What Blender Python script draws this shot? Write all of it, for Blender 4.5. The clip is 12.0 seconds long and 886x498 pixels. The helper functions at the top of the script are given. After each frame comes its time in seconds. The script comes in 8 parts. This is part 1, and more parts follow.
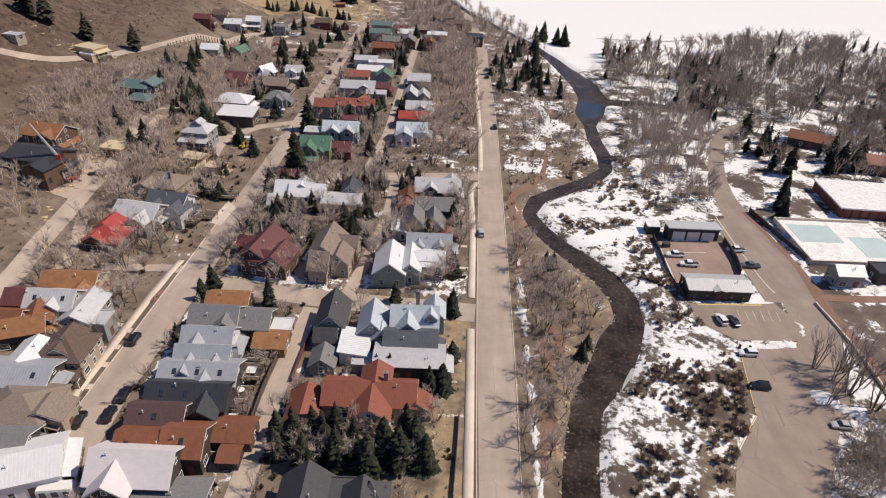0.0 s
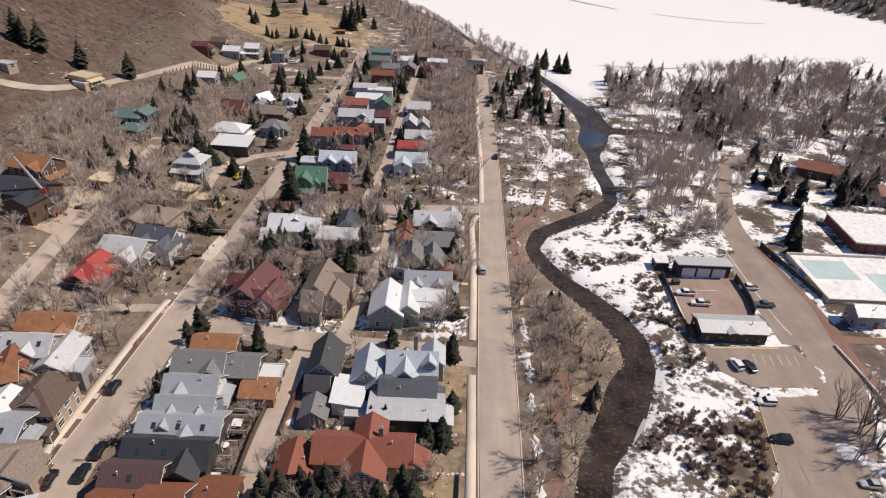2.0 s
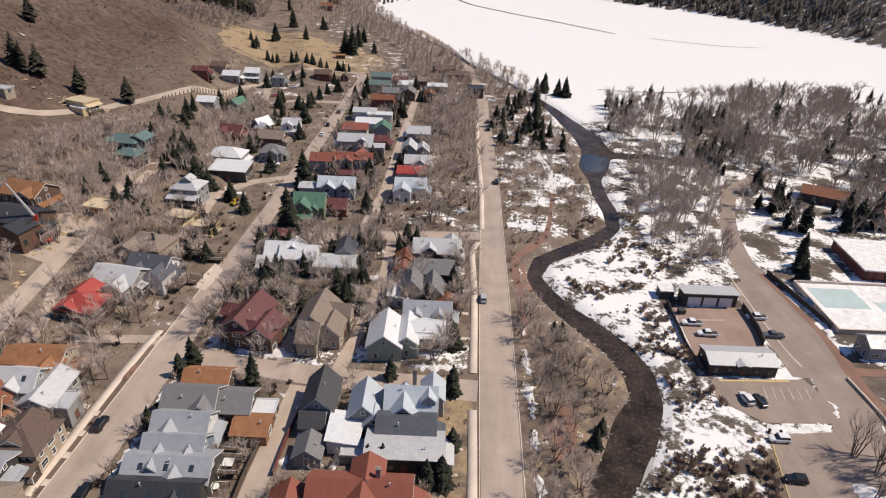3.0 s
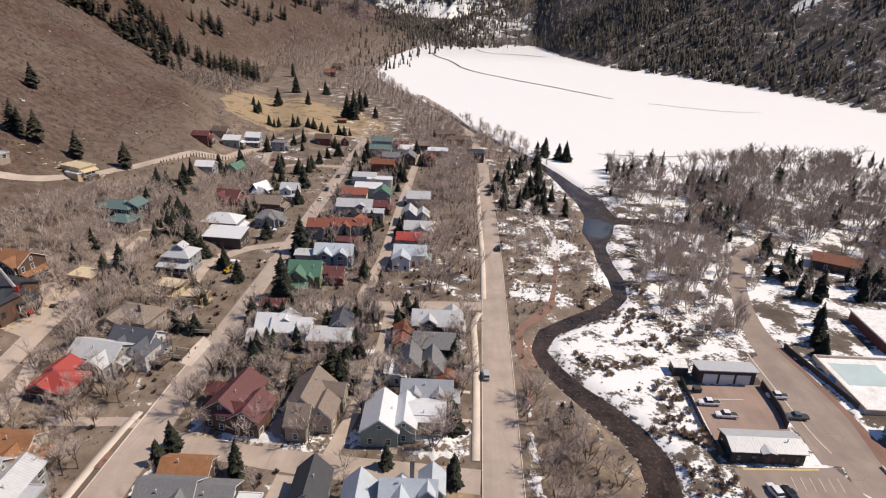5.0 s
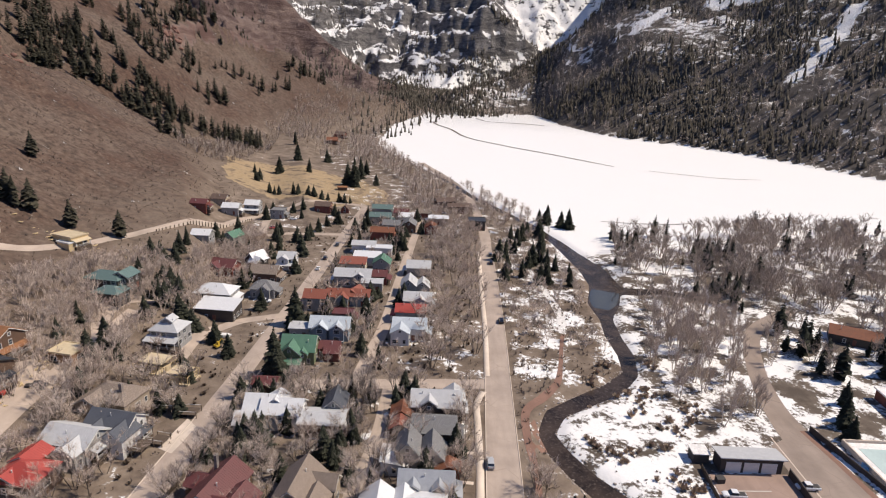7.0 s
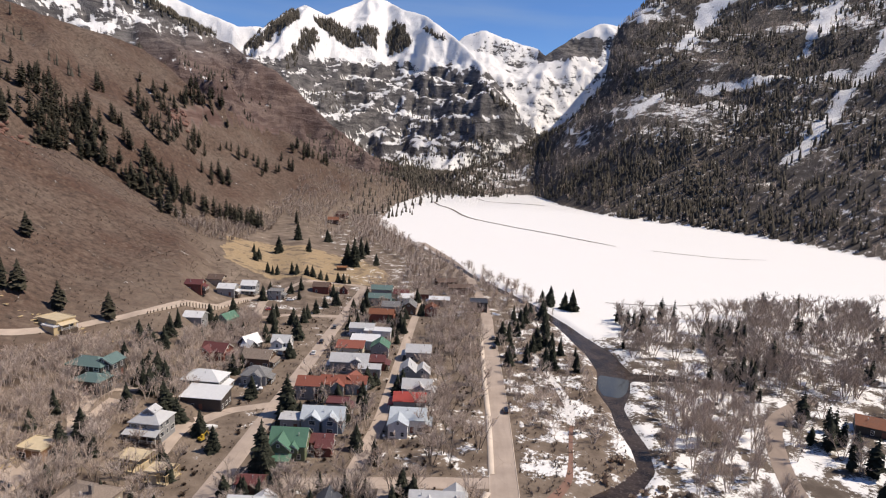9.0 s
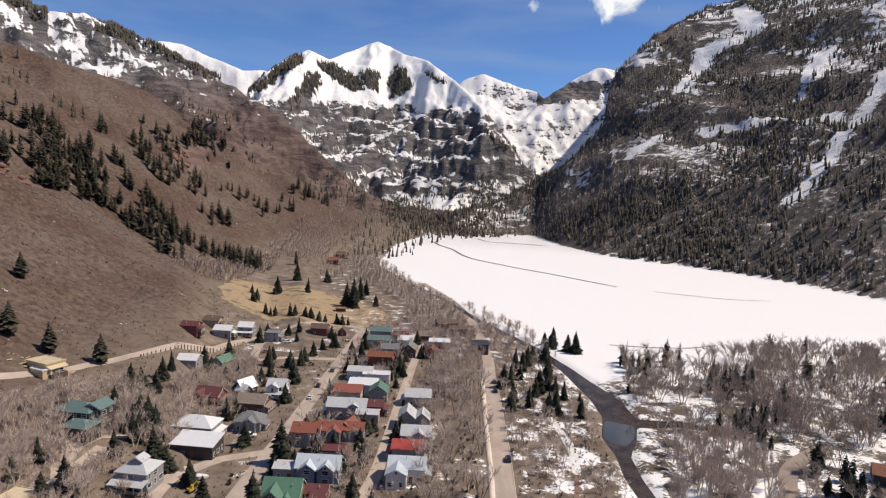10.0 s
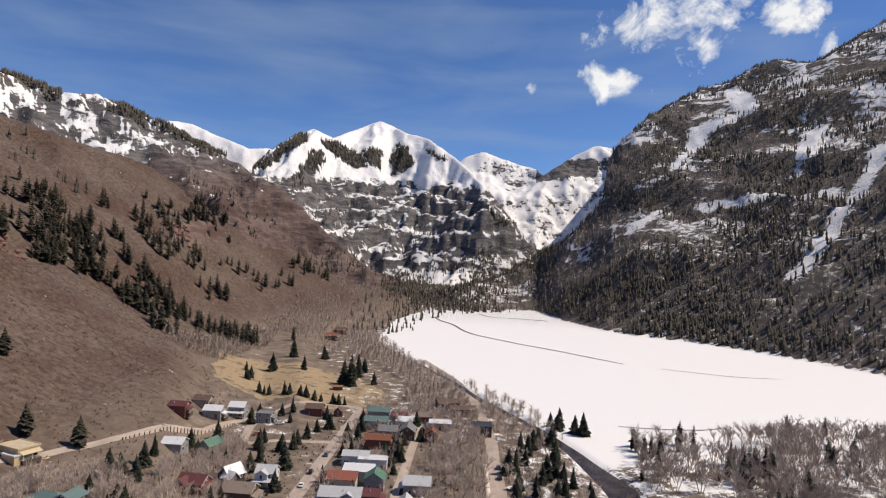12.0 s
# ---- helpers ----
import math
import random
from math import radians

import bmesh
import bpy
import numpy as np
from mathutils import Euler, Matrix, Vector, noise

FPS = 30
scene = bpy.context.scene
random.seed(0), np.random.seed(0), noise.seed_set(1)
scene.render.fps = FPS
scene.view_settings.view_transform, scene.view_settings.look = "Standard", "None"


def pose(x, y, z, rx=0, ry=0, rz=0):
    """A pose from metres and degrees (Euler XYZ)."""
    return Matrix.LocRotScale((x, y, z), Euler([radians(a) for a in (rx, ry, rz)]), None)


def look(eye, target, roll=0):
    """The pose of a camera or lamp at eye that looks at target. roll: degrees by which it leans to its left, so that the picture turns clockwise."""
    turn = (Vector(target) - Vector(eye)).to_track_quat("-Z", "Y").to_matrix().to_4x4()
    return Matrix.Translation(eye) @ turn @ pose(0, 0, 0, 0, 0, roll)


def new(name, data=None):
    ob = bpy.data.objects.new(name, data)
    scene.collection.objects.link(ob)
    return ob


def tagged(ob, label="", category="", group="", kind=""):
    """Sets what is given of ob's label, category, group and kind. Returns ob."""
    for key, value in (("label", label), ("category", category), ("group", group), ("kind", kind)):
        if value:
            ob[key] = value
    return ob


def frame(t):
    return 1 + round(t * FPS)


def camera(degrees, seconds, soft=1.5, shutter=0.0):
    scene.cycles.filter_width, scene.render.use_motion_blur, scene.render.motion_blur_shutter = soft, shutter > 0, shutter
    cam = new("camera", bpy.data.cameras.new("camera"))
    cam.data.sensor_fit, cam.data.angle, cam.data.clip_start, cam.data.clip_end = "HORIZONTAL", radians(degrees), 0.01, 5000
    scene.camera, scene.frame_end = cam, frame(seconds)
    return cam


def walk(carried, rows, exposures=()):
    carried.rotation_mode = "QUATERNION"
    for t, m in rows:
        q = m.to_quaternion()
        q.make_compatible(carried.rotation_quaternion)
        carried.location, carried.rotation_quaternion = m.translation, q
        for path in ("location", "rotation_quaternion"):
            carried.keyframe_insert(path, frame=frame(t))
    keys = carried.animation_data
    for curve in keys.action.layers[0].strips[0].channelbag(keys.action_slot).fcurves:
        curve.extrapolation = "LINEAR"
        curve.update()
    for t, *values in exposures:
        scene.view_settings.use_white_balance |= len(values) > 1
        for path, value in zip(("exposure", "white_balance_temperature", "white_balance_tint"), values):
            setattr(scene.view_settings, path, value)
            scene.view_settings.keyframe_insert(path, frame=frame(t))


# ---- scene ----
cam = camera(71.1, 12.0, soft=1.15)
METRES, EYE, TILT, LEAN, TURN = 53.8, 100.0, 0.0, 0.0, -0.4
ROWS = [
    (0.0, 0.0, 0.0, 0.0, 1.4, -32.36, -2.21),
    (0.5, 0.0001, 0.0441, -0.0011, 1.4, -32.35, -2.22),
    (1.0, 0.0001, 0.0851, -0.0017, 1.41, -32.01, -2.22),
    (1.5, -0.0002, 0.1289, -0.0035, 1.43, -31.18, -2.22),
    (2.0, -0.0001, 0.1691, -0.0054, 1.44, -30.34, -2.22),
    (2.5, -0.0004, 0.2129, -0.0068, 1.44, -29.36, -2.21),
    (3.0, -0.0014, 0.2534, -0.0083, 1.45, -28.39, -2.22),
    (5.0, -0.0052, 0.4205, -0.0134, 1.5, -22.97, -2.26),
    (5.5, -0.0071, 0.4636, -0.0144, 1.52, -21.41, -2.26),
    (6.0, -0.0083, 0.5032, -0.0163, 1.54, -20.07, -2.25),
    (6.5, -0.0096, 0.5464, -0.0177, 1.56, -18.55, -2.25),
    (7.0, -0.0108, 0.5867, -0.0191, 1.57, -17.06, -2.26),
    (9.0, -0.0169, 0.7514, -0.0257, 1.65, -9.85, -2.31),
    (9.5, -0.0174, 0.7944, -0.0271, 1.67, -7.93, -2.32),
    (10.0, -0.0177, 0.8338, -0.0291, 1.7, -6.16, -2.33),
    (10.5, -0.0184, 0.8766, -0.0309, 1.72, -4.23, -2.34),
    (11.0, -0.0191, 0.9164, -0.0325, 1.74, -2.45, -2.35),
    (11.5, -0.0205, 0.9595, -0.0342, 1.76, -0.61, -2.36),
    (12.0, -0.0221, 0.9989, -0.0367, 1.78, 0.73, -2.37),
]
walk(cam, [(t, pose(0, 0, EYE, TILT, LEAN, TURN) @ pose(METRES * x, METRES * y, METRES * z, 90 + pitch, roll, yaw)) for t, x, y, z, yaw, pitch, roll in ROWS],
     [(0.0, 0.0), (5.0, 0.05), (7.2, 0.11), (9.5, 0.06), (12.0, -0.04)])

# ---- shader nodes ----
class Nodes:
    """A short hand for one node tree."""

    def __init__(self, name, tree=None):
        if tree is None:
            self.m = bpy.data.materials.new(name)
            self.m.use_nodes = True
            tree = self.m.node_tree
            self.b = tree.nodes["Principled BSDF"]
        self.t = tree

    def n(self, kind, operation="", data_type="", feature="", attribute_name=""):
        node = self.t.nodes.new("ShaderNode" + kind)
        if operation:
            node.operation = operation
        if data_type:
            node.data_type = data_type
        if feature:
            node.feature = feature
        if attribute_name:
            node.attribute_name = attribute_name
        return node

    def put(self, socket, value):
        if isinstance(value, bpy.types.NodeSocket):
            self.t.links.new(value, socket)
        elif isinstance(value, (tuple, list)) and len(value) == 3 and socket.type == "RGBA":
            socket.default_value = (*value, 1)
        else:
            socket.default_value = value

    def math(self, op, a, b=0.0, c=None):
        node = self.n("Math", operation=op)
        self.put(node.inputs[0], a)
        self.put(node.inputs[1], b)
        if c is not None:
            self.put(node.inputs[2], c)
        return node.outputs[0]

    def step(self, v, lo, hi, a=0.0, b=1.0):
        node = self.n("MapRange")
        for i, value in enumerate((v, lo, hi, a, b)):
            self.put(node.inputs[i], value)
        return node.outputs[0]

    def mix(self, f, a, b):
        node = self.n("Mix", data_type="RGBA")
        self.put(node.inputs[0], f)
        self.put(node.inputs[6], a)
        self.put(node.inputs[7], b)
        return node.outputs[2]

    def coord(self, which="Object", stretch=(1, 1, 1)):
        node = self.n("Mapping")
        self.t.links.new(self.n("TexCoord").outputs[which], node.inputs[0])
        node.inputs["Scale"].default_value = stretch
        return node.outputs[0]

    def noise(self, scale, detail=4.0, rough=0.55, stretch=(1, 1, 1), where="Object", distort=0.0):
        node = self.n("TexNoise")
        self.t.links.new(self.coord(where, stretch), node.inputs["Vector"])
        node.inputs["Scale"].default_value, node.inputs["Detail"].default_value = scale, detail
        node.inputs["Roughness"].default_value, node.inputs["Distortion"].default_value = rough, distort
        return node.outputs[0]

    def attr(self, name):
        return self.n("Attribute", attribute_name=name).outputs["Fac"]

    def random(self):
        return self.n("ObjectInfo").outputs["Random"]

    def island(self):
        return self.n("NewGeometry").outputs["Random Per Island"]

    def bump(self, h, strength=0.3, distance=0.05):
        node = self.n("Bump")
        node.inputs["Strength"].default_value = strength
        self.put(node.inputs["Distance"], distance)
        self.put(node.inputs["Height"], h)
        self.put(self.b.inputs["Normal"], node.outputs[0])

    def done(self, colour, rough=0.8, metal=0.0, spec=0.5):
        self.put(self.b.inputs["Base Color"], colour)
        self.put(self.b.inputs["Roughness"], rough)
        self.put(self.b.inputs["Metallic"], metal)
        self.put(self.b.inputs["Specular IOR Level"], spec)
        return self.m



# ---- sky and sun ----
SUN_AZ, SUN_UP = 83.0, 52.0   # degrees clockwise from +y, and over the horizon
world = bpy.data.worlds.new("world")
scene.world = world
world.use_nodes = True
wk = Nodes("world", world.node_tree)
sky = wk.t.nodes.new("ShaderNodeTexSky")
sky.sky_type, sky.sun_disc = "NISHITA", False
sky.sun_elevation, sky.sun_rotation = radians(SUN_UP), radians(SUN_AZ)
sky.altitude, sky.air_density, sky.dust_density, sky.ozone_density = 2700, 1.0, 0.15, 3.0
# fair-weather clouds low over the mountains, and thin high streaks
CLOUDS = [((0.279, 0.896, 0.346), 0.055), ((0.234, 0.910, 0.342), 0.045), ((0.320, 0.879, 0.353), 0.050), ((0.340, 0.886, 0.316), 0.022), ((0.198, 0.940, 0.279), 0.024),
          ((0.234, 0.932, 0.278), 0.018), ((0.421, 0.837, 0.348), 0.040), ((0.100, 0.958, 0.267), 0.010), ((0.475, 0.825, 0.307), 0.014)]
puff = wk.noise(17.0, 9.0, 0.62, where="Generated", distort=0.3)
heap = 0.0
for centre, size in CLOUDS:
    gap = wk.n("VectorMath", operation="DISTANCE")
    wk.t.links.new(wk.n("TexCoord").outputs["Generated"], gap.inputs[0])
    gap.inputs[1].default_value = centre
    heap = wk.math("MAXIMUM", heap, wk.step(gap.outputs["Value"], 0.0, size * 1.8, 1.0, 0.0))
cloud = wk.math("MULTIPLY", wk.step(wk.math("ADD", heap, wk.math("MULTIPLY", wk.math("SUBTRACT", puff, 0.5), 3.6)), 0.36, 0.95), wk.step(heap, 0.0, 0.2))
veil = wk.noise(3.0, 5.0, 0.5, (1.0, 0.6, 5.0), where="Generated", distort=0.4)
veil = wk.step(veil, 0.46, 0.74, 0.0, 0.34)
deep = wk.n("Mix", data_type="RGBA")
deep.blend_type = "MULTIPLY"
deep.inputs[0].default_value = 1.0
wk.t.links.new(sky.outputs[0], deep.inputs[6])
deep.inputs[7].default_value = (0.92, 1.16, 1.52, 1)
tone = wk.mix(veil, deep.outputs[2], (4.6, 5.8, 7.6))
tone = wk.mix(cloud, tone, wk.mix(puff, (8.5, 8.8, 9.4), (14.5, 14.3, 14.0)))
wk.t.links.new(tone, wk.t.nodes["Background"].inputs[0])
wk.t.nodes["Background"].inputs[1].default_value = 0.077
sun = new("sun", bpy.data.lights.new("sun", "SUN"))
sun.data.energy, sun.data.angle, sun.data.color = 4.6, radians(0.53), (1.0, 0.885, 0.745)
to_sun = Vector((math.sin(radians(SUN_AZ)) * math.cos(radians(SUN_UP)), math.cos(radians(SUN_AZ)) * math.cos(radians(SUN_UP)), math.sin(radians(SUN_UP))))
sun.matrix_world = look(to_sun * 400, (0, 0, 0))

# ---- the lie of the land: heights in metres over the valley floor ----
TURN_COS, TURN_SIN = np.cos(np.arange(4096) * (2 * np.pi / 4096)), np.sin(np.arange(4096) * (2 * np.pi / 4096))


def lattice(i, j, seed):
    """A gradient for each lattice point, from its whole numbers."""
    n = (i * 374761393 + j * 668265263 + seed * 974634777) & 0xFFFFFFFF
    n = ((n ^ (n >> 13)) * 1274126177) & 0xFFFFFFFF
    a = (n ^ (n >> 16)) & 4095
    return TURN_COS[a], TURN_SIN[a]


def wave(x, y, seed=0):
    """Smooth gradient noise, about -0.7 to 0.7."""
    i, j = np.floor(x).astype(np.int64), np.floor(y).astype(np.int64)
    u, v = x - i, y - j
    su, sv = u * u * u * (u * (u * 6 - 15) + 10), v * v * v * (v * (v * 6 - 15) + 10)
    out = 0
    for a in (0, 1):
        for b in (0, 1):
            gx, gy = lattice(i + a, j + b, seed)
            out = out + (gx * (u - a) + gy * (v - b)) * (su if a else 1 - su) * (sv if b else 1 - sv)
    return out


def fbm(x, y, size, octaves=5, seed=0, ridged=False):
    out, amp = 0, 1.0
    for k in range(octaves):
        n = wave(x / size + 17.3 * k, y / size - 9.1 * k, seed + k)
        out = out + amp * ((0.5 - 1.6 * np.abs(n)) if ridged else n)
        size, amp = size * 0.5, amp * 0.5
    return out


def soft(d, s):
    """Zero below 0, then rising, rounded over s metres."""
    d = np.maximum(d, 0)
    return d * d / (d + s)


HUB = (-0.8, 53.7, 98.0)
SKY_A = [(-180, 0.02), (-70, 0.17), (-37.3, 0.1623), (-35.2, 0.154), (-32.5, 0.1405), (-29.7, 0.1275), (-27.2, 0.116), (-25.4, 0.0974), (-23.6, 0.0714),
         (-20.8, 0.0405), (-18.4, 0.0184), (-15.9, 0.0134), (-12.9, -0.0217), (-10.8, -0.0401), (-7.7, -0.0562), (-3.5, -0.0626), (0, -0.2), (180, -0.2)]
SKY_B = [(-180, 0.0), (-60, 0.21), (-37.5, 0.2197), (-35.3, 0.2085), (-33.5, 0.2044), (-31.1, 0.2098), (-29.9, 0.2013), (-26.5, 0.1811), (-23.8, 0.1574),
         (-21.0, 0.141), (-18.6, 0.1186), (-16.1, 0.0954), (-14.1, 0.0666), (-10.9, 0.0138), (-8.3, -0.0186), (-4.6, -0.0479), (0, -0.2), (180, -0.2)]
SKY_C = [(-180, -0.2), (-34, 0.05), (-29.8, 0.1612), (-26.5, 0.1836), (-24.3, 0.186), (-23.0, 0.1778), (-21.1, 0.1668), (-19.2, 0.1553), (-17.3, 0.1583), (-15.3, 0.1364), (-10, 0), (180, -0.2)]
SKY_D = [(-180, -0.2), (-24, 0.04), (-19.6, 0.1129), (-18.6, 0.1273), (-17.3, 0.1557), (-15.4, 0.1807), (-13.7, 0.1949), (-11.9, 0.1831), (-10.4, 0.1949), (-7.6, 0.2156),
         (-5.2, 0.198), (-3.1, 0.1907), (-0.9, 0.1648), (0.7, 0.143), (2.3, 0.1166), (4.5, 0.0723), (5.9, 0.0369), (7.7, 0.0155), (11, -0.02), (16, -0.2), (180, -0.2)]
SKY_E = [(-180, -0.2), (-8, 0.05), (-1.9, 0.1229), (0.1, 0.161), (1.9, 0.1739), (4.3, 0.1587), (6.9, 0.1461), (7.5, 0.1373), (9.4, 0.1604), (11.9, 0.1848), (13.6, 0.1811), (15.8, 0.1563), (24, 0), (180, -0.2)]
SKY_F = [(-180, -0.2), (-8, -0.2), (-3.5, -0.0626), (-0.4, -0.0513), (3.7, -0.0281), (7.2, 0.0089), (9.7, 0.0348), (11.6, 0.0715), (12.9, 0.1031), (13.1, 0.1475), (13.5, 0.1758), (14.3, 0.1916),
         (16.6, 0.2303), (18.9, 0.2504), (20.7, 0.27), (22.9, 0.2757), (24.6, 0.2939), (26.2, 0.3032), (29.0, 0.2934), (30.2, 0.3027), (32.0, 0.3212), (33.7, 0.3427), (38, 0.36), (60, 0.33), (120, 0.1), (180, 0.02)]
FOOT_F = [(-180, 900), (-10, 1500), (-4, 1300), (0, 1120), (4, 1180), (7.4, 1190), (10, 1010), (13.9, 905), (24, 830), (34.4, 728), (60, 560), (100, 520), (180, 900)]
FOOT_A = [(-400, -80), (0, -80), (330, -79), (450, -78), (560, -95), (650, -130), (800, -125), (1000, -90), (1400, -10)]
STEEP_A = [(-400, -170), (0, -172), (300, -168), (400, -185), (500, -212), (600, -228), (800, -185), (1000, -125), (1400, -40)]
SPUR = [(-180, 470), (-50, 440), (-36.9, 495), (-34.8, 525), (-32.5, 558), (-30.1, 552), (-27.1, 545), (-24.9, 536), (-22.6, 528), (0, 520)]
RIVER = [(18, -60, 6), (23, 20, 6), (28.7, 74.3, 5.4), (30.6, 84.9, 5), (34, 97.3, 5.2), (41.5, 109.3, 8.4), (45.8, 118.4, 8.2), (50.6, 127.8, 5.6), (51.2, 137.9, 6), (48.2, 147.2, 6.6), (42.9, 155.8, 6.4), (37.3, 164.1, 5.2), (31.9, 175, 4.4),
         (29.7, 184, 2.8), (33.8, 194.7, 4), (43.2, 202.1, 4.7), (55.1, 211.2, 4.7), (63.6, 222, 3.2), (65.5, 236.1, 3.9), (64.8, 251, 4), (66, 269.5, 3.8), (68.5, 285.2, 11), (75, 308, 13), (73.5, 332.4, 11.5), (67.7, 357, 7.5), (62.7, 380.3, 5),
         (57.7, 397.6, 4.2), (50, 422, 3.4), (29, 468, 3), (17, 495, 3), (-4, 557, 3), (-46, 650, 2), (-92, 760, 2)]
SIDE_ARM = [(77, 303, 7), (88, 303, 7), (100, 304, 5), (116, 298, 3)]


def table(v, rows):
    return np.interp(v, [r[0] for r in rows], [r[1] for r in rows])


def to_line(x, y, line):
    """Distance to a broken line with widths, less half the width there."""
    best = np.full(np.shape(x), 1e9)
    for (ax, ay, aw), (bx, by, bw) in zip(line, line[1:]):
        dx, dy = bx - ax, by - ay
        k = np.clip(((x - ax) * dx + (y - ay) * dy) / (dx * dx + dy * dy), 0, 1)
        best = np.minimum(best, np.hypot(x - ax - k * dx, y - ay - k * dy) - (aw + k * (bw - aw)) / 2)
    return best


def inside(x, y, ring):
    """Whether points lie within a ring of corners."""
    out = np.zeros(np.shape(x), bool)
    for (ax, ay), (bx, by) in zip(ring, ring[1:] + ring[:1]):
        if ay != by:
            out ^= ((ay > y) != (by > y)) & (x < (bx - ax) * (y - ay) / (by - ay) + ax)
    return out


def capped(s, r, e, drop=0.15):
    cap = HUB[2] + r * e
    return np.where(s > cap, cap - drop * (s - cap), s)


def ledges(h, x, y, tall, share, seed):
    """Lays cliffs and ledges into a slope, tall metres from one to the next, with a finer set between them."""
    k = h / tall + 1.2 * wave(x / 420, y / 420, seed) + 0.5 * wave(x / 110, y / 110, seed + 1) + 0.2 * wave(x / 35, y / 35, seed + 2)
    lift = np.clip(h / 60, 0, 1) * share * (1 + 1.1 * wave(x / 260, y / 260, seed + 3))
    return h + lift * tall * (np.sin(2 * np.pi * k) + 0.42 * np.sin(2 * np.pi * 2.6 * k + 1.3))


def land(x, y):
    """Height, and the heights of the slopes that it is the highest of."""
    x, y = np.asarray(x, float), np.asarray(y, float)
    az, r = np.degrees(np.arctan2(x - HUB[0], y - HUB[1])), np.hypot(x - HUB[0], y - HUB[1])
    rough = np.clip((r - 350) / 500, 0, 1)
    floor = 0.25 * wave(x / 30, y / 30, 3) + 0.12 * wave(x / 9, y / 9, 4)
    d1 = table(y, FOOT_A) - x + 5 * wave(x / 40, y / 40, 8)
    d2 = table(y, STEEP_A) - x + 16 * wave(x / 110, y / 110, 9) * np.clip(d1 / 100, 0, 1)
    a = 0.25 * soft(d1, 10) + 0.42 * soft(d2, 25) + soft(d2, 60) * 0.13 * fbm(x, y, 150, 6, 21, True)
    back = r - table(az, SPUR)
    a = a - 17 * np.exp(-((back - 52) / 36) ** 2) * np.clip((-21 - az) / 5, 0, 1) * np.clip((az + 60) / 12, 0, 1)
    a = a + 1.6 * fbm(x, y, 34, 4, 22, True) * np.clip(a / 30, 0, 1)
    a = a + 9 * np.tanh((a - 113 - 14 * wave(x / 160, y / 160, 23)) / 2.5) * np.clip((az + 25) / 3, 0, 1) * np.clip((-14 - az) / 3, 0, 1)
    a = capped(a, r, table(az, SKY_A) + rough * 0.004 * fbm(az, r / 900, 2.0, 3, 31))
    wob = fbm(x, y, 520, 6, 41, True)
    b = 0.62 * soft(r - 1250 - 500 * np.clip((az + 40) / 40, 0, 1) + 260 * wob, 60)
    b = ledges(b + 26 * fbm(x, y, 130, 5, 47, True) * np.clip(b / 80, 0, 1), x, y, 52, 0.085, 48)
    b = capped(b, r, table(az, SKY_B) + 0.004 * fbm(az, r / 900, 1.2, 4, 32))
    d = 0.68 * soft(r - 2250 + 330 * fbm(x, y * 0.45, 700, 5, 42, True), 90)
    ribs = 85 * fbm(x, y * 0.3, 240, 6, 46, True) * np.clip(d / 150, 0, 1) * np.clip((760 - d) / 260, 0.15, 1)
    d = ledges(d + ribs, x, y, 80, 0.095 * np.clip((560 - d) / 160, 0.1, 1), 49)
    d = capped(d, r, table(az, SKY_D) + 0.0016 * fbm(az, r / 900, 1.0, 4, 33))
    c = capped(0.8 * soft(r - 3350 + 200 * wob, 90), r, table(az, SKY_C) + 0.0015 * fbm(az, r / 900, 1.5, 3, 34))
    e = 0.75 * soft(r - 3250 + 210 * fbm(x, y * 0.5, 480, 6, 43, True), 90)
    e = capped(ledges(e, x, y, 110, 0.05, 50), r, table(az, SKY_E) + 0.002 * fbm(az, r / 900, 1.2, 4, 35))
    f = 0.55 * soft(r - table(az, FOOT_F) + 55 * wob * np.clip((r - 900) / 500, 0, 1), 35 + 170 * np.clip((16 - az) / 6, 0, 1))
    f = f + 9 * fbm(x, y, 160, 4, 44, True) * np.clip(f / 60, 0, 1) + 16 * np.sin(f / 38 + wob) * np.clip((f - 150) / 200, 0, 1)
    f = ledges(f, x, y, 120, 0.04, 52)
    f = capped(f, r, table(az, SKY_F) + 0.003 * fbm(az, r / 900, 1.2, 4, 36))
    a = np.where(a > 0.01, a + floor, -9)
    stack = np.stack([floor, a, b - 3, c - 3, d - 3, e - 3, f - 3])
    z = stack.max(0)
    bank = np.minimum(to_line(x, y, RIVER), to_line(x, y, SIDE_ARM))
    z = z - 1.9 * np.clip((3.5 - bank) / 4.5, 0, 1)
    return z, stack, bank


def ground_at(x, y):
    return float(land(np.array([x]), np.array([y]))[0][0])

# ---- materials ----
def tint(c, k):
    return tuple(min(1.0, v * k) for v in c)


def plain(name, c, rough=0.75, spread=0.25, grain=0.6, fine=9.0, metal=0.0, spec=0.4, bump=0.0):
    """A surface of one colour with stains, grain and a small difference from thing to thing."""
    k = Nodes(name)
    stain = k.noise(grain, 5.0, 0.6, where="Object")
    speck = k.noise(fine, 3.0, 0.6)
    both = k.math("ADD", k.math("MULTIPLY", stain, 0.65), k.math("MULTIPLY", speck, 0.35))
    both = k.math("ADD", both, k.math("MULTIPLY", k.math("SUBTRACT", k.random(), 0.5), 0.12))
    col = k.mix(k.step(both, 0.3, 0.7), tint(c, 1 - spread), tint(c, 1 + spread))
    if bump:
        k.bump(speck, bump, 0.03)
    return k.done(col, rough, metal, spec)


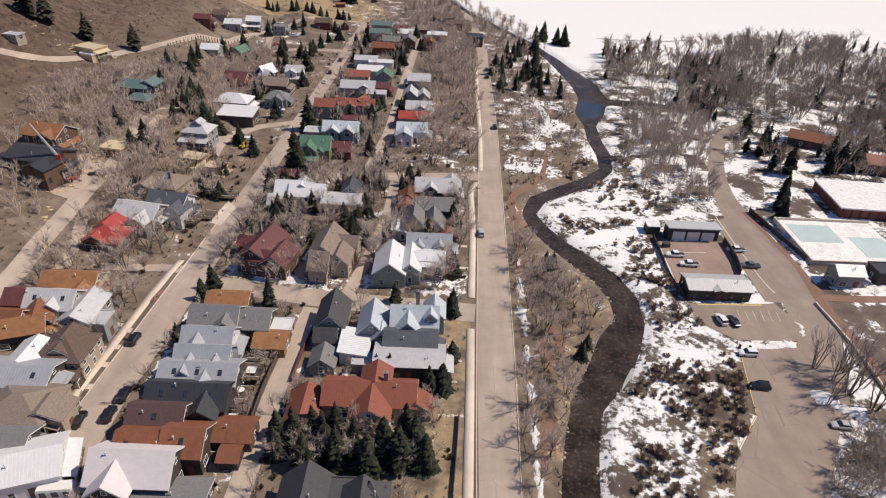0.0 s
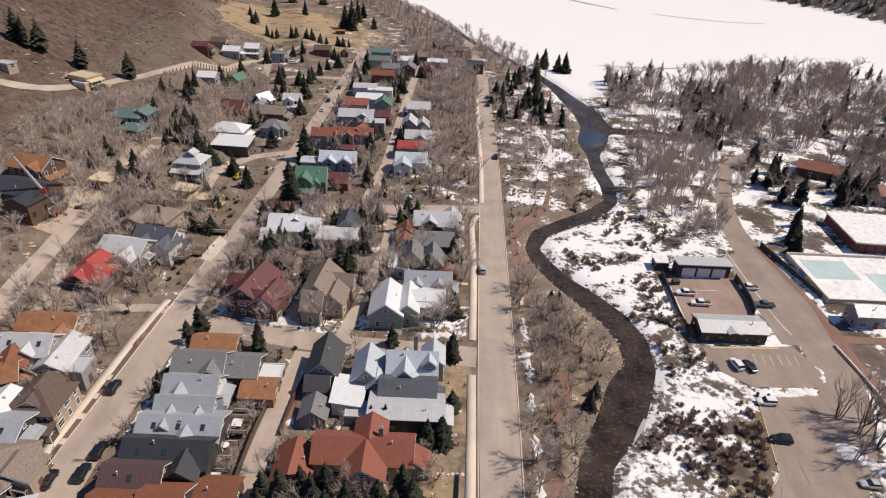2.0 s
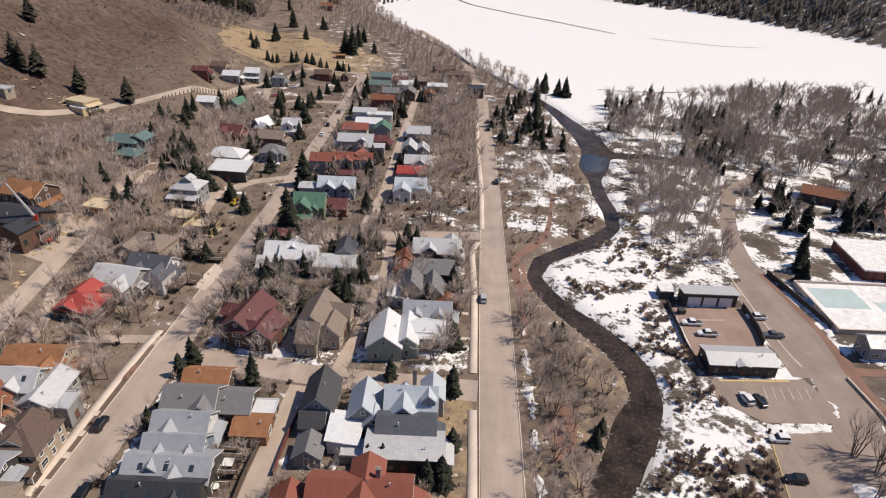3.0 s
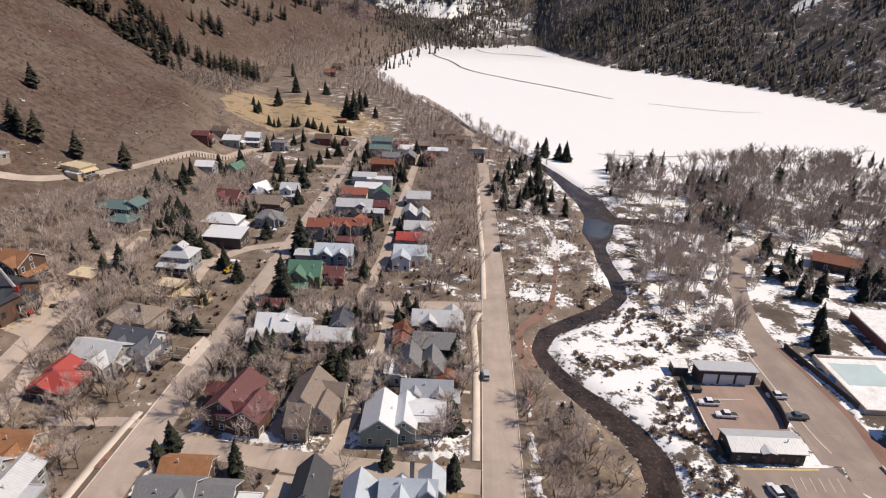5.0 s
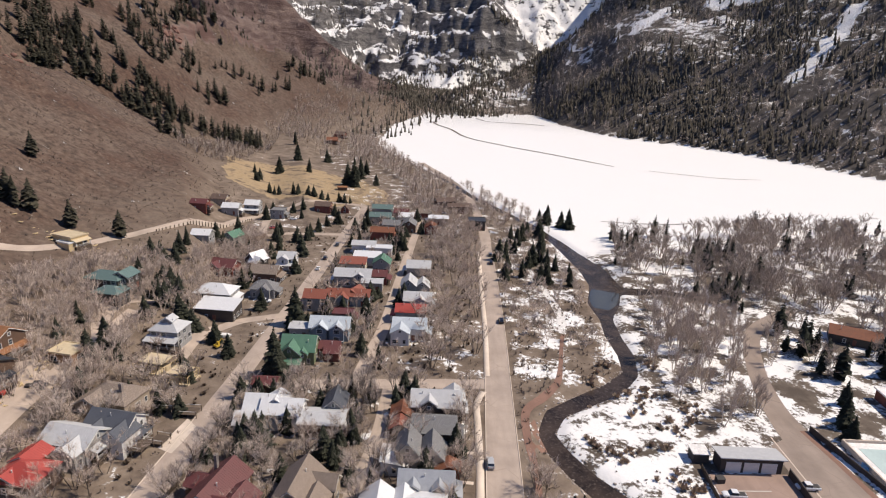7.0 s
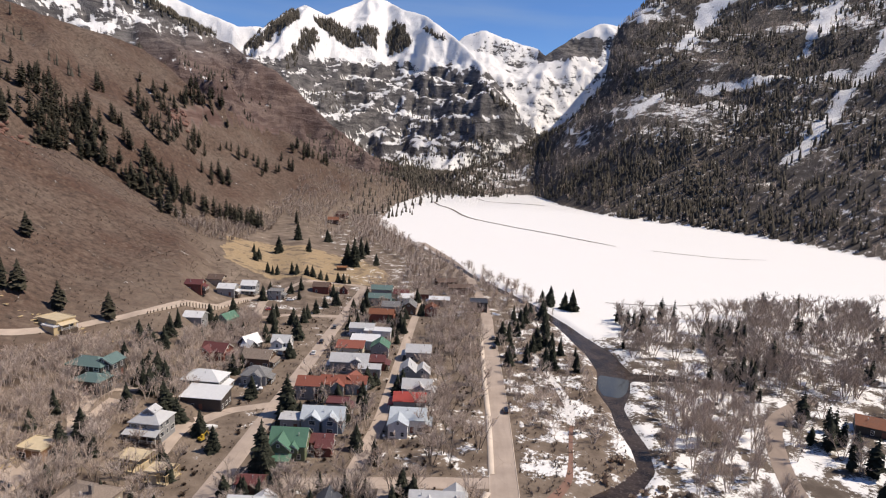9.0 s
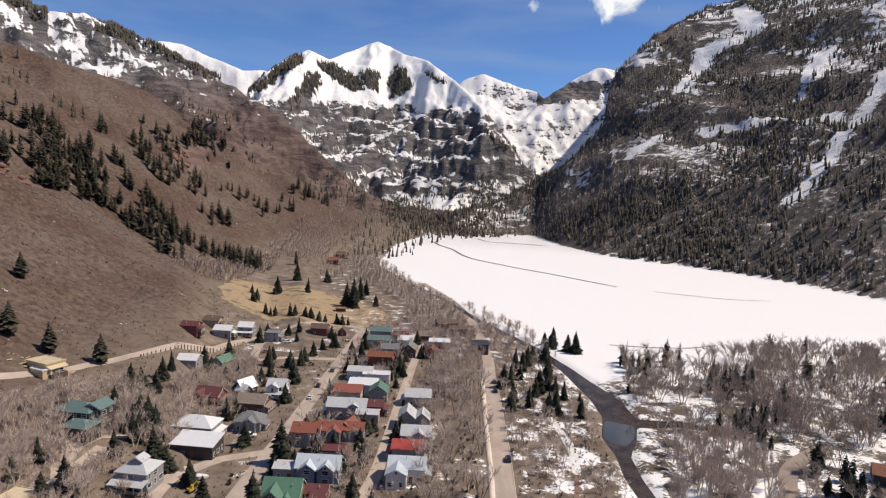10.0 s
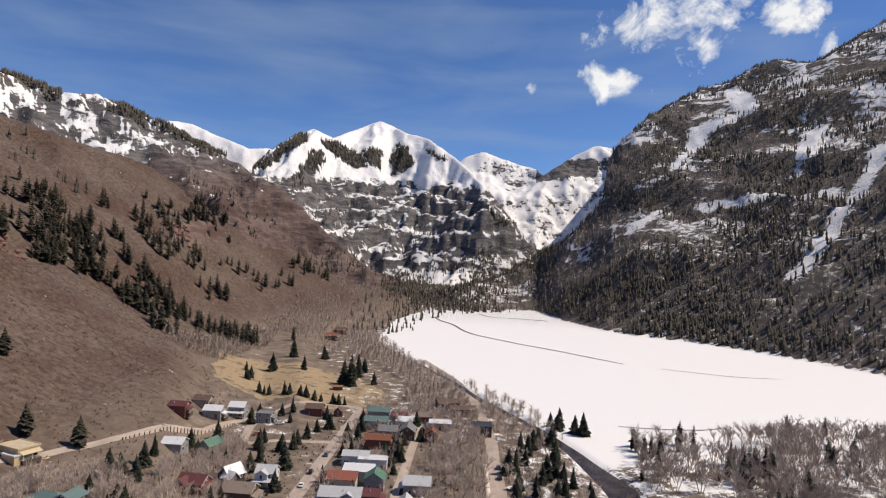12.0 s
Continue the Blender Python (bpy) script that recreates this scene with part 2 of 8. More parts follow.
def boards(name, c, pitch=0.16, rough=0.7, spread=0.18, upright=False):
    """Painted boards: the lines of the laps as relief, and weathering."""
    k = Nodes(name)
    sep = k.n("SeparateXYZ")
    k.t.links.new(k.n("TexCoord").outputs["Object"], sep.inputs[0])
    run = k.math("ADD", sep.outputs[0], sep.outputs[1]) if upright else sep.outputs[2]
    saw = k.math("FRACT", k.math("DIVIDE", run, pitch))
    wear = k.noise(0.8, 5.0, 0.65, (1, 1, 0.5))
    grain = k.noise(6.0, 3.0, 0.6, (1, 1, 6))
    v = k.math("ADD", k.math("MULTIPLY", wear, 0.6), k.math("MULTIPLY", grain, 0.4))
    v = k.math("ADD", v, k.math("MULTIPLY", k.math("SUBTRACT", k.random(), 0.5), 0.1))
    col = k.mix(k.step(v, 0.3, 0.7), tint(c, 1 - spread), tint(c, 1 + spread))
    k.bump(saw, 0.5, 0.02)
    return k.done(col, rough, 0.0, 0.3)


def sheet_metal(name, c, rough=0.45, spread=0.16, metal=0.25):
    k = Nodes(name)
    streak = k.noise(0.9, 5.0, 0.65, (1, 1, 1))
    fine = k.noise(5.0, 4.0, 0.6)
    v = k.math("ADD", k.math("MULTIPLY", streak, 0.6), k.math("MULTIPLY", fine, 0.4))
    v = k.math("ADD", v, k.math("MULTIPLY", k.math("SUBTRACT", k.random(), 0.5), 0.1))
    col = k.mix(k.step(v, 0.3, 0.7), tint(c, 1 - spread), tint(c, 1 + spread))
    k.bump(fine, 0.12, 0.02)
    return k.done(col, k.step(streak, 0.3, 0.7, rough - 0.08, rough + 0.12), metal, 0.4)


def shingles(name, c, spread=0.3):
    k = Nodes(name)
    brick = k.n("TexBrick")
    k.t.links.new(k.coord("Object", (1, 1, 1.4)), brick.inputs["Vector"])
    for i, v in ((1, (*tint(c, 1 - spread), 1)), (2, (*tint(c, 1 + spread), 1)), (3, (*tint(c, 0.55), 1))):
        brick.inputs[i].default_value = v
    brick.inputs["Scale"].default_value, brick.inputs["Mortar Size"].default_value = 2.2, 0.03
    blot = k.noise(0.7, 5.0, 0.65)
    col = k.mix(k.step(blot, 0.35, 0.7, 0.0, 0.6), brick.outputs[0], tint(c, 0.85))
    k.bump(k.noise(14.0, 2.0), 0.4, 0.02)
    return k.done(col, 0.9, 0.0, 0.2)


def glass_mat():
    k = Nodes("window_glass")
    v = k.noise(1.3, 2.0)
    return k.done(k.mix(v, (0.015, 0.02, 0.028), (0.05, 0.06, 0.075)), 0.08, 0.0, 0.8)


def land_mat():
    """Soil, dry grass, brush, rock and snow, by what lies where."""
    k = Nodes("land")
    snow, rock, red, gold, wood = (k.attr(a) for a in ("snow", "rock", "red", "gold", "wood"))
    far = k.attr("far")
    n_big, n_mid = k.noise(0.012, 6.0, 0.6), k.noise(0.11, 7.0, 0.62)
    n_fine, n_speck = k.noise(0.7, 6.0, 0.65), k.noise(3.5, 4.0, 0.7)
    n_mtn = k.math("ADD", k.math("MULTIPLY", k.noise(0.006, 11.0, 0.68, (1, 1, 1.0), distort=0.6), 0.55), k.math("MULTIPLY", k.noise(0.035, 9.0, 0.7, (1, 1, 0.6), distort=0.8), 0.45))
    band = k.noise(0.022, 10.0, 0.68, (0.45, 0.45, 1.7), distort=1.2)
    soil = k.mix(k.step(n_mid, 0.35, 0.68), (0.115, 0.085, 0.064), (0.27, 0.21, 0.16))
    soil = k.mix(k.step(n_fine, 0.5, 0.75, 0, 0.6), soil, (0.11, 0.085, 0.066))
    soil = k.mix(k.step(n_speck, 0.55, 0.8, 0, 0.5), soil, (0.31, 0.25, 0.195))
    scrub = k.mix(k.step(n_big, 0.4, 0.62), (0.090, 0.052, 0.037), (0.142, 0.104, 0.080))
    scrub = k.mix(k.step(n_mid, 0.5, 0.72, 0, 0.75), scrub, (0.060, 0.045, 0.036))
    scrub = k.mix(k.step(n_fine, 0.52, 0.72, 0, 0.55), scrub, (0.145, 0.112, 0.087))
    n_tuft = k.noise(0.30, 6.0, 0.68)
    scrub = k.mix(k.step(n_tuft, 0.50, 0.60, 0, 0.65), scrub, (0.040, 0.028, 0.022))
    scrub = k.mix(k.step(n_tuft, 0.46, 0.36, 0, 0.6), scrub, (0.178, 0.133, 0.101))
    ground = k.mix(k.attr("scrub"), soil, scrub)
    dry = k.mix(k.step(n_fine, 0.3, 0.7), (0.27, 0.19, 0.11), (0.43, 0.325, 0.195))
    dry = k.mix(k.step(n_mid, 0.5, 0.75, 0, 0.5), dry, (0.27, 0.19, 0.10))
    ground = k.mix(k.step(k.math("ADD", gold, k.math("MULTIPLY", k.math("SUBTRACT", n_mid, 0.5), 1.2)), 0.4, 0.6), ground, dry)
    floor = k.mix(k.step(n_mid, 0.35, 0.65), (0.060, 0.052, 0.045), (0.140, 0.118, 0.100))
    ground = k.mix(wood, ground, floor)
    stone = k.mix(k.step(band, 0.4, 0.6), (0.062, 0.058, 0.06), (0.19, 0.175, 0.168))
    ruddy = k.mix(k.step(band, 0.4, 0.62), (0.090, 0.053, 0.045), (0.185, 0.125, 0.104))
    ground = k.mix(k.step(k.math("ADD", rock, k.math("MULTIPLY", k.math("SUBTRACT", n_mtn, 0.5), 1.0)), 0.4, 0.6), ground, k.mix(red, stone, ruddy))
    # snow lies in drifts whose edges follow noise, finer near the town
    lump = k.mix(far, k.math("ADD", k.math("MULTIPLY", n_mid, 0.65), k.math("MULTIPLY", n_fine, 0.35)), k.math("ADD", k.math("MULTIPLY", n_mtn, 0.72), k.math("MULTIPLY", band, 0.28)))
    drift = k.math("ADD", k.math("SUBTRACT", snow, 0.5), k.math("MULTIPLY", k.math("SUBTRACT", lump, 0.5), k.step(far, 0, 1, 2.1, 3.6)))
    cover = k.step(drift, -0.04, 0.05)
    white = k.mix(n_fine, (0.77, 0.745, 0.72), (0.88, 0.86, 0.84))
    col = k.mix(cover, ground, white)
    k.bump(k.mix(far, k.math("ADD", k.math("MULTIPLY", n_fine, 0.6), k.math("MULTIPLY", cover, 0.8)), k.math("ADD", k.math("MULTIPLY", n_mtn, k.step(cover, 0, 1, 1.0, 0.45)), k.math("MULTIPLY", band, k.step(cover, 0, 1, 0.8, 0.15)))), 0.6, k.step(far, 0, 1, 0.35, 30.0))
    return k.done(col, k.step(cover, 0, 1, 0.95, 0.6), 0.0, 0.25)


def paving(name, c, line=None):
    """Worn asphalt or concrete: patches, cracks and grit."""
    k = Nodes(name)
    patch, grit = k.noise(0.12, 5.0, 0.6), k.noise(6.0, 3.0, 0.7)
    lane = k.noise(0.25, 4.0, 0.6, (1.0, 0.12, 1))
    v = k.math("ADD", k.math("MULTIPLY", patch, 0.45), k.math("ADD", k.math("MULTIPLY", lane, 0.35), k.math("MULTIPLY", grit, 0.2)))
    col = k.mix(k.step(v, 0.35, 0.65), tint(c, 0.74), tint(c, 1.2))
    vor = k.n("TexVoronoi", feature="DISTANCE_TO_EDGE")
    k.t.links.new(k.coord("Object"), vor.inputs["Vector"])
    vor.inputs["Scale"].default_value = 0.13
    crack = k.math("MULTIPLY", k.step(vor.outputs["Distance"], 0.0, 0.012, 1, 0), k.step(patch, 0.45, 0.6))
    col = k.mix(k.math("MULTIPLY", crack, 0.55), col, tint(c, 0.4))
    k.bump(grit, 0.25, 0.02)
    return k.done(col, 0.88, 0.0, 0.3)


def river_mat():
    k = Nodes("river_water")
    ripple = k.noise(1.2, 5.0, 0.6, (1, 1, 1), distort=0.8)
    stones = k.noise(1.1, 6.0, 0.7)
    bed = k.mix(k.step(k.noise(0.15, 5.0), 0.35, 0.65), (0.022, 0.016, 0.012), (0.062, 0.044, 0.033))
    bed = k.mix(k.step(stones, 0.52, 0.72, 0, 0.7), bed, (0.15, 0.115, 0.09))
    k.bump(ripple, 0.5, 0.12)
    return k.done(bed, 0.2, 0.0, 0.16)


def pool_mat():
    k = Nodes("still_water")
    k.bump(k.noise(0.6, 3.0, 0.5), 0.06, 0.05)
    return k.done(k.mix(k.noise(0.2, 3.0), (0.012, 0.016, 0.022), (0.035, 0.036, 0.038)), 0.10, 0.0, 0.5)


def bark_mat(name, a, b):
    k = Nodes(name)
    v = k.math("ADD", k.math("MULTIPLY", k.noise(3.0, 4.0, 0.6, (1, 1, 0.4)), 0.6), k.math("MULTIPLY", k.random(), 0.4))
    return k.done(k.mix(k.step(v, 0.25, 0.75), a, b), 0.9, 0.0, 0.15)


def leaf_mat(name, a, b):
    k = Nodes(name)
    v = k.math("ADD", k.math("MULTIPLY", k.noise(1.1, 4.0, 0.7), 0.55), k.math("ADD", k.math("MULTIPLY", k.random(), 0.2), k.math("MULTIPLY", k.island(), 0.25)))
    return k.done(k.mix(k.step(v, 0.25, 0.75), a, b), 0.85, 0.0, 0.15)


LAND = land_mat()
ASPHALT = paving("worn_asphalt", (0.41, 0.33, 0.273))
GRAVEL = paving("gravel_lane", (0.43, 0.345, 0.28))
CONCRETE = paving("concrete", (0.62, 0.52, 0.43))
LOT = paving("lot_paving", (0.30, 0.237, 0.195))
RED_PATH = paving("red_paving", (0.25, 0.145, 0.108))
BED = paving("planting_soil", (0.15, 0.11, 0.085))
WATER = river_mat()
POOL = pool_mat()
GLASS = glass_mat()
TRIM = plain("white_trim", (0.72, 0.70, 0.66), 0.6, 0.1)
DARK_TRIM = plain("dark_trim", (0.05, 0.045, 0.042), 0.6, 0.25)
SNOW = plain("packed_snow", (0.72, 0.69, 0.66), 0.75, 0.30, 0.5, 2.0, bump=0.4)
STONE = plain("grey_stone", (0.22, 0.19, 0.17), 0.9, 0.4, 0.9, 5.0, bump=0.5)
RAW_WOOD = plain("raw_timber", (0.55, 0.42, 0.24), 0.8, 0.2)
OLD_WOOD = boards("weathered_wood", (0.10, 0.074, 0.055), 0.2, 0.85, 0.3)
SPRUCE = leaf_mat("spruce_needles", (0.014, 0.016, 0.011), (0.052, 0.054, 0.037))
# Paler copy of spruce_needles for far trees; distance haze is put into its colour.
HAZED_NEEDLES = leaf_mat("fir_needles", (0.040, 0.035, 0.028), (0.122, 0.106, 0.083))
HILL_FIR = leaf_mat("sunny_fir_needles", (0.030, 0.029, 0.020), (0.088, 0.078, 0.054))
TRUNK = bark_mat("conifer_bark", (0.06, 0.045, 0.035), (0.12, 0.09, 0.07))
ASPEN_BARK = bark_mat("pale_bark", (0.075, 0.06, 0.05), (0.20, 0.165, 0.138))
TWIGS = bark_mat("bare_twigs", (0.44, 0.355, 0.30), (0.68, 0.575, 0.495))
# Darker copy of bare_twigs; the shade in dense woods is put into its colour.
SHADED_TWIGS = bark_mat("alder_twigs", (0.32, 0.262, 0.222), (0.55, 0.46, 0.395))
WILLOW = bark_mat("willow_twigs", (0.20, 0.15, 0.115), (0.42, 0.32, 0.24))
DARK_SHRUB = bark_mat("dark_shrub_twigs", (0.06, 0.043, 0.032), (0.15, 0.11, 0.082))
BRUSH = bark_mat("dry_brush", (0.15, 0.118, 0.095), (0.30, 0.24, 0.19))
ROOFS = {
    "rust": sheet_metal("rusted_metal", (0.20, 0.076, 0.040), 0.75, 0.3, 0.0),
    "red": sheet_metal("red_metal", (0.24, 0.078, 0.050), 0.6, 0.16, 0.0),
    "brightred": sheet_metal("bright_red_metal", (0.35, 0.058, 0.045), 0.55, 0.14, 0.0),
    "darkred": sheet_metal("maroon_metal", (0.125, 0.042, 0.04), 0.55, 0.2, 0.0),
    "purple": shingles("brown_violet_shingles", (0.12, 0.075, 0.075)),
    "black": sheet_metal("black_metal", (0.046, 0.047, 0.053), 0.5, 0.2, 0.2),
    "charcoal": shingles("charcoal_shingles", (0.088, 0.088, 0.092)),
    "bluegrey": sheet_metal("blue_grey_metal", (0.34, 0.35, 0.37), 0.5, 0.14, 0.12),
    "lightblue": sheet_metal("pale_blue_metal", (0.50, 0.54, 0.57), 0.5, 0.14, 0.12),
    "grey": shingles("grey_shingles", (0.22, 0.215, 0.215)),
    "lightgrey": sheet_metal("galvanised_metal", (0.52, 0.515, 0.51), 0.5, 0.14, 0.15),
    "white": sheet_metal("pale_metal", (0.68, 0.675, 0.67), 0.5, 0.1, 0.1),
    "pink": plain("roofing_felt", (0.62, 0.56, 0.56), 0.8, 0.08, 0.8, 4.0),
    "brown": shingles("brown_shingles", (0.15, 0.105, 0.085)),
    "tan": shingles("tan_shingles", (0.27, 0.215, 0.175)),
    "green": sheet_metal("green_metal", (0.10, 0.20, 0.135), 0.5, 0.15, 0.1),
    "teal": sheet_metal("weathered_teal_metal", (0.13, 0.19, 0.175), 0.5, 0.15, 0.1),
    "orange": plain("cedar_shakes", (0.27, 0.125, 0.058), 0.85, 0.3, 0.7, 5.0),
    "navy": sheet_metal("slate_blue_metal", (0.085, 0.09, 0.105), 0.5, 0.18, 0.1),
    "ply": plain("plywood_sheet", (0.54, 0.44, 0.29), 0.8, 0.14),
}
WALLS = {
    "white": boards("white_boards", (0.66, 0.64, 0.61)),
    "cream": boards("cream_boards", (0.55, 0.49, 0.39)),
    "tan": boards("tan_boards", (0.37, 0.30, 0.23)),
    "grey": boards("grey_boards", (0.28, 0.275, 0.27)),
    "dark": boards("dark_boards", (0.066, 0.056, 0.050)),
    "brown": boards("brown_boards", (0.125, 0.078, 0.054)),
    "redwood": boards("red_brown_boards", (0.19, 0.065, 0.05)),
    "green": boards("sage_boards", (0.30, 0.34, 0.28)),
    "blue": boards("blue_grey_boards", (0.22, 0.265, 0.31)),
    "cedar": boards("cedar_boards", (0.26, 0.145, 0.075), 0.2, 0.8, 0.25, True),
    "olive": boards("olive_boards", (0.17, 0.19, 0.11)),
    "sheath": plain("green_sheathing", (0.30, 0.38, 0.22), 0.8, 0.15),
    "stone": STONE,
    "raw": RAW_WOOD,
}

# ---- mesh helpers ----
class Shape:
    """Corners and faces of one mesh in the making."""

    def __init__(self):
        self.v, self.f = [], []

    def add(self, pts, faces, m=None):
        k = len(self.v)
        self.v += [tuple(m @ Vector(p)) for p in pts] if m else [tuple(p) for p in pts]
        self.f += [tuple(i + k for i in f) for f in faces]
        return self

    def box(self, x0, x1, y0, y1, z0, z1, m=None):
        p = [(x, y, z) for z in (z0, z1) for y in (y0, y1) for x in (x0, x1)]
        return self.add(p, [(0, 2, 3, 1), (4, 5, 7, 6), (0, 1, 5, 4), (2, 6, 7, 3), (0, 4, 6, 2), (1, 3, 7, 5)], m)

    def slab(self, corners, thick, m=None):
        """A plate under the given outline, thick metres along its normal."""
        a = [Vector(c) for c in corners]
        n = (a[1] - a[0]).cross(a[-1] - a[0]).normalized() * thick
        k = len(a)
        p = [c for c in a] + [c - n for c in a]
        fs = [tuple(range(k)), tuple(range(2 * k - 1, k - 1, -1))] + [(i, i + k, (i + 1) % k + k, (i + 1) % k) for i in range(k)]
        return self.add(p, fs, m)

    def stick(self, a, b, ra, rb, sides=4):
        a, b = Vector(a), Vector(b)
        q = (b - a).to_track_quat("Z", "Y").to_matrix()
        ring = [Vector((math.cos(2 * math.pi * i / sides), math.sin(2 * math.pi * i / sides), 0)) for i in range(sides)]
        p = [a + q @ (c * ra) for c in ring] + [b + q @ (c * rb) for c in ring]
        return self.add(p, [(i, (i + 1) % sides, (i + 1) % sides + sides, i + sides) for i in range(sides)] + [tuple(range(sides, 2 * sides))])

    def mesh(self, name, *mats, smooth=False):
        me = bpy.data.meshes.new(name)
        me.from_pydata(self.v, [], self.f)
        for m in mats:
            me.materials.append(m)
        if smooth:
            me.polygons.foreach_set("use_smooth", [True] * len(me.polygons))
        me.update()
        return me


def part(name, shape, material, parent, label="", m=None):
    data = shape if isinstance(shape, bpy.types.Mesh) else shape.mesh(name, material)
    ob = new(name, data)
    ob.parent = parent
    if m is not None:
        ob.matrix_basis = m
    if label:
        tagged(ob, label)
    return ob


def thing(name, m, label, category, group="", kind=""):
    ob = new(name)
    ob.empty_display_size = 0.5
    ob.matrix_basis = m
    return tagged(ob, label, category, group, kind)


def resample(line, gap):
    """Points every gap metres along a smooth line through (x, y, width)."""
    p = np.array(line, float)
    out = []
    for i in range(len(p) - 1):
        a, b, c, d = p[max(i - 1, 0)], p[i], p[i + 1], p[min(i + 2, len(p) - 1)]
        n = max(1, int(np.hypot(*(c - b)[:2]) / gap))
        for k in range(n):
            t = k / n
            out.append(0.5 * (2 * b + (c - a) * t + (2 * a - 5 * b + 4 * c - d) * t * t + (3 * b - a - 3 * c + d) * t ** 3))
    out.append(p[-1])
    return np.array(out)


def strip(name, line, mat, lift, label, category, gap=3.0, cuts=4, thick=0.0, flat=None, kind="structure"):
    """A road or path that lies on the ground along a line of (x, y, width)."""
    p = resample(line, gap)
    t = np.gradient(p[:, :2], axis=0)
    t /= np.linalg.norm(t, axis=1)[:, None] + 1e-9
    side = np.stack([t[:, 1], -t[:, 0]], 1)
    k = np.linspace(-0.5, 0.5, cuts + 1)
    xy = p[:, None, :2] + side[:, None, :] * (k[None, :, None] * p[:, None, 2:3])
    z = land(xy[..., 0], xy[..., 1])[0] + lift if flat is None else np.full(xy.shape[:2], flat)
    s, n = Shape(), cuts + 1
    s.v = [(float(a), float(b), float(c)) for (a, b), c in zip(xy.reshape(-1, 2), z.reshape(-1))]
    rows = len(p)
    s.f = [(i * n + j, i * n + j + 1, (i + 1) * n + j + 1, (i + 1) * n + j) for i in range(rows - 1) for j in range(cuts)]
    if thick:
        base = len(s.v)
        edge = [i * n for i in range(rows)] + [i * n + cuts for i in range(rows)]
        s.v += [(s.v[i][0], s.v[i][1], s.v[i][2] - thick) for i in edge]
        s.f += [(i * n, (i + 1) * n, base + i + 1, base + i) for i in range(rows - 1)]
        s.f += [((i + 1) * n + cuts, i * n + cuts, base + rows + i, base + rows + i + 1) for i in range(rows - 1)]
    return tagged(new(name, s.mesh(name, mat, smooth=True)), label, category, kind=kind)


def patch(name, ring, mat, lift, label, category, gap=3.0):
    """A paved yard within a ring of corners, laid on the ground."""
    bm = bmesh.new()
    face = bm.faces.new([bm.verts.new((x, y, 0)) for x, y in ring])
    bmesh.ops.triangulate(bm, faces=[face])
    for _ in range(5):
        long = [e for e in bm.edges if e.calc_length() > gap * 2]
        if not long:
            break
        bmesh.ops.subdivide_edges(bm, edges=long, cuts=1)
        bmesh.ops.triangulate(bm, faces=bm.faces[:])
    co = np.array([v.co[:2] for v in bm.verts])
    z = land(co[:, 0], co[:, 1])[0]
    for v, h in zip(bm.verts, z):
        v.co.z = h + lift
    bmesh.ops.recalc_face_normals(bm, faces=bm.faces[:])
    me = bpy.data.meshes.new(name)
    bm.to_mesh(me)
    bm.free()
    if me.polygons and me.polygons[0].normal.z < 0:
        me.flip_normals()
    me.materials.append(mat)
    return tagged(new(name, me), label, category, kind="structure")


# ---- ground, one sheet from the town to the far peaks ----
SNOWFIELD = [(-85, 799), (-47, 660), (20, 519), (62, 432), (80, 400), (124, 397), (160, 412), (210, 440), (320, 440), (520, 430), (560, 560), (430, 630), (410, 655),
             (338, 813), (219, 937), (180, 1080), (150, 1230), (60, 1180), (-7, 1107), (-30, 1000), (-62, 880)]
VERGE = [(52, 60), (58, 74), (62, 86), (71, 97), (75.5, 118), (70, 119), (66, 106), (58, 96), (54, 84), (48, 64)]
MEADOW = [(-190, 545), (-160, 575), (-120, 560), (-76, 545), (-50, 505), (-46, 460), (-80, 440), (-105, 452), (-140, 455), (-165, 470)]


# snow chutes and ledges down the forested mountain, (x, y, width)
CHUTES = [[(733, 1147, 26), (674, 1093, 18), (616, 1040, 14)], [(587, 1022, 12), (544, 976, 12), (490, 935, 12), (462, 920, 8)], [(753, 1394, 34), (646, 1247, 16), (616, 1219, 10)],
          [(614, 1083, 20), (556, 1149, 14), (503, 1204, 12), (457, 1231, 8)], [(404, 1277, 6), (329, 1241, 10)], [(793, 1933, 60), (708, 1598, 30), (598, 1629, 40), (470, 1413, 20)]]
ASPENS = [(360, 1005, 30), (296, 988, 34), (240, 958, 26)]


# dark stands of conifers high on the peaks, as rings of bearing in degrees and rise per metre
D_STANDS = [[(-14.4, 0.184), (-15.4, 0.176), (-18.9, 0.124), (-17.7, 0.124), (-15.6, 0.156), (-14.1, 0.175)],
            [(-13.9, 0.154), (-12.9, 0.159), (-12.5, 0.144), (-14.0, 0.120), (-15.2, 0.097), (-15.4, 0.105)],
            [(-12.9, 0.177), (-11.3, 0.173), (-9.2, 0.155), (-8.7, 0.140), (-9.7, 0.134), (-11.3, 0.150), (-12.6, 0.165)],
            [(-9.3, 0.164), (-8.0, 0.170), (-7.3, 0.159), (-7.6, 0.136), (-8.4, 0.143)],
            [(-6.6, 0.151), (-5.9, 0.176), (-5.1, 0.171), (-4.3, 0.148), (-5.5, 0.134), (-6.3, 0.127)],
            [(-3.5, 0.171), (-2.8, 0.170), (-1.2, 0.155), (-2.2, 0.156)],
            [(2.4, 0.080), (3.5, 0.072), (4.8, 0.054), (4.0, 0.052)]]
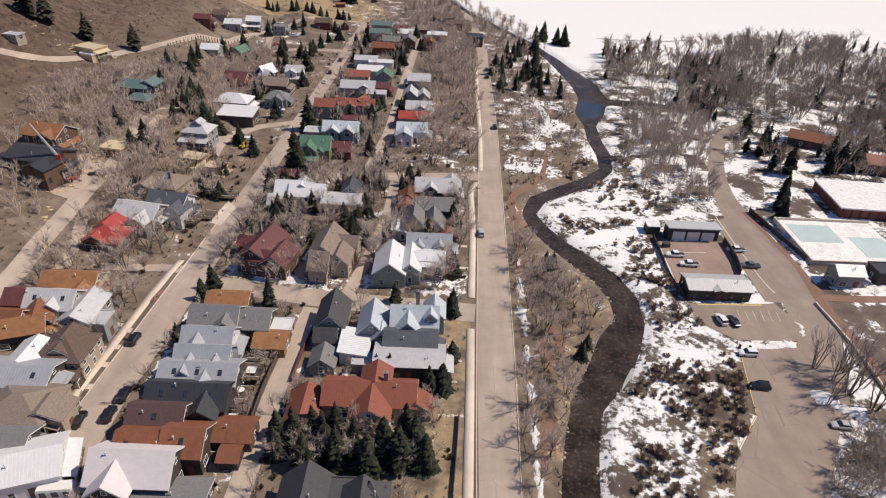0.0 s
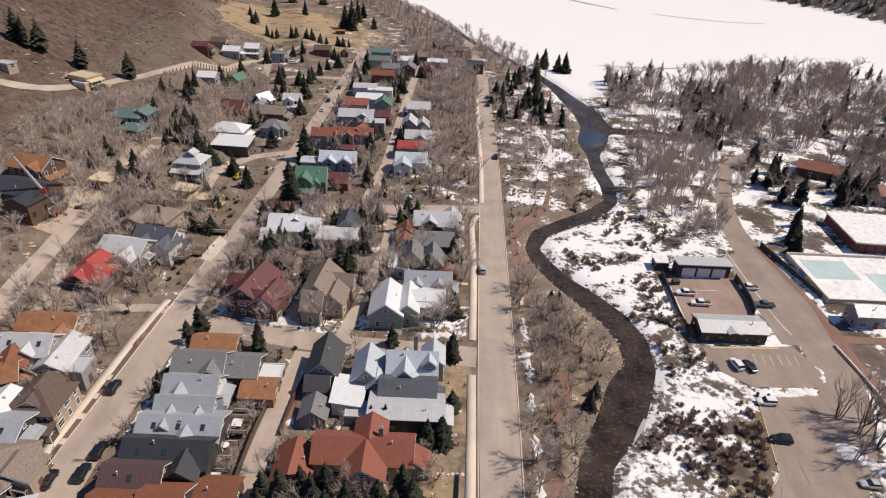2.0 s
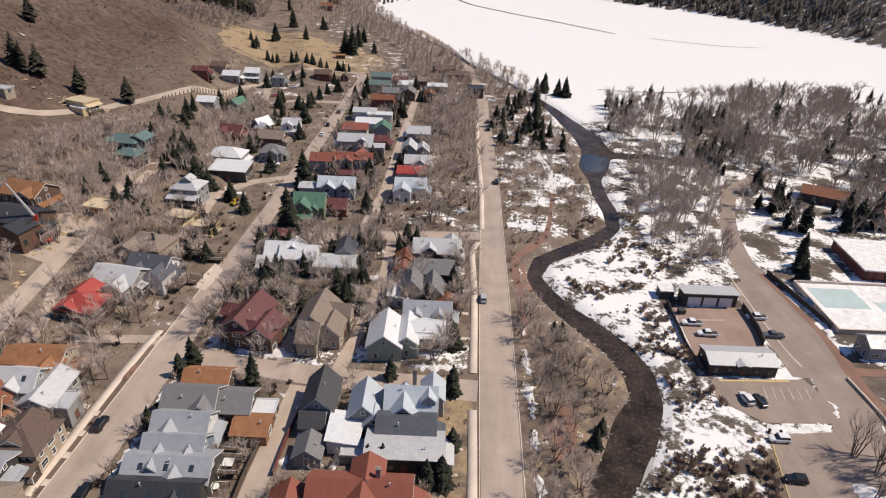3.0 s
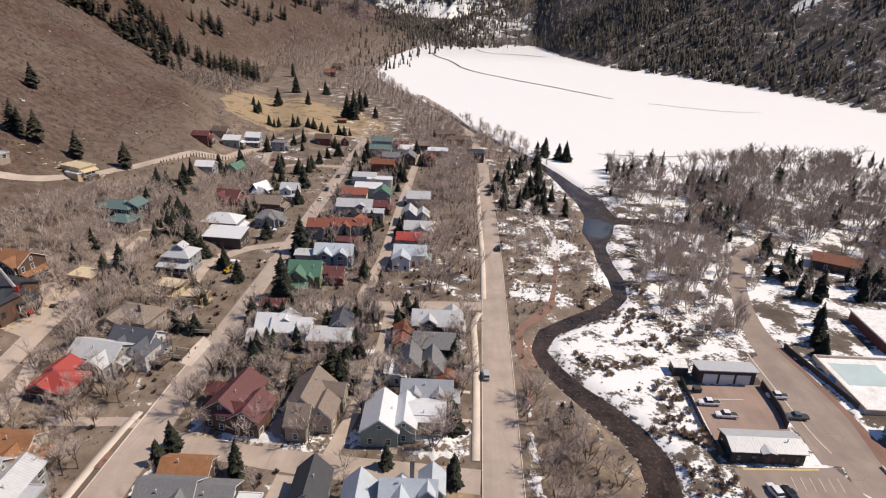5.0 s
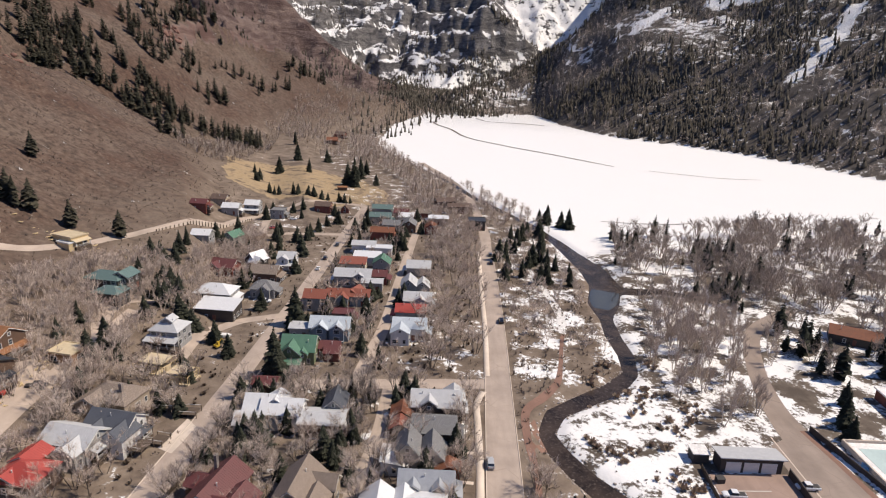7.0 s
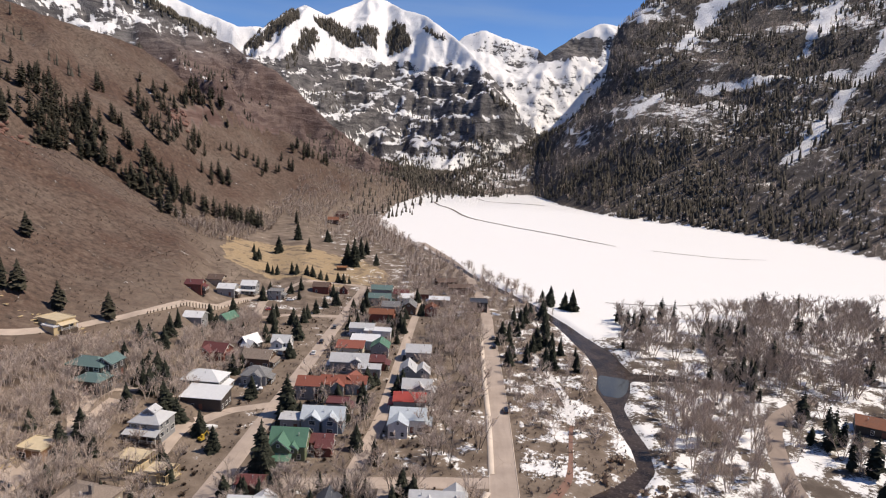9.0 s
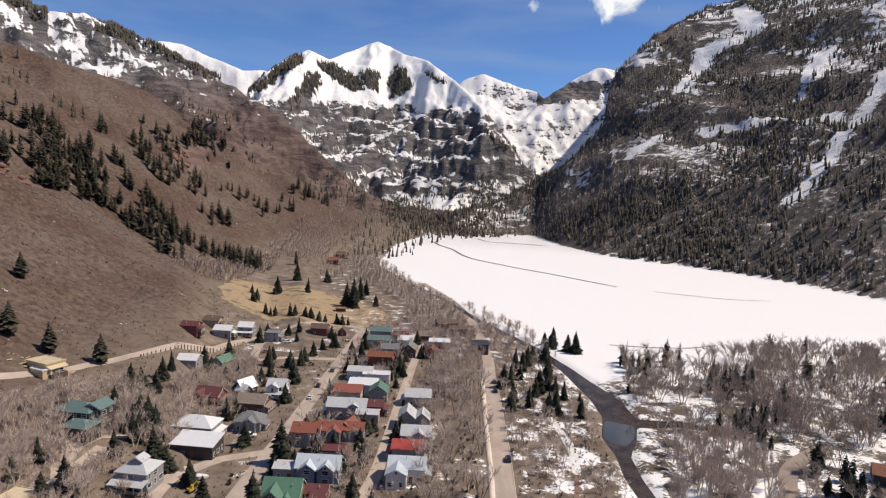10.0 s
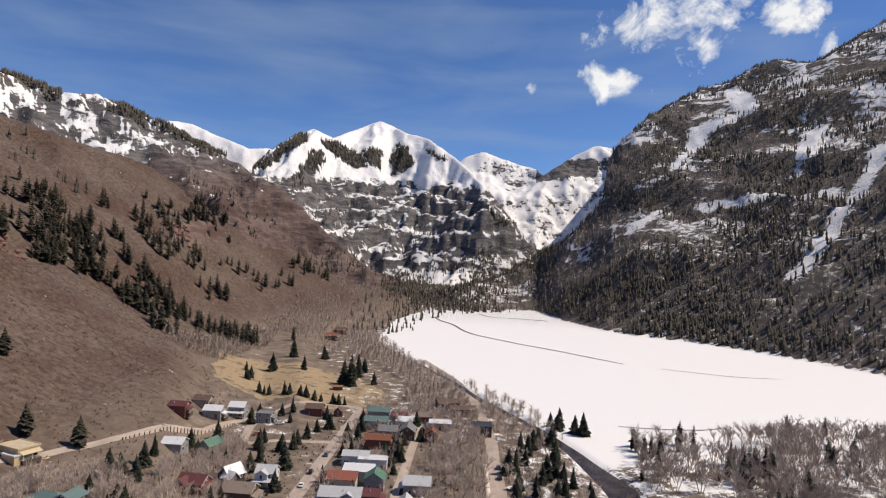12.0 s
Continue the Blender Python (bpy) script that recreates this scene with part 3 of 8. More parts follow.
B_STANDS = [[(-31.2, 0.150), (-30.3, 0.196), (-28.5, 0.195), (-26.5, 0.173), (-27.6, 0.168), (-29.4, 0.162), (-30.6, 0.143)],
            [(-35.2, 0.174), (-34.4, 0.200), (-33.6, 0.202), (-33.3, 0.157), (-34.1, 0.162)],
            [(-37.5, 0.216), (-35.9, 0.214), (-34.0, 0.207), (-35.3, 0.201), (-36.7, 0.204), (-37.4, 0.201)],
            [(-37.4, 0.179), (-36.4, 0.190), (-35.8, 0.165), (-37.0, 0.169)],
            [(-26.9, 0.180), (-24.3, 0.169), (-21.0, 0.137), (-22.4, 0.139), (-25.1, 0.155)]]


def stand(az, rise, rings):
    """1 within any of the rings, with a ragged edge."""
    u, v = az + 0.5 * wave(az * 2.2, rise * 160, 65), rise + 0.006 * wave(az * 3.0, rise * 220, 66)
    out = np.zeros(np.shape(az))
    for ring in rings:
        out = np.maximum(out, inside(u, v, ring))
    return out


def chute(x, y):
    best = np.full(np.shape(x), 1e9)
    for line in CHUTES:
        best = np.minimum(best, to_line(x, y, line))
    return best


def cover(x, y, z, stack, bank, steep):
    """What lies on the land: shares of snow, rock, red rock, gold grass, wood floor and scrub."""
    az, r = np.degrees(np.arctan2(x - HUB[0], y - HUB[1])), np.hypot(x - HUB[0], y - HUB[1])
    which = stack.argmax(0)
    low = which == 0
    river_x = np.interp(y, [p[1] for p in RIVER], [p[0] for p in RIVER])
    south = low & (x > river_x + 2)
    bar = low & (x < river_x) & (x > np.interp(y, [0, 200, 370, 500], [18, 23, 25, 22]))
    snow = np.where(low, 0.26, 0.16)
    snow = np.where(low & (x > -60) & (x < 8) & (y > 134) & (y < 146), 0.44, snow)
    snow = np.where(low & (x > -60) & (x < 8) & (y > 176) & (y < 202), 0.38, snow)
    snow = np.where(low & (x > -16) & (x < 14) & (y > 212) & (y < 262), 0.38, snow)
    snow = np.where(bar, np.where(y > 215, 0.42, 0.30), snow)
    snow = np.where(south, np.where((x > 98) | (y > 240), 0.51, 0.51), snow)
    snow = np.where(south & (x < 112) & (y > 148) & (y < 232), np.where(x > 66, 0.50, 0.60), snow)
    snow = np.where(low & (y > 380) & ~south, 0.36, snow)
    snow = np.where(south & (x > 103) & (x < 140) & (y > 80) & (y < 139), 0.30, snow)
    snow = np.where((bar & (y > 212)) | (south & (x > 98)), snow + 0.34 * wave(x / 11, y / 15, 12), snow)
    field = inside(x, y, SNOWFIELD)
    snow = np.where(inside(x, y, VERGE), 0.40, snow)
    snow = np.where(south & (y > 360), 0.95, snow)
    snow = np.where(field, 1.6, snow)
    meadow = inside(x + 10 * wave(x / 25, y / 25, 5), y + 10 * wave(x / 25, y / 25, 6), MEADOW)
    gold = np.where(meadow, 0.60, np.where(low & (x < 9) & (x > -14) & (y < 130), 0.50, np.where(bar & (y < 150), 0.40, np.where(inside(x, y, VERGE), 0.5, 0.0))))
    snow = np.where(meadow, 0.36, snow)
    up = z - 98
    tan_e = up / np.maximum(r, 1)
    rock, red, wood = np.zeros_like(x), np.zeros_like(x), np.zeros_like(x)
    k = wave(x / 240, y / 240, 61)
    a, b, c, d, e, f = (which == i for i in range(1, 7))
    red_band = a & (az > -25) & (az < -14) & (np.abs(z - 113 - 14 * wave(x / 160, y / 160, 23)) < 11 + 9 * wave(x / 45, y / 45, 62))
    rock = np.where(red_band, 0.75, rock)
    red = np.where(red_band, 1.0, red)
    snow = np.where(a, 0.17, snow)
    cliffy = np.clip((steep - 0.55) / 0.5, -0.9, 1.2)
    dark_b = stand(az, tan_e, B_STANDS)
    snow = np.where(b, np.clip(0.66 + 2.6 * (tan_e - 0.13) + 0.2 * k - 0.26 * cliffy, 0.05, 1.05) - 0.45 * dark_b, snow)
    rock = np.where(b, np.where(tan_e < 0.2, 0.8, 0.4), rock)
    red = np.where(b & (az > -27), np.clip((0.150 - tan_e) * 14, 0, 0.8), red)
    snow = np.where(b & (az > -26.5) & (tan_e < 0.135), snow - 0.30, snow)
    snow = np.where(c, 1.3, snow)
    line = tan_e + 0.016 * wave(az / 1.4, r / 500, 64) + 0.008 * wave(az / 0.4, r / 200, 67)
    high = np.clip((line - 0.108) * 45, 0, 1)
    talus = np.clip((az + 7) / 4, 0, 1) * np.clip((0.035 - tan_e) * 25, 0, 1)
    snow = np.where(d, 0.60 - 0.36 * cliffy * (1 - 0.9 * high) + 0.60 * high + 0.30 * talus + 0.12 * k - 1.1 * stand(az, tan_e, D_STANDS), snow)
    rock = np.where(d, 0.95, rock)
    snow = np.where(e, np.where(tan_e > 0.165, 1.1, 0.88 - 0.26 * cliffy) + 0.1 * k, snow)
    dark_peak = e & (az > 6.8) & (az < 12.3) & (tan_e > 0.124 + 0.003 * (az - 7) + 0.012 * k) & (tan_e < 0.163 + 0.01 * k)
    snow = np.where(dark_peak, 0.12, snow)
    rock = np.where(e, 0.95, rock)
    snow = np.where(f, np.clip(0.42 + 0.5 * (tan_e - 0.12) + 0.18 * k - 0.1 * cliffy + 0.22 * np.clip((19 - az) / 6, 0, 1) * np.clip((tan_e - 0.17) * 20, 0, 1), 0.20, 0.70), snow)
    snow = np.where(f, snow + 0.38 * np.clip(1 - chute(x, y) / 12, 0, 1), snow)
    ragged = tan_e + 0.03 * fbm(x, y, 130, 4, 63)
    cliff = f & (ragged > 0.12 + 0.012 * (az - 13)) & (ragged < 0.205) & (az + 3 * k < 19.5)
    rock = np.where(f, np.where(cliff, 0.35, 0.25), rock)
    snow = np.where(cliff & (tan_e < 0.185), 0.12, snow)
    wood = np.where(f, np.where(cliff, 1.0, 0.9), np.where(b, 0.4 + 0.5 * dark_b, 0.0))
    wood = np.where(south & ~field, 0.45, wood)
    scrub = np.where(a, np.clip((z - 6) / 20, 0, 1), 0.0)
    return {"snow": snow, "rock": rock, "red": red, "gold": gold, "wood": wood, "scrub": scrub, "far": np.clip((r - 900) / 500, 0, 1)}


def lay_ground(cols=490, span=43.0, near=95.0, mid=(0.0, -60.0)):
    side = np.linspace(span, 360 - span, 34)[1:-1]
    az = np.radians(np.concatenate([np.linspace(-span, span, cols), side]))
    rr = np.concatenate([[12.0, 40.0, 70.0], near * (2150 / near) ** np.linspace(0, 1, 300), np.arange(2162, 3800, 12.0), np.arange(3800, 4870, 22.0)])
    n, m = len(az), len(rr)
    x = (mid[0] + np.outer(rr, np.sin(az))).ravel()
    y = (mid[1] + np.outer(rr, np.cos(az))).ravel()
    z, stack, bank = land(x, y)
    step = np.maximum(6.0, np.hypot(x, y) * 0.004)
    steep = np.hypot(land(x + step, y)[0] - z, land(x, y + step)[0] - z) / step
    co = np.vstack([np.stack([x, y, z], 1), [[mid[0], mid[1], 0.0]]])
    i, j = np.meshgrid(np.arange(m - 1), np.arange(n), indexing="ij")
    k = (j + 1) % n
    quads = np.stack([i * n + j, i * n + k, (i + 1) * n + k, (i + 1) * n + j], -1).reshape(-1, 4)
    faces = quads[:, ::-1].tolist() + [(m * n, (q + 1) % n, q) for q in range(n)]
    me = bpy.data.meshes.new("ground")
    me.from_pydata(co.tolist(), [], faces)
    for name, v in cover(x, y, z, stack, bank, steep).items():
        me.attributes.new(name, "FLOAT", "POINT").data.foreach_set("value", np.append(v, v[0]).astype(np.float32))
    me.materials.append(LAND)
    me.polygons.foreach_set("use_smooth", [True] * len(me.polygons))
    me.update()
    if me.polygons[0].normal.z < 0:
        me.flip_normals()
    return tagged(new("ground", me), "brown valley floor and mountain slopes with melting snow", "ground", kind="structure")


ground = lay_ground()
strip("water", [(x, y, w + 4) for x, y, w in RIVER], WATER, 0, "dark brown shallow river winding through snow", "river", 3.0, 2, flat=-1.05)
strip("pool", [(66.6, 280, 6), (68.6, 286, 11), (72, 298, 13), (73.6, 302, 12.5)], POOL, 0, "still blue pool of the river that mirrors the sky", "river", 3.0, 3, flat=-1.02)
strip("water", [(x, y, w + 4) for x, y, w in SIDE_ARM], WATER, 0, "still side arm of the river", "river", 3.0, 2, flat=-1.04)

# ---- roads, paths and yards ----
MAIN = [(8.5, -70, 8.2), (13.0, 72, 8.2), (14.6, 117, 8.9), (17.4, 204, 8.2), (19.6, 270, 7.0), (20.4, 351, 6.3), (20.8, 390, 6.3), (17, 450, 6.0), (6, 530, 6), (-30, 640, 6)]
LEFT = [(-69.5, -70, 8.6), (-69.3, 75, 8.6), (-69.3, 95, 8.8), (-67.6, 133, 8.6), (-65.8, 183, 6.6), (-62.9, 262, 6.2), (-60.4, 350, 6.2), (-58.5, 420, 6.0), (-57.5, 446, 6)]
CROSS_NEAR = [(10, 127.6, 7.5), (-20, 130, 7.5), (-45, 133, 6.5), (-64, 137, 6.5)]
CROSS_FAR = [(14, 209, 6.0), (-20, 206, 6.0), (-62, 201, 5.5)]
ALLEY = [(-36, 20, 4.2), (-34.9, 74, 4.6), (-34.4, 99, 4.6), (-32.2, 127, 4.6)]
ALLEY_MID = [(-24.5, 132, 3.6), (-21.5, 148, 3.4), (-17.6, 178, 3.4), (-17.0, 204, 3.6)]
ALLEY_FAR = [(-27.8, 206, 5.0), (-25.6, 228, 4.8), (-23.4, 252, 4.6), (-21.9, 314, 4.4), (-19.5, 385, 4.2), (-16, 430, 4)]
UPPER = [(-105, -60, 5), (-107, 60, 5), (-108, 121, 5.2), (-110, 146, 5.2), (-112, 176, 5), (-114, 214, 4.4), (-114, 239, 4)]
LODGE_ROAD = [(86, 97, 10), (91, 107, 10), (96.5, 120, 11), (101, 140, 11.5), (101.4, 160, 11.5), (101.3, 186, 10), (103, 205, 7), (110, 232, 6), (124, 262, 6), (150, 285, 6)]
WALK = [(2, -70, 2.0), (7.2, 72, 2.0), (8.7, 121, 2.0)]
WALK_FAR = [(9.1, 134, 2.0), (10.2, 165, 2.0), (10.3, 185, 2.0), (10.4, 197, 2.0), (12.6, 204, 2.0)]
WALK_OUT = [(14.2, 214, 1.9), (15.2, 250, 1.9), (15.6, 300, 1.9), (16.2, 352, 1.8)]
LEFT_WALK = [(-76.4, -40, 2.0), (-76.2, 75, 2.0), (-76.2, 95, 2.0), (-74.6, 133, 2.0), (-73.2, 146, 1.8)]

strip("road", MAIN, ASPHALT, 0.06, "pale worn asphalt street with faded lanes", "road", 3.0, 6)
strip("road", LEFT, ASPHALT, 0.06, "pale worn asphalt side street", "road", 3.0, 6)
strip("road", CROSS_NEAR, ASPHALT, 0.05, "dusty asphalt cross street", "road", 3.0, 4)
strip("road", CROSS_FAR, ASPHALT, 0.05, "dusty asphalt cross street", "road", 3.0, 4)
strip("road", ALLEY, GRAVEL, 0.04, "dusty gravel back lane between houses", "lane", 3.0, 4)
strip("road", ALLEY_MID, GRAVEL, 0.04, "narrow gravel back lane", "lane", 3.0, 4)
strip("road", ALLEY_FAR, GRAVEL, 0.04, "dusty gravel back lane between houses", "lane", 3.0, 4)
strip("road", UPPER, GRAVEL, 0.06, "gravel hillside road with dirt verges", "lane", 3.0, 4)
strip("road", LODGE_ROAD, LOT, 0.05, "cracked asphalt drive beside the river park", "road", 3.0, 6)
for line in (WALK, WALK_FAR, WALK_OUT, LEFT_WALK):
    strip("pavement", line, CONCRETE, 0.17, "pale concrete sidewalk beside the street", "sidewalk", 3.0, 2, thick=0.3)
strip("kerb", [(x - w / 2 - 0.1, y, 0.22) for x, y, w in MAIN[1:6]], CONCRETE, 0.16, "concrete kerb along the street", "kerb", 3.0, 1, thick=0.3)
strip("kerb", [(x + w / 2 + 0.1, y, 0.22) for x, y, w in MAIN[1:6]], CONCRETE, 0.16, "concrete kerb along the street", "kerb", 3.0, 1, thick=0.3)
strip("kerb", [(x - w / 2 - 0.1, y, 0.22) for x, y, w in LEFT[1:5]], CONCRETE, 0.16, "concrete kerb along the side street", "kerb", 3.0, 1, thick=0.3)
LOT_A = [(67.5, 140), (88.5, 141), (89.5, 169), (69, 168)]
LOT_B = [(68.5, 135.5), (92.5, 137), (95, 128), (92, 121.5), (75.5, 121), (67.5, 128)]
LOT_C = [(75, 117.5), (93, 119), (92, 100), (84, 88), (76, 75), (64, 50), (50, 50), (57, 73), (61.5, 84), (70.5, 95.5)]
patch("pavement", LOT_A, paving("brown_lot", (0.33, 0.235, 0.19)), 0.07, "dusty brown fenced parking yard", "parking lot")
patch("pavement", LOT_B, LOT, 0.075, "grey asphalt parking lot with faded stall lines", "parking lot")
patch("pavement", LOT_C, LOT, 0.08, "cracked asphalt parking lot beside the river", "parking lot")
LOT_D = [(90.2, 138), (97, 137), (98, 186), (91.5, 182), (90.4, 168)]
patch("pavement", LOT_D, LOT, 0.062, "worn asphalt strip beside the fenced yard", "parking lot")
YARDS = [LOT_A, LOT_B, LOT_C, LOT_D]

# ---- houses ----
ROOF_WORDS = {"rust": "rusted metal", "red": "red metal", "brightred": "bright red metal", "darkred": "maroon metal", "purple": "violet-brown shingle", "black": "black metal", "charcoal": "charcoal shingle",
              "bluegrey": "blue-grey metal", "lightblue": "pale blue metal", "grey": "grey shingle", "lightgrey": "galvanised metal", "white": "pale metal", "pink": "bare pale roofing felt", "brown": "brown shingle",
              "tan": "tan shingle", "green": "green metal", "teal": "weathered teal metal", "orange": "orange cedar", "navy": "slate-blue metal", "ply": "bare plywood"}
WALL_WORDS = {"white": "white clapboard", "cream": "cream clapboard", "tan": "tan clapboard", "grey": "grey clapboard", "dark": "dark-stained", "brown": "brown wooden", "redwood": "red-brown wooden", "green": "sage green clapboard",
              "blue": "blue-grey clapboard", "cedar": "orange cedar-clad", "olive": "olive green", "sheath": "green-sheathed unfinished", "stone": "stone", "raw": "unfinished timber"}
SEAMED = {"rust", "red", "brightred", "darkred", "black", "bluegrey", "lightblue", "lightgrey", "white", "green", "teal", "navy"}


def window_mesh(w, h):
    s = Shape()
    t = 0.11
    s.box(-w / 2 - t, w / 2 + t, -0.07, 0.05, h / 2, h / 2 + t)
    s.box(-w / 2 - t - 0.05, w / 2 + t + 0.05, -0.12, 0.05, -h / 2 - t, -h / 2)
    s.box(-w / 2 - t, -w / 2, -0.07, 0.05, -h / 2, h / 2)
    s.box(w / 2, w / 2 + t, -0.07, 0.05, -h / 2, h / 2)
    s.box(-w / 2, w / 2, -0.045, 0.05, -0.03, 0.03)
    return s


WINDOW = {k: (window_mesh(*size).mesh("window", TRIM), Shape().box(-size[0] / 2, size[0] / 2, -0.03, 0.04, -size[1] / 2, size[1] / 2).mesh("pane", GLASS))
          for k, size in {"tall": (0.95, 1.5), "wide": (1.9, 1.4), "small": (0.8, 0.9)}.items()}
DARK_WINDOW = {k: (window_mesh(*size).mesh("window", DARK_TRIM), WINDOW[k][1]) for k, size in {"tall": (0.95, 1.5), "wide": (1.9, 1.4), "small": (0.8, 0.9)}.items()}
DOOR = Shape().box(-0.6, 0.6, -0.05, 0.05, 0, 0.08).box(-0.5, 0.5, -0.04, 0.06, 0.08, 2.1).box(-0.62, -0.5, -0.07, 0.05, 0, 2.22).box(0.5, 0.62, -0.07, 0.05, 0, 2.22).box(-0.5, 0.5, -0.07, 0.05, 2.1, 2.22).mesh("door", plain("door_paint", (0.16, 0.07, 0.05)))


def put_window(parent, m, size, dark=False):
    frame_me, pane_me = (DARK_WINDOW if dark else WINDOW)[size]
    w = part("window", frame_me, None, parent, m=m)
    part("pane", pane_me, None, w)


def roof_shape(w, d, hw, pitch, kind, seamed, over=0.45, thick=0.16):
    """A roof over a plan w by d, the ridge along x: one folded plate, with raised seams where it is metal."""
    s = Shape()
    tp = math.tan(radians(pitch))
    up = 0.06 + thick / math.cos(radians(pitch))
    X, Y, top = w / 2 + over, d / 2 + over, hw + tp * d / 2 + up
    eave = hw - over * tp + up
    stops = [(-X, 0.0), (X, 0.0)]
    if seamed:
        n = max(3, int(2 * X / 0.62))
        stops = [(-X, 0.0)]
        for i in range(n):
            u = -X + 2 * X * (i + 0.5) / n
            stops += [(u - 0.02, 0.0), (u, 0.03), (u + 0.02, 0.0)]
        stops.append((X, 0.0))
    if kind in ("gable", "shed"):
        line = [(-Y, eave), (0, top), (Y, eave)] if kind == "gable" else [(-Y, eave), (Y, hw + tp * d + up + over * tp)]
        k = len(line)
        for u, r in stops:
            s.v += [(u, y, z + r) for y, z in line] + [(u, y, z - thick) for y, z in line]
        for i in range(len(stops) - 1):
            p, q = 2 * k * i, 2 * k * (i + 1)
            for j in range(k - 1):
                s.f += [(p + j, q + j, q + j + 1, p + j + 1), (p + k + j, p + k + j + 1, q + k + j + 1, q + k + j)]
            s.f += [(p, p + k, q + k, q), (p + k - 1, q + k - 1, q + 2 * k - 1, p + 2 * k - 1)]
        e = 2 * k * (len(stops) - 1)
        for j in range(k - 1):
            s.f += [(j, j + 1, k + j + 1, k + j), (e + j, e + k + j, e + k + j + 1, e + j + 1)]
    elif kind == "hip":
        k = max(w / 2 - d / 2, 0.05)
        a = [(-X, -Y, eave), (X, -Y, eave), (X, Y, eave), (-X, Y, eave)]
        s.add(a + [(-k, 0, top), (k, 0, top)] + [(x, y, z - thick) for x, y, z in a], [(0, 1, 5, 4), (1, 2, 5), (2, 3, 4, 5), (3, 0, 4), (0, 6, 7, 1), (1, 7, 8, 2), (2, 8, 9, 3), (3, 9, 6, 0), (6, 9, 8, 7)])
    else:
        o, i2, zt, zb = (X - 0.2, Y - 0.2), (X - 0.42, Y - 0.42), hw + 0.42, hw + 0.2
        ring = lambda q, z: [(-q[0], -q[1], z), (q[0], -q[1], z), (q[0], q[1], z), (-q[0], q[1], z)]
        s.add(ring(o, hw - 0.1) + ring(o, zt) + ring(i2, zt) + ring(i2, zb),
              [(3, 2, 1, 0), (12, 13, 14, 15)] + [(g * 4 + i, g * 4 + (i + 1) % 4, g * 4 + 4 + (i + 1) % 4, g * 4 + 4 + i) for g in range(3) for i in range(4)])
    return s


def block(parent, m, w, d, hw, roof, wall, pitch=38, kind="gable", z0=-2.0, turn=0.0, detail=2, dark=False, seed=0, dormer=False):
    """One volume of a house: walls with gables, its roof, windows and rake boards. The ridge runs along x."""
    rng = random.Random(seed)
    tp = math.tan(radians(pitch))
    rise = tp * d / 2
    s = Shape()
    X, Y = w / 2, d / 2
    if kind == "gable":
        ends = [(-Y, z0), (Y, z0), (Y, hw), (0, hw + rise), (-Y, hw)]
    elif kind == "shed":
        ends = [(-Y, z0), (Y, z0), (Y, hw + tp * d), (-Y, hw)]
    else:
        ends = [(-Y, z0), (Y, z0), (Y, hw), (-Y, hw)]
    k = len(ends)
    s.add([(-X, a, b) for a, b in ends] + [(X, a, b) for a, b in ends], [tuple(range(k))[::-1], tuple(range(k, 2 * k))] + [(i, (i + 1) % k, (i + 1) % k + k, i + k) for i in range(k)])
    part("dormer_wall" if dormer else "wall", s, WALLS[wall], parent, m=m)
    part("dormer_roof" if dormer else "roof", roof_shape(w, d, hw, pitch, kind, roof in SEAMED and detail > 0, 0.25 if dormer else 0.45), ROOFS[roof], parent, m=m)
    if kind == "gable" and detail > 1:
        over = 0.25 if dormer else 0.45
        for q in (1, -1):
            x0, x1 = q * (X + over) - 0.035, q * (X + over) + 0.035
            line = [(-Y - over, hw - over * tp - 0.12), (0, hw + rise - 0.12), (Y + over, hw - over * tp - 0.12)]
            t = Shape()
            t.v = [(x, y, z + u) for x in (x0, x1) for u in (0, 0.2) for y, z in line]
            t.f = [(0, 1, 4, 3), (1, 2, 5, 4), (6, 9, 10, 7), (7, 10, 11, 8), (0, 6, 7, 1), (1, 7, 8, 2), (3, 4, 10, 9), (4, 5, 11, 10), (0, 3, 9, 6), (2, 8, 11, 5)]
            part("trim", t, DARK_TRIM if dark else TRIM, parent, m=m)
    # windows on the walls, storey by storey
    spin = turn
    for side in range(4):
        face = (-90 + side * 90) % 360                 # the way the wall looks, in the block's own frame
        world = radians(face + spin)
        if math.sin(world) > 0.35:
            continue
        length, off = (w, Y) if side % 2 == 0 else (d, X)
        top = hw
        if length < 1.6:
            continue
        rz = side * 90
        if dormer:
            if side % 2:
                put_window(parent, m @ pose(0, 0, 0, 0, 0, rz) @ pose(0, -off - 0.02, z0 + (hw - z0) * 0.62, 0, 0, 0), "small", dark)
            continue
        for st in range(max(1, int(round(hw / 2.75)))):
            z = 1.55 + 2.75 * st
            if z + 0.9 > top:
                break
            n = max(1, int(length / (2.9 if detail > 1 else 4.0)))
            for i in range(n):
                if n > 2 and rng.random() < 0.22:
                    continue
                u = -length / 2 + length * (i + 0.5) / n
                if st == 0 and side == 0 and i == n // 2 and detail > 0:
                    part("door", DOOR, None, parent, m=m @ pose(0, 0, 0, 0, 0, rz) @ pose(u, -off - 0.02, 0.25))
                    continue
                put_window(parent, m @ pose(0, 0, 0, 0, 0, rz) @ pose(u, -off - 0.02, z), rng.choice(("tall", "tall", "wide")) if length / n > 2.4 else "tall", dark)
        if kind == "gable" and side % 2 and rise > 1.6:
            put_window(parent, m @ pose(0, 0, 0, 0, 0, rz) @ pose(0, -off - 0.02, hw + rise * 0.36), "small", dark)


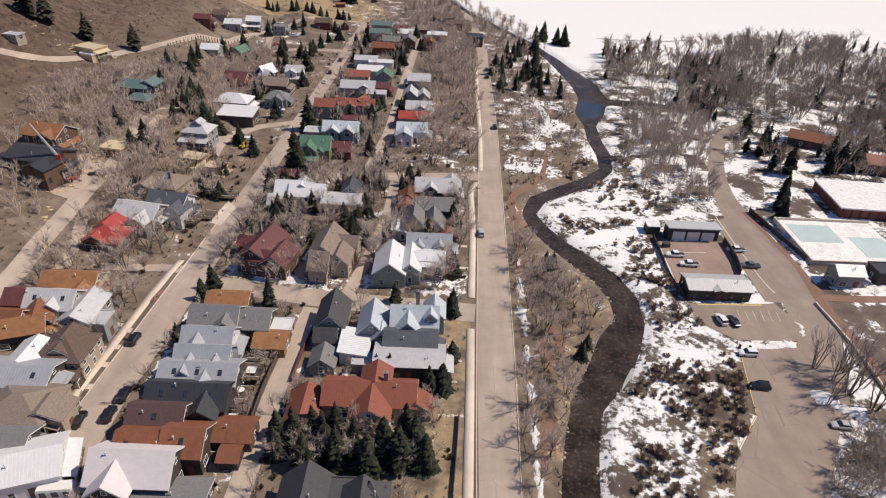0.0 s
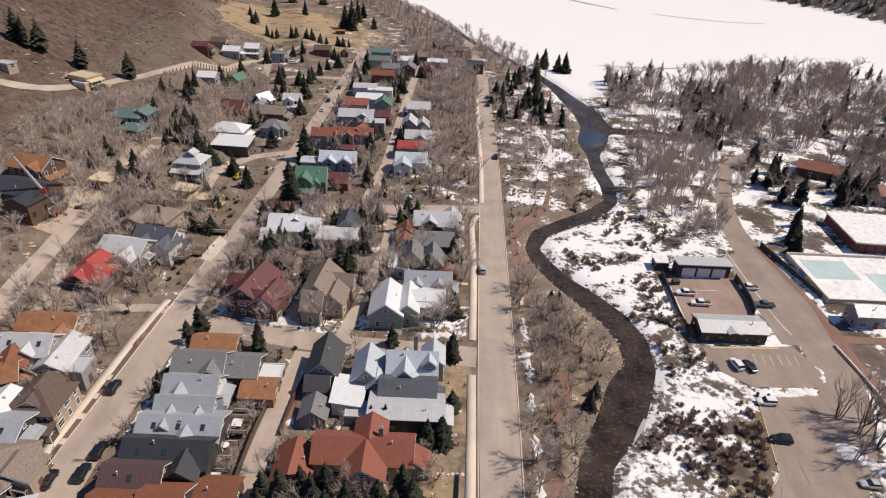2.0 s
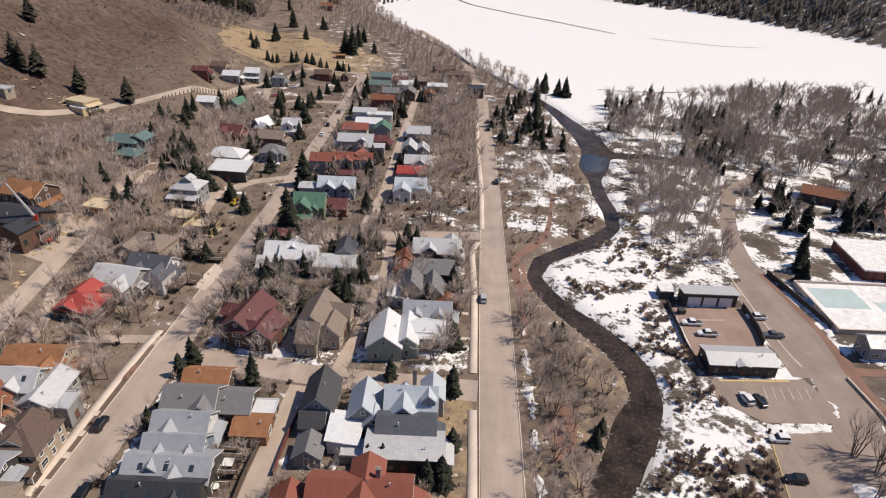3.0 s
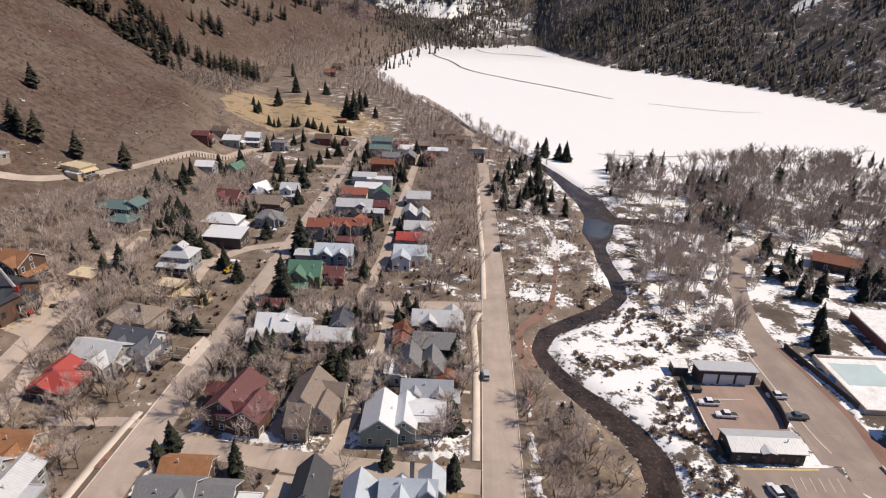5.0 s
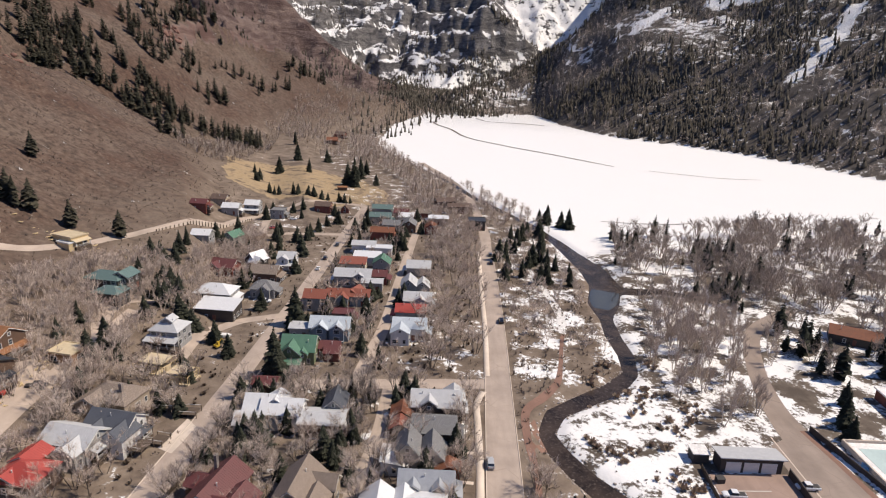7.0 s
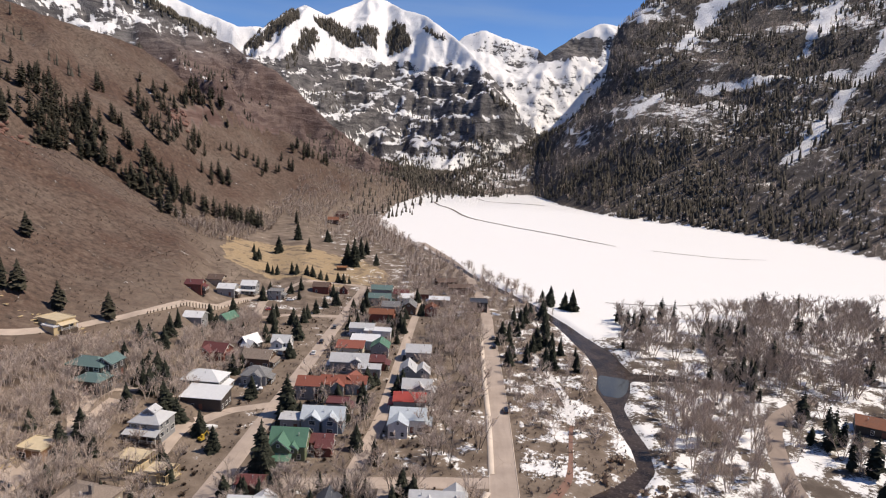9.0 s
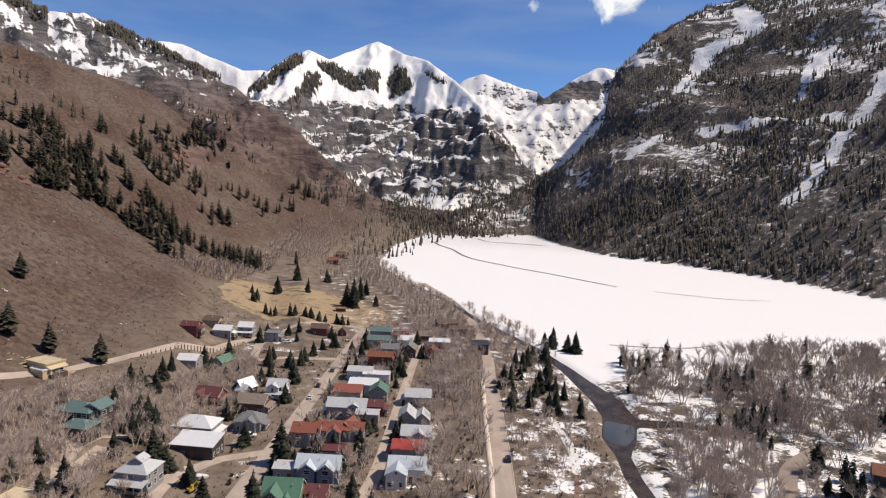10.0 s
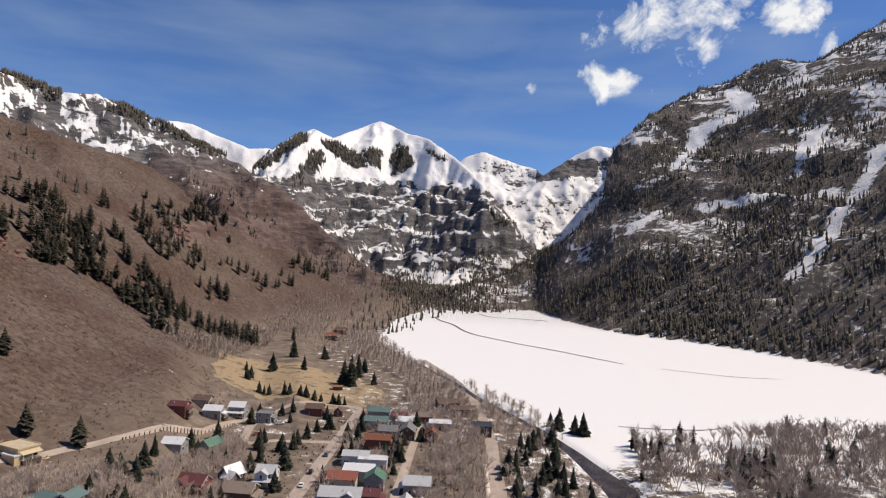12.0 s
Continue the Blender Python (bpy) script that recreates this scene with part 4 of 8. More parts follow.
def chimney(parent, x, y, top, mat=None):
    s = Shape().box(x - 0.45, x + 0.45, y - 0.35, y + 0.35, 2.0, top).box(x - 0.53, x + 0.53, y - 0.43, y + 0.43, top, top + 0.14)
    s.stick((x - 0.15, y, top), (x - 0.15, y, top + 0.45), 0.13, 0.11, 8)
    part("chimney", s, mat or STONE, parent)


def porch(parent, x, y, w, d, h, rot, roof, posts=True):
    """An open porch: deck, posts, rail and a lean-to roof that falls towards -y."""
    m = pose(x, y, 0, 0, 0, rot)
    part("porch_floor", Shape().box(-w / 2, w / 2, -d / 2, d / 2, -1.5, 0.35), OLD_WOOD, parent, m=m)
    s = Shape().slab([(-w / 2 - 0.3, -d / 2 - 0.35, h - 0.1), (w / 2 + 0.3, -d / 2 - 0.35, h - 0.1), (w / 2 + 0.3, d / 2, h + 0.18 * d + 0.3), (-w / 2 - 0.3, d / 2, h + 0.18 * d + 0.3)], 0.14)
    part("porch_roof", s, ROOFS[roof], parent, m=m)
    n = max(2, int(w / 2.4) + 1)
    for i in range(n):
        u = -w / 2 + 0.12 + (w - 0.24) * i / (n - 1)
        part("post", Shape().box(u - 0.09, u + 0.09, -d / 2 + 0.05, -d / 2 + 0.23, 0.35, h - 0.05), TRIM, parent, m=m)
    rail = Shape().box(-w / 2, w / 2, -d / 2 + 0.1, -d / 2 + 0.18, 1.2, 1.28)
    for i in range(int(w / 0.35)):
        u = -w / 2 + 0.35 * i
        rail.box(u, u + 0.05, -d / 2 + 0.12, -d / 2 + 0.16, 0.35, 1.2)
    part("railing", rail, TRIM, parent, m=m)


def roof_light(parent, m):
    part("skylight", Shape().box(-0.4, 0.4, -0.6, 0.6, -0.1, 0.1).box(-0.33, 0.33, -0.52, 0.52, 0.1, 0.12), GLASS, parent, m=m)


FOOTPRINTS = []
rng_h = random.Random(404)


def house(x, y, w, d, hw, rot, roof, wall, pitch=38, kind="gable", wings=(), stack=None, front=None, detail=2, dark=False, lights=0, z=None, name="house", label="", base=None):
    """A house at x, y. Its ridge is w long and lies along x before the turn rot. wings: (dx, dy, w, d, eaves, turn[, foot[, kind]]), a foot over 1 m makes a dormer."""
    g = ground_at(x, y) if z is None else z
    storeys = "two-storey" if hw > 4.4 else "low"
    label = label or "%s %s %s with %s roof" % (storeys, WALL_WORDS[wall], name.replace("_", " "), ROOF_WORDS[roof])
    top = thing(name, pose(x, y, g, 0, 0, rot), label, name.replace("_", " "), "houses of the town" if name == "house" else "")
    seed = int(abs(x * 31 + y * 17))
    block(top, pose(0, 0, 0), w, d, hw, roof, wall, pitch, kind, turn=rot, detail=detail, dark=dark, seed=seed)
    r = math.hypot(w, d) / 2
    FOOTPRINTS.append((x, y, r))
    for i, wing in enumerate(wings):
        dx, dy, ww, wd, wh, wt = wing[:6]
        foot = wing[6] if len(wing) > 6 else -2.0
        wk = wing[7] if len(wing) > 7 else "gable"
        wr = wing[8] if len(wing) > 8 else roof
        block(top, pose(dx, dy, 0, 0, 0, wt), ww, wd, wh, wr, wall, pitch if wk != "shed" else 14, wk, foot, rot + wt, detail, dark, seed + i + 1, foot > 1)
        c, sn = math.cos(radians(rot)), math.sin(radians(rot))
        FOOTPRINTS.append((x + c * dx - sn * dy, y + sn * dx + c * dy, math.hypot(ww, wd) / 2))
    if stack:
        chimney(top, *stack)
    if front:
        porch(top, *front)
    elif name == "house" and detail > 0 and kind != "shed" and abs(rot) < 30 and hw > 4.1:
        g = -1 if (-62 < x < -32 or -14 < x < 20) and rng_h.random() < 0.5 else 1
        porch(top, g * (w / 2 + 1.0), 0.0, d * rng_h.uniform(0.55, 0.9), 2.0, 2.7, 90 * g, roof)
    if detail > 0 and kind in ("gable", "hip"):
        u, v = w * rng_h.uniform(-0.3, 0.3), -d * rng_h.uniform(0.08, 0.3)
        zt = hw + math.tan(radians(pitch)) * (d / 2 + v)
        part("flue", Shape().stick((u, v, zt - 0.3), (u, v, zt + 1.1), 0.11, 0.11, 8).stick((u, v, zt + 1.1), (u, v, zt + 1.22), 0.2, 0.06, 8), ROOFS["lightgrey"], top)
    tp = math.tan(radians(pitch))
    for i in range(lights):
        u = -w * 0.3 + w * 0.6 * i / max(1, lights - 1) if lights > 1 else 0.0
        roof_light(top, pose(u, -d * 0.24, hw + tp * (d / 2 - d * 0.24) + 0.28, pitch if kind != "flat" else 0))
    return top

# ---- trees ----
def conifer_meshes(seed, h, spread, levels=26):
    """A full spruce: whorls of folded, drooping sprays, uneven from side to side."""
    rng = random.Random(seed)
    trunk = Shape().stick((0, 0, -0.8), (0, 0, h * 0.98), h * 0.018, 0.02, 6)
    crown = Shape()
    lobes = [(rng.uniform(0, 6.28), rng.uniform(0.06, 0.16)) for _ in range(3)]
    for i in range(levels):
        k = i / (levels - 1)
        z = h * (0.07 + 0.91 * k)
        r = spread * h * (1 - k) ** 0.72 * (0.85 + 0.25 * rng.random()) + 0.10
        n = max(4, int(11 * (1 - 0.55 * k)))
        a0 = rng.random() * 6.28
        for j in range(n):
            if rng.random() < 0.06:
                continue
            a = a0 + 6.283 * j / n + rng.uniform(-0.3, 0.3)
            q = r * rng.uniform(0.6, 1.1) * (1 + sum(g * math.sin((m + 1) * a + ph + 4 * k) for m, (ph, g) in enumerate(lobes)))
            c, s = math.cos(a), math.sin(a)
            wd = q * 0.36 + 0.12
            drop = q * rng.uniform(0.15, 0.42)
            tip = (c * q, s * q, z - drop)
            mid, low = 0.55 * q, z - drop * 0.35
            crown.add([(0, 0, z + 0.03 * h), (c * mid - s * wd, s * mid + c * wd, low - wd * 0.45), tip, (c * mid + s * wd, s * mid - c * wd, low - wd * 0.45), (c * mid, s * mid, low + wd * 0.2)],
                      [(0, 1, 4), (1, 2, 4), (2, 3, 4), (3, 0, 4)])
    crown.stick((0, 0, h * 0.94), (0, 0, h), 0.1, 0.01, 4)
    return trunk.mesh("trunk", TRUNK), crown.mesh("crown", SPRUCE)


def bare_shapes(seed, h, wide=0.45, stems=3, forks=3, tips=3, twigs=11, fine=0.006):
    """A leafless tree: stems that fan out, forks, branches, and a haze of thin twigs in a domed crown."""
    rng = random.Random(seed)
    wood, haze = Shape(), Shape()

    def bend(d, spread, lift):
        return (Vector(d) + Vector((rng.gauss(0, 0.6), rng.gauss(0, 0.6), rng.gauss(0, 0.35))) * spread + Vector((0, 0, lift))).normalized()

    def blade(s, p, q, w):
        side = (q - p).cross(Vector((rng.gauss(0, 1), rng.gauss(0, 1), rng.gauss(0, 1)))).normalized() * w
        s.add([p - side, p + side, q], [(0, 1, 2)])

    for i in range(stems):
        a = 6.283 * (i + 0.7 * rng.random()) / stems
        lean = wide * rng.uniform(0.2, 0.8) if stems > 1 else 0.04
        d = Vector((math.cos(a) * lean, math.sin(a) * lean, 1)).normalized()
        p = Vector((math.cos(a) * 0.03 * h, math.sin(a) * 0.03 * h, -0.06 * h)) if stems > 1 else Vector((0, 0, -0.06 * h))
        q = p + d * h * (rng.uniform(0.42, 0.58) if stems > 1 else rng.uniform(0.36, 0.42))
        r = 0.011 * h if stems > 1 else 0.016 * h
        wood.stick(p, q, r, r * 0.6, 5)
        for j in range(forks):
            s = p.lerp(q, rng.uniform(0.45, 1)) if stems > 1 else p.lerp(q, rng.uniform(0.6, 1))
            d2 = bend(d, wide * 1.35, 0.15)
            e = s + d2 * h * rng.uniform(0.22, 0.34) * (1.0 if stems > 1 else 1.2)
            wood.stick(s, e, r * 0.5, r * 0.25, 3)
            for _ in range(tips):
                s2 = s.lerp(e, rng.uniform(0.3, 1))
                d3 = bend(d2, wide * 1.5, 0.22)
                e2 = s2 + d3 * h * rng.uniform(0.13, 0.24)
                blade(wood, s2, e2, r * 0.3)
                for _ in range(twigs):
                    b = s2.lerp(e2, rng.uniform(0.1, 1))
                    blade(haze, b, b + bend(d3, 0.75, 0.22) * h * rng.uniform(0.08, 0.20), fine * h)
    return wood, haze


def bare_meshes(*a, bark=TWIGS):
    wood, haze = bare_shapes(*a)
    return wood.mesh("trunk", ASPEN_BARK), haze.mesh("crown", bark)


FIRS = [conifer_meshes(s, 12.0, sp) for s, sp in ((1, 0.33), (2, 0.36), (3, 0.27), (4, 0.31))]
BARE = [bare_meshes(11, 11.0, 0.7, 1, 9, 4, 34, 0.0016), bare_meshes(12, 11.0, 0.7, 3, 4, 4, 26, 0.0016), bare_meshes(13, 11.0, 0.55, 4, 3, 4, 26, 0.0016), bare_meshes(14, 11.0, 0.7, 2, 5, 4, 30, 0.0016)]
TALL = [bare_meshes(21, 14.0, 0.32, 3, 4, 4, 18, 0.0014, bark=SHADED_TWIGS), bare_meshes(22, 14.0, 0.38, 5, 3, 3, 18, 0.0014, bark=SHADED_TWIGS), bare_meshes(23, 14.0, 0.28, 2, 5, 4, 20, 0.0014, bark=SHADED_TWIGS)]
def pine_meshes(seed, h, wide):
    """A broad old pine: a clumpy crown on a bare lower trunk."""
    crown = ragged_tree(seed, wide, 22)
    crown.v = [(x * h, y * h, z * h) for x, y, z in crown.v]
    return Shape().stick((0, 0, -0.8), (0, 0, h * 0.9), h * 0.02, 0.03, 6).mesh("trunk", TRUNK), crown.mesh("crown", HILL_FIR)


TREE_LABELS = {"pine": ("broad dark green pine with a clumpy crown", "conifer", "conifers"), "fir": ("dark green spruce with drooping branches", "conifer", "conifers"), "bare": ("leafless grey-brown tree with fine twigs", "bare tree", "bare trees"),
               "tall": ("tall leafless cottonwood with pale upright limbs", "bare tree", "bare trees")}


def tree(kind, x, y, h, i, turn, z=None):
    stock, full = {"fir": (FIRS, 12.0), "pine": (PINES, 12.0), "bare": (BARE, 11.0), "tall": (TALL, 14.0)}[kind]
    k = h / full
    m = pose(x, y, ground_at(x, y) if z is None else z, 0, 0, turn)
    trunk, crown = stock[i % len(stock)]
    words = TREE_LABELS[kind]
    top = thing("conifer" if kind in ("fir", "pine") else "bare_tree", m, *words)
    top.scale = (k, k, k)
    part("trunk", trunk, None, top)
    part("crown", crown, None, top)


def row(kind, text, h):
    """Single trees from a text of x,y or x,y,h."""
    rng = random.Random(text)
    for w in text.split():
        v = [float(q) for q in w.split(",")]
        tree(kind, v[0], v[1], (v[2] if len(v) > 2 else h) * rng.uniform(0.93, 1.07), rng.randrange(12), rng.uniform(0, 360))


def clear_of_things(x, y, room):
    if any(math.hypot(x - a, y - b) < r * 0.8 + room for a, b, r in FOOTPRINTS):
        return False
    px, py = np.array([x]), np.array([y])
    for line in (MAIN, LEFT, CROSS_NEAR, CROSS_FAR, ALLEY, ALLEY_MID, ALLEY_FAR, UPPER, LODGE_ROAD, WALK, WALK_FAR, WALK_OUT, LEFT_WALK):
        if to_line(px, py, line)[0] < room * 0.7:
            return False
    if to_line(px, py, RIVER)[0] < 1.5 or to_line(px, py, SIDE_ARM)[0] < 1.5:
        return False
    return not any(inside(px, py, ring)[0] for ring in YARDS)


def grove(kind, ring, n, h, gap, seed, room=1.5):
    """Up to n trees strewn within a ring, gap metres apart at least."""
    rng = random.Random(seed)
    xs, ys = [p[0] for p in ring], [p[1] for p in ring]
    kept = []
    for _ in range(n * 9):
        x, y = rng.uniform(min(xs), max(xs)), rng.uniform(min(ys), max(ys))
        if not inside(np.array([x]), np.array([y]), ring)[0] or any(math.hypot(x - a, y - b) < gap for a, b in kept) or not clear_of_things(x, y, room):
            continue
        kept.append((x, y))
        if len(kept) == n:
            break
    for x, y in kept:
        tree(kind, x, y, h * rng.uniform(0.7, 1.15), rng.randrange(12), rng.uniform(0, 360))


# ---- woods and brush that nobody could count: one mesh each ----
def cone_tree(seed, tiers=3, sides=6):
    """A small ragged conifer 1 m high, for far slopes."""
    rng = random.Random(seed)
    s = Shape()
    if tiers > 2:
        s.stick((0, 0, -0.1), (0, 0, 0.3), 0.022, 0.018, 3)
    for i in range(tiers):
        z0, z1 = 0.03 + 0.30 * i, 0.06 + 0.30 * i + (0.50 if i < tiers - 1 else 0.36)
        r = 0.185 * (1 - 0.27 * i) * rng.uniform(0.8, 1.15)
        ring = [(r * rng.uniform(0.45, 1.2) * math.cos(6.283 * (j + 0.3 * i) / sides), r * rng.uniform(0.45, 1.2) * math.sin(6.283 * (j + 0.3 * i) / sides), z0 + rng.uniform(-0.08, 0.06)) for j in range(sides)]
        s.add(ring + [(rng.uniform(-0.01, 0.01), rng.uniform(-0.01, 0.01), min(z1, 1.0))], [(j, (j + 1) % sides, sides) for j in range(sides)])
    return s


def ragged_tree(seed, wide, levels=13):
    """A full conifer 1 m high with a clumpy, rounded outline, for the hillside."""
    rng = random.Random(seed)
    s = Shape().stick((0, 0, -0.06), (0, 0, 0.9), 0.016, 0.004, 3)
    for i in range(levels):
        k = i / (levels - 1)
        z = 0.08 + 0.88 * k
        r = wide * min(1.0, 0.55 + 2.4 * k) * (1 - k) ** 0.6 * rng.uniform(0.75, 1.15) + 0.012
        n = 6 if k < 0.7 else 4
        a0 = rng.random() * 6.283
        for j in range(n):
            a = a0 + 6.283 * j / n + rng.uniform(-0.4, 0.4)
            q = r * rng.uniform(0.6, 1.15)
            c, t, w = math.cos(a), math.sin(a), q * 0.5 + 0.008
            s.add([(0, 0, z + 0.03), (c * 0.6 * q - t * w, t * 0.6 * q + c * w, z - 0.015), (c * q, t * q, z - 0.02 - 0.25 * q), (c * 0.6 * q + t * w, t * 0.6 * q - c * w, z - 0.015)], [(0, 1, 2), (0, 2, 3)])
    return s


def pole_tree(seed, strokes=60):
    """A bare aspen 1 m high, a few strokes, for far slopes."""
    rng = random.Random(seed)
    s = Shape()
    s.stick((0, 0, -0.05), (rng.uniform(-0.03, 0.03), rng.uniform(-0.03, 0.03), 0.95), 0.010, 0.003, 3)
    for _ in range(strokes):
        z = rng.uniform(0.12, 0.78)
        a = rng.random() * 6.283
        n = rng.uniform(0.2, 0.5) * (1.15 - 0.6 * z)
        c, t = math.cos(a), math.sin(a)
        w = 0.011
        s.add([(-t * w, c * w, z - 0.01), (t * w, -c * w, z + 0.01), (c * n, t * n, z + n * rng.uniform(0.3, 1.0))], [(0, 1, 2)])
    return s


def brush_clump(seed, n=8):
    """A low clump of stems 1 m high."""
    rng = random.Random(seed)
    s = Shape()
    for _ in range(n):
        a, o = rng.random() * 6.283, rng.uniform(0.25, 1.0)
        c, t = math.cos(a), math.sin(a)
        h = rng.uniform(0.55, 1.0) * (1.15 - 0.5 * o)
        w = 0.06
        s.add([(c * 0.12 - t * w, t * 0.12 + c * w, -0.05), (c * 0.12 + t * w, t * 0.12 - c * w, -0.05), (c * o * 0.75, t * o * 0.75, h), (c * o * 0.45 + t * w * 1.5, t * o * 0.45 - c * w * 1.5, h * 0.75)], [(0, 1, 2), (1, 3, 2)])
    return s


def flatten(shapes):
    """Corners and triangles of a shape, or of several laid into one."""
    v, f = [], []
    for s in shapes:
        k = len(v)
        v += s.v
        for q in s.f:
            f += [(q[0] + k, q[i] + k, q[i + 1] + k) for i in range(1, len(q) - 1)]
    return np.array(v, float), np.array(f, int)


def strewn(name, stock, x, y, h, mat, label, category, seed=0, sink=0.0):
    """Many copies of the stock laid on the ground, joined into one mesh."""
    rng = np.random.default_rng(seed)
    z = land(x, y)[0] - sink
    pick = rng.integers(0, len(stock), len(x))
    verts, tris, base = [], [], 0
    for i, (v, f) in enumerate(stock):
        m = np.flatnonzero(pick == i)
        if not len(m):
            continue
        a = rng.uniform(0, 2 * np.pi, len(m))
        c, s, k = np.cos(a)[:, None], np.sin(a)[:, None], h[m][:, None]
        wide = k * rng.uniform(0.8, 1.25, len(m))[:, None]
        p = np.stack([x[m][:, None] + wide * (c * v[:, 0] - s * v[:, 1]), y[m][:, None] + wide * (s * v[:, 0] + c * v[:, 1]), z[m][:, None] + k * v[:, 2]], -1)
        verts.append(p.reshape(-1, 3))
        tris.append((f[None] + (np.arange(len(m)) * len(v))[:, None, None]).reshape(-1, 3) + base)
        base += len(m) * len(v)
    verts, tris = np.concatenate(verts), np.concatenate(tris)
    me = bpy.data.meshes.new(name)
    me.vertices.add(len(verts))
    me.vertices.foreach_set("co", verts.astype(np.float32).ravel())
    me.loops.add(len(tris) * 3)
    me.loops.foreach_set("vertex_index", tris.astype(np.int32).ravel())
    me.polygons.add(len(tris))
    me.polygons.foreach_set("loop_start", np.arange(0, len(tris) * 3, 3, dtype=np.int32))
    me.materials.append(mat)
    me.update(calc_edges=True)
    return tagged(new(name, me), label, category, kind="stuff")


def free(x, y, room=1.0):
    """Which of many points lie clear of houses, roads, yards and water."""
    ok = np.ones(len(x), bool)
    for a, b, r in FOOTPRINTS:
        ok &= np.hypot(x - a, y - b) > r * 0.75 + room
    for line in (MAIN, LEFT, CROSS_NEAR, CROSS_FAR, ALLEY, ALLEY_MID, ALLEY_FAR, UPPER, LODGE_ROAD, WALK, WALK_FAR, WALK_OUT, LEFT_WALK, RIVER, SIDE_ARM):
        ok &= to_line(x, y, line) > room
    for line in (HILL_ROAD, BRANCH, DRIVE):
        ok &= to_line(x, y, line) > 0.5
    for ring in YARDS:
        ok &= ~inside(x, y, ring)
    return ok


def sown(ring, n, seed):
    """n points within a ring, strewn evenly."""
    rng = np.random.default_rng(seed)
    xs, ys = [p[0] for p in ring], [p[1] for p in ring]
    x, y = rng.uniform(min(xs), max(xs), n * 3), rng.uniform(min(ys), max(ys), n * 3)
    k = inside(x, y, ring)
    return x[k][:n], y[k][:n]


PINES = [pine_meshes(s, 12.0, w) for s, w in ((61, 0.26), (62, 0.30), (63, 0.23))]
CONES = [flatten([cone_tree(s, 2, 5)]) for s in (1, 2, 3, 4)]
for v, f in CONES:
    v[:, 2] *= 1.0 / v[:, 2].max()
FINE_CONES = [flatten([ragged_tree(s, wide)]) for s, wide in ((5, 0.20), (6, 0.24), (7, 0.27), (8, 0.22))]
POLES = [flatten([pole_tree(s)]) for s in (1, 2, 3)]
THIN_POLES = [flatten([pole_tree(s, 15)]) for s in (4, 5, 6)]
CLUMPS = [flatten([brush_clump(s)]) for s in (1, 2, 3, 4)]
LIGHT_BARE = []
for s in (41, 42, 43, 44):
    v, f = flatten(bare_shapes(s, 10.0, 0.62, 3, 3, 3, 10, 0.0044))
    LIGHT_BARE.append((v / 10.0, f))
LIGHT_TALL = []
for s, wide, stems in ((45, 0.32, 3), (46, 0.38, 4), (47, 0.28, 2)):
    v, f = flatten(bare_shapes(s, 10.0, wide, stems, 4, 4, 12, 0.0022))
    LIGHT_TALL.append((v / 10.0, f))
THICK_BUSH = []
for s in (51, 52, 53):
    v, f = flatten([brush_clump(s, 60)])
    THICK_BUSH.append((v, f))

# ---- the houses, block by block ----
# block by the side street, south end first
house(-53.2, 73.2, 14.5, 9.5, 4.8, 0, "pink", "dark", wings=[(-2.5, -3.4, 7, 7, 4.8, 90)], label="half-built house under bare pale roofing felt")
house(-46.0, 69.0, 13, 6, 2.8, 0, "grey", "dark", pitch=10, name="shed")
house(-53.3, 78.7, 11, 8.5, 4.2, 0, "rust", "redwood", pitch=32, lights=2)
house(-46.4, 79.3, 7.5, 8.5, 4.8, 0, "rust", "dark", pitch=34, wings=[(-4.6, -3.2, 3, 4, 4.2, 90)], lights=1)
house(-53.8, 85.0, 10.5, 8, 4.6, 0, "purple", "brown", pitch=36, lights=1)
house(-49.9, 90.9, 16, 8, 4.8, 0, "black", "dark", pitch=36, dark=True, lights=3, wings=[(4, -3.5, 6, 6, 4.8, 90)])
house(-49.8, 97.3, 16, 8, 5.0, 0, "bluegrey", "dark", pitch=30, lights=3, wings=[(1.5, -3.4, 3.5, 4, 5.4, 90, 3.4)])
house(-50.5, 101.9, 11.5, 8, 4.8, 0, "bluegrey", "blue", pitch=40, wings=[(-2.4, -3, 8, 6, 4.6, 90), (3.2, -2.5, 4, 4, 5.4, 90, 3.5)])
house(-51.6, 108.3, 11, 8, 4.8, 0, "bluegrey", "white", pitch=38, wings=[(-2, -3, 3.5, 4, 5.6, 90, 3.4)])
house(-52.6, 116.1, 11, 9, 4.6, 0, "grey", "grey", pitch=36, wings=[(3, -3, 4, 5, 5.2, 90, 3.5)])
house(-44.3, 116.7, 9, 8, 4.0, 0, "grey", "dark", pitch=30)
house(-52.3, 124.4, 10, 6.5, 3.8, 0, "orange", "brown", pitch=30)
house(-38.4, 110.7, 7.2, 6.2, 2.9, 0, "orange", "cedar", pitch=22, name="garage", detail=1)
house(-38.9, 83.8, 7.6, 6.2, 2.9, 0, "rust", "brown", pitch=25, name="garage", detail=1)
house(-38.2, 78.4, 3.6, 4.2, 2.4, 0, "rust", "dark", pitch=20, name="shed", detail=0)
house(-37.5, 116.1, 5, 5, 2.6, 0, "white", "dark", pitch=8, kind="flat", name="shed", detail=0)
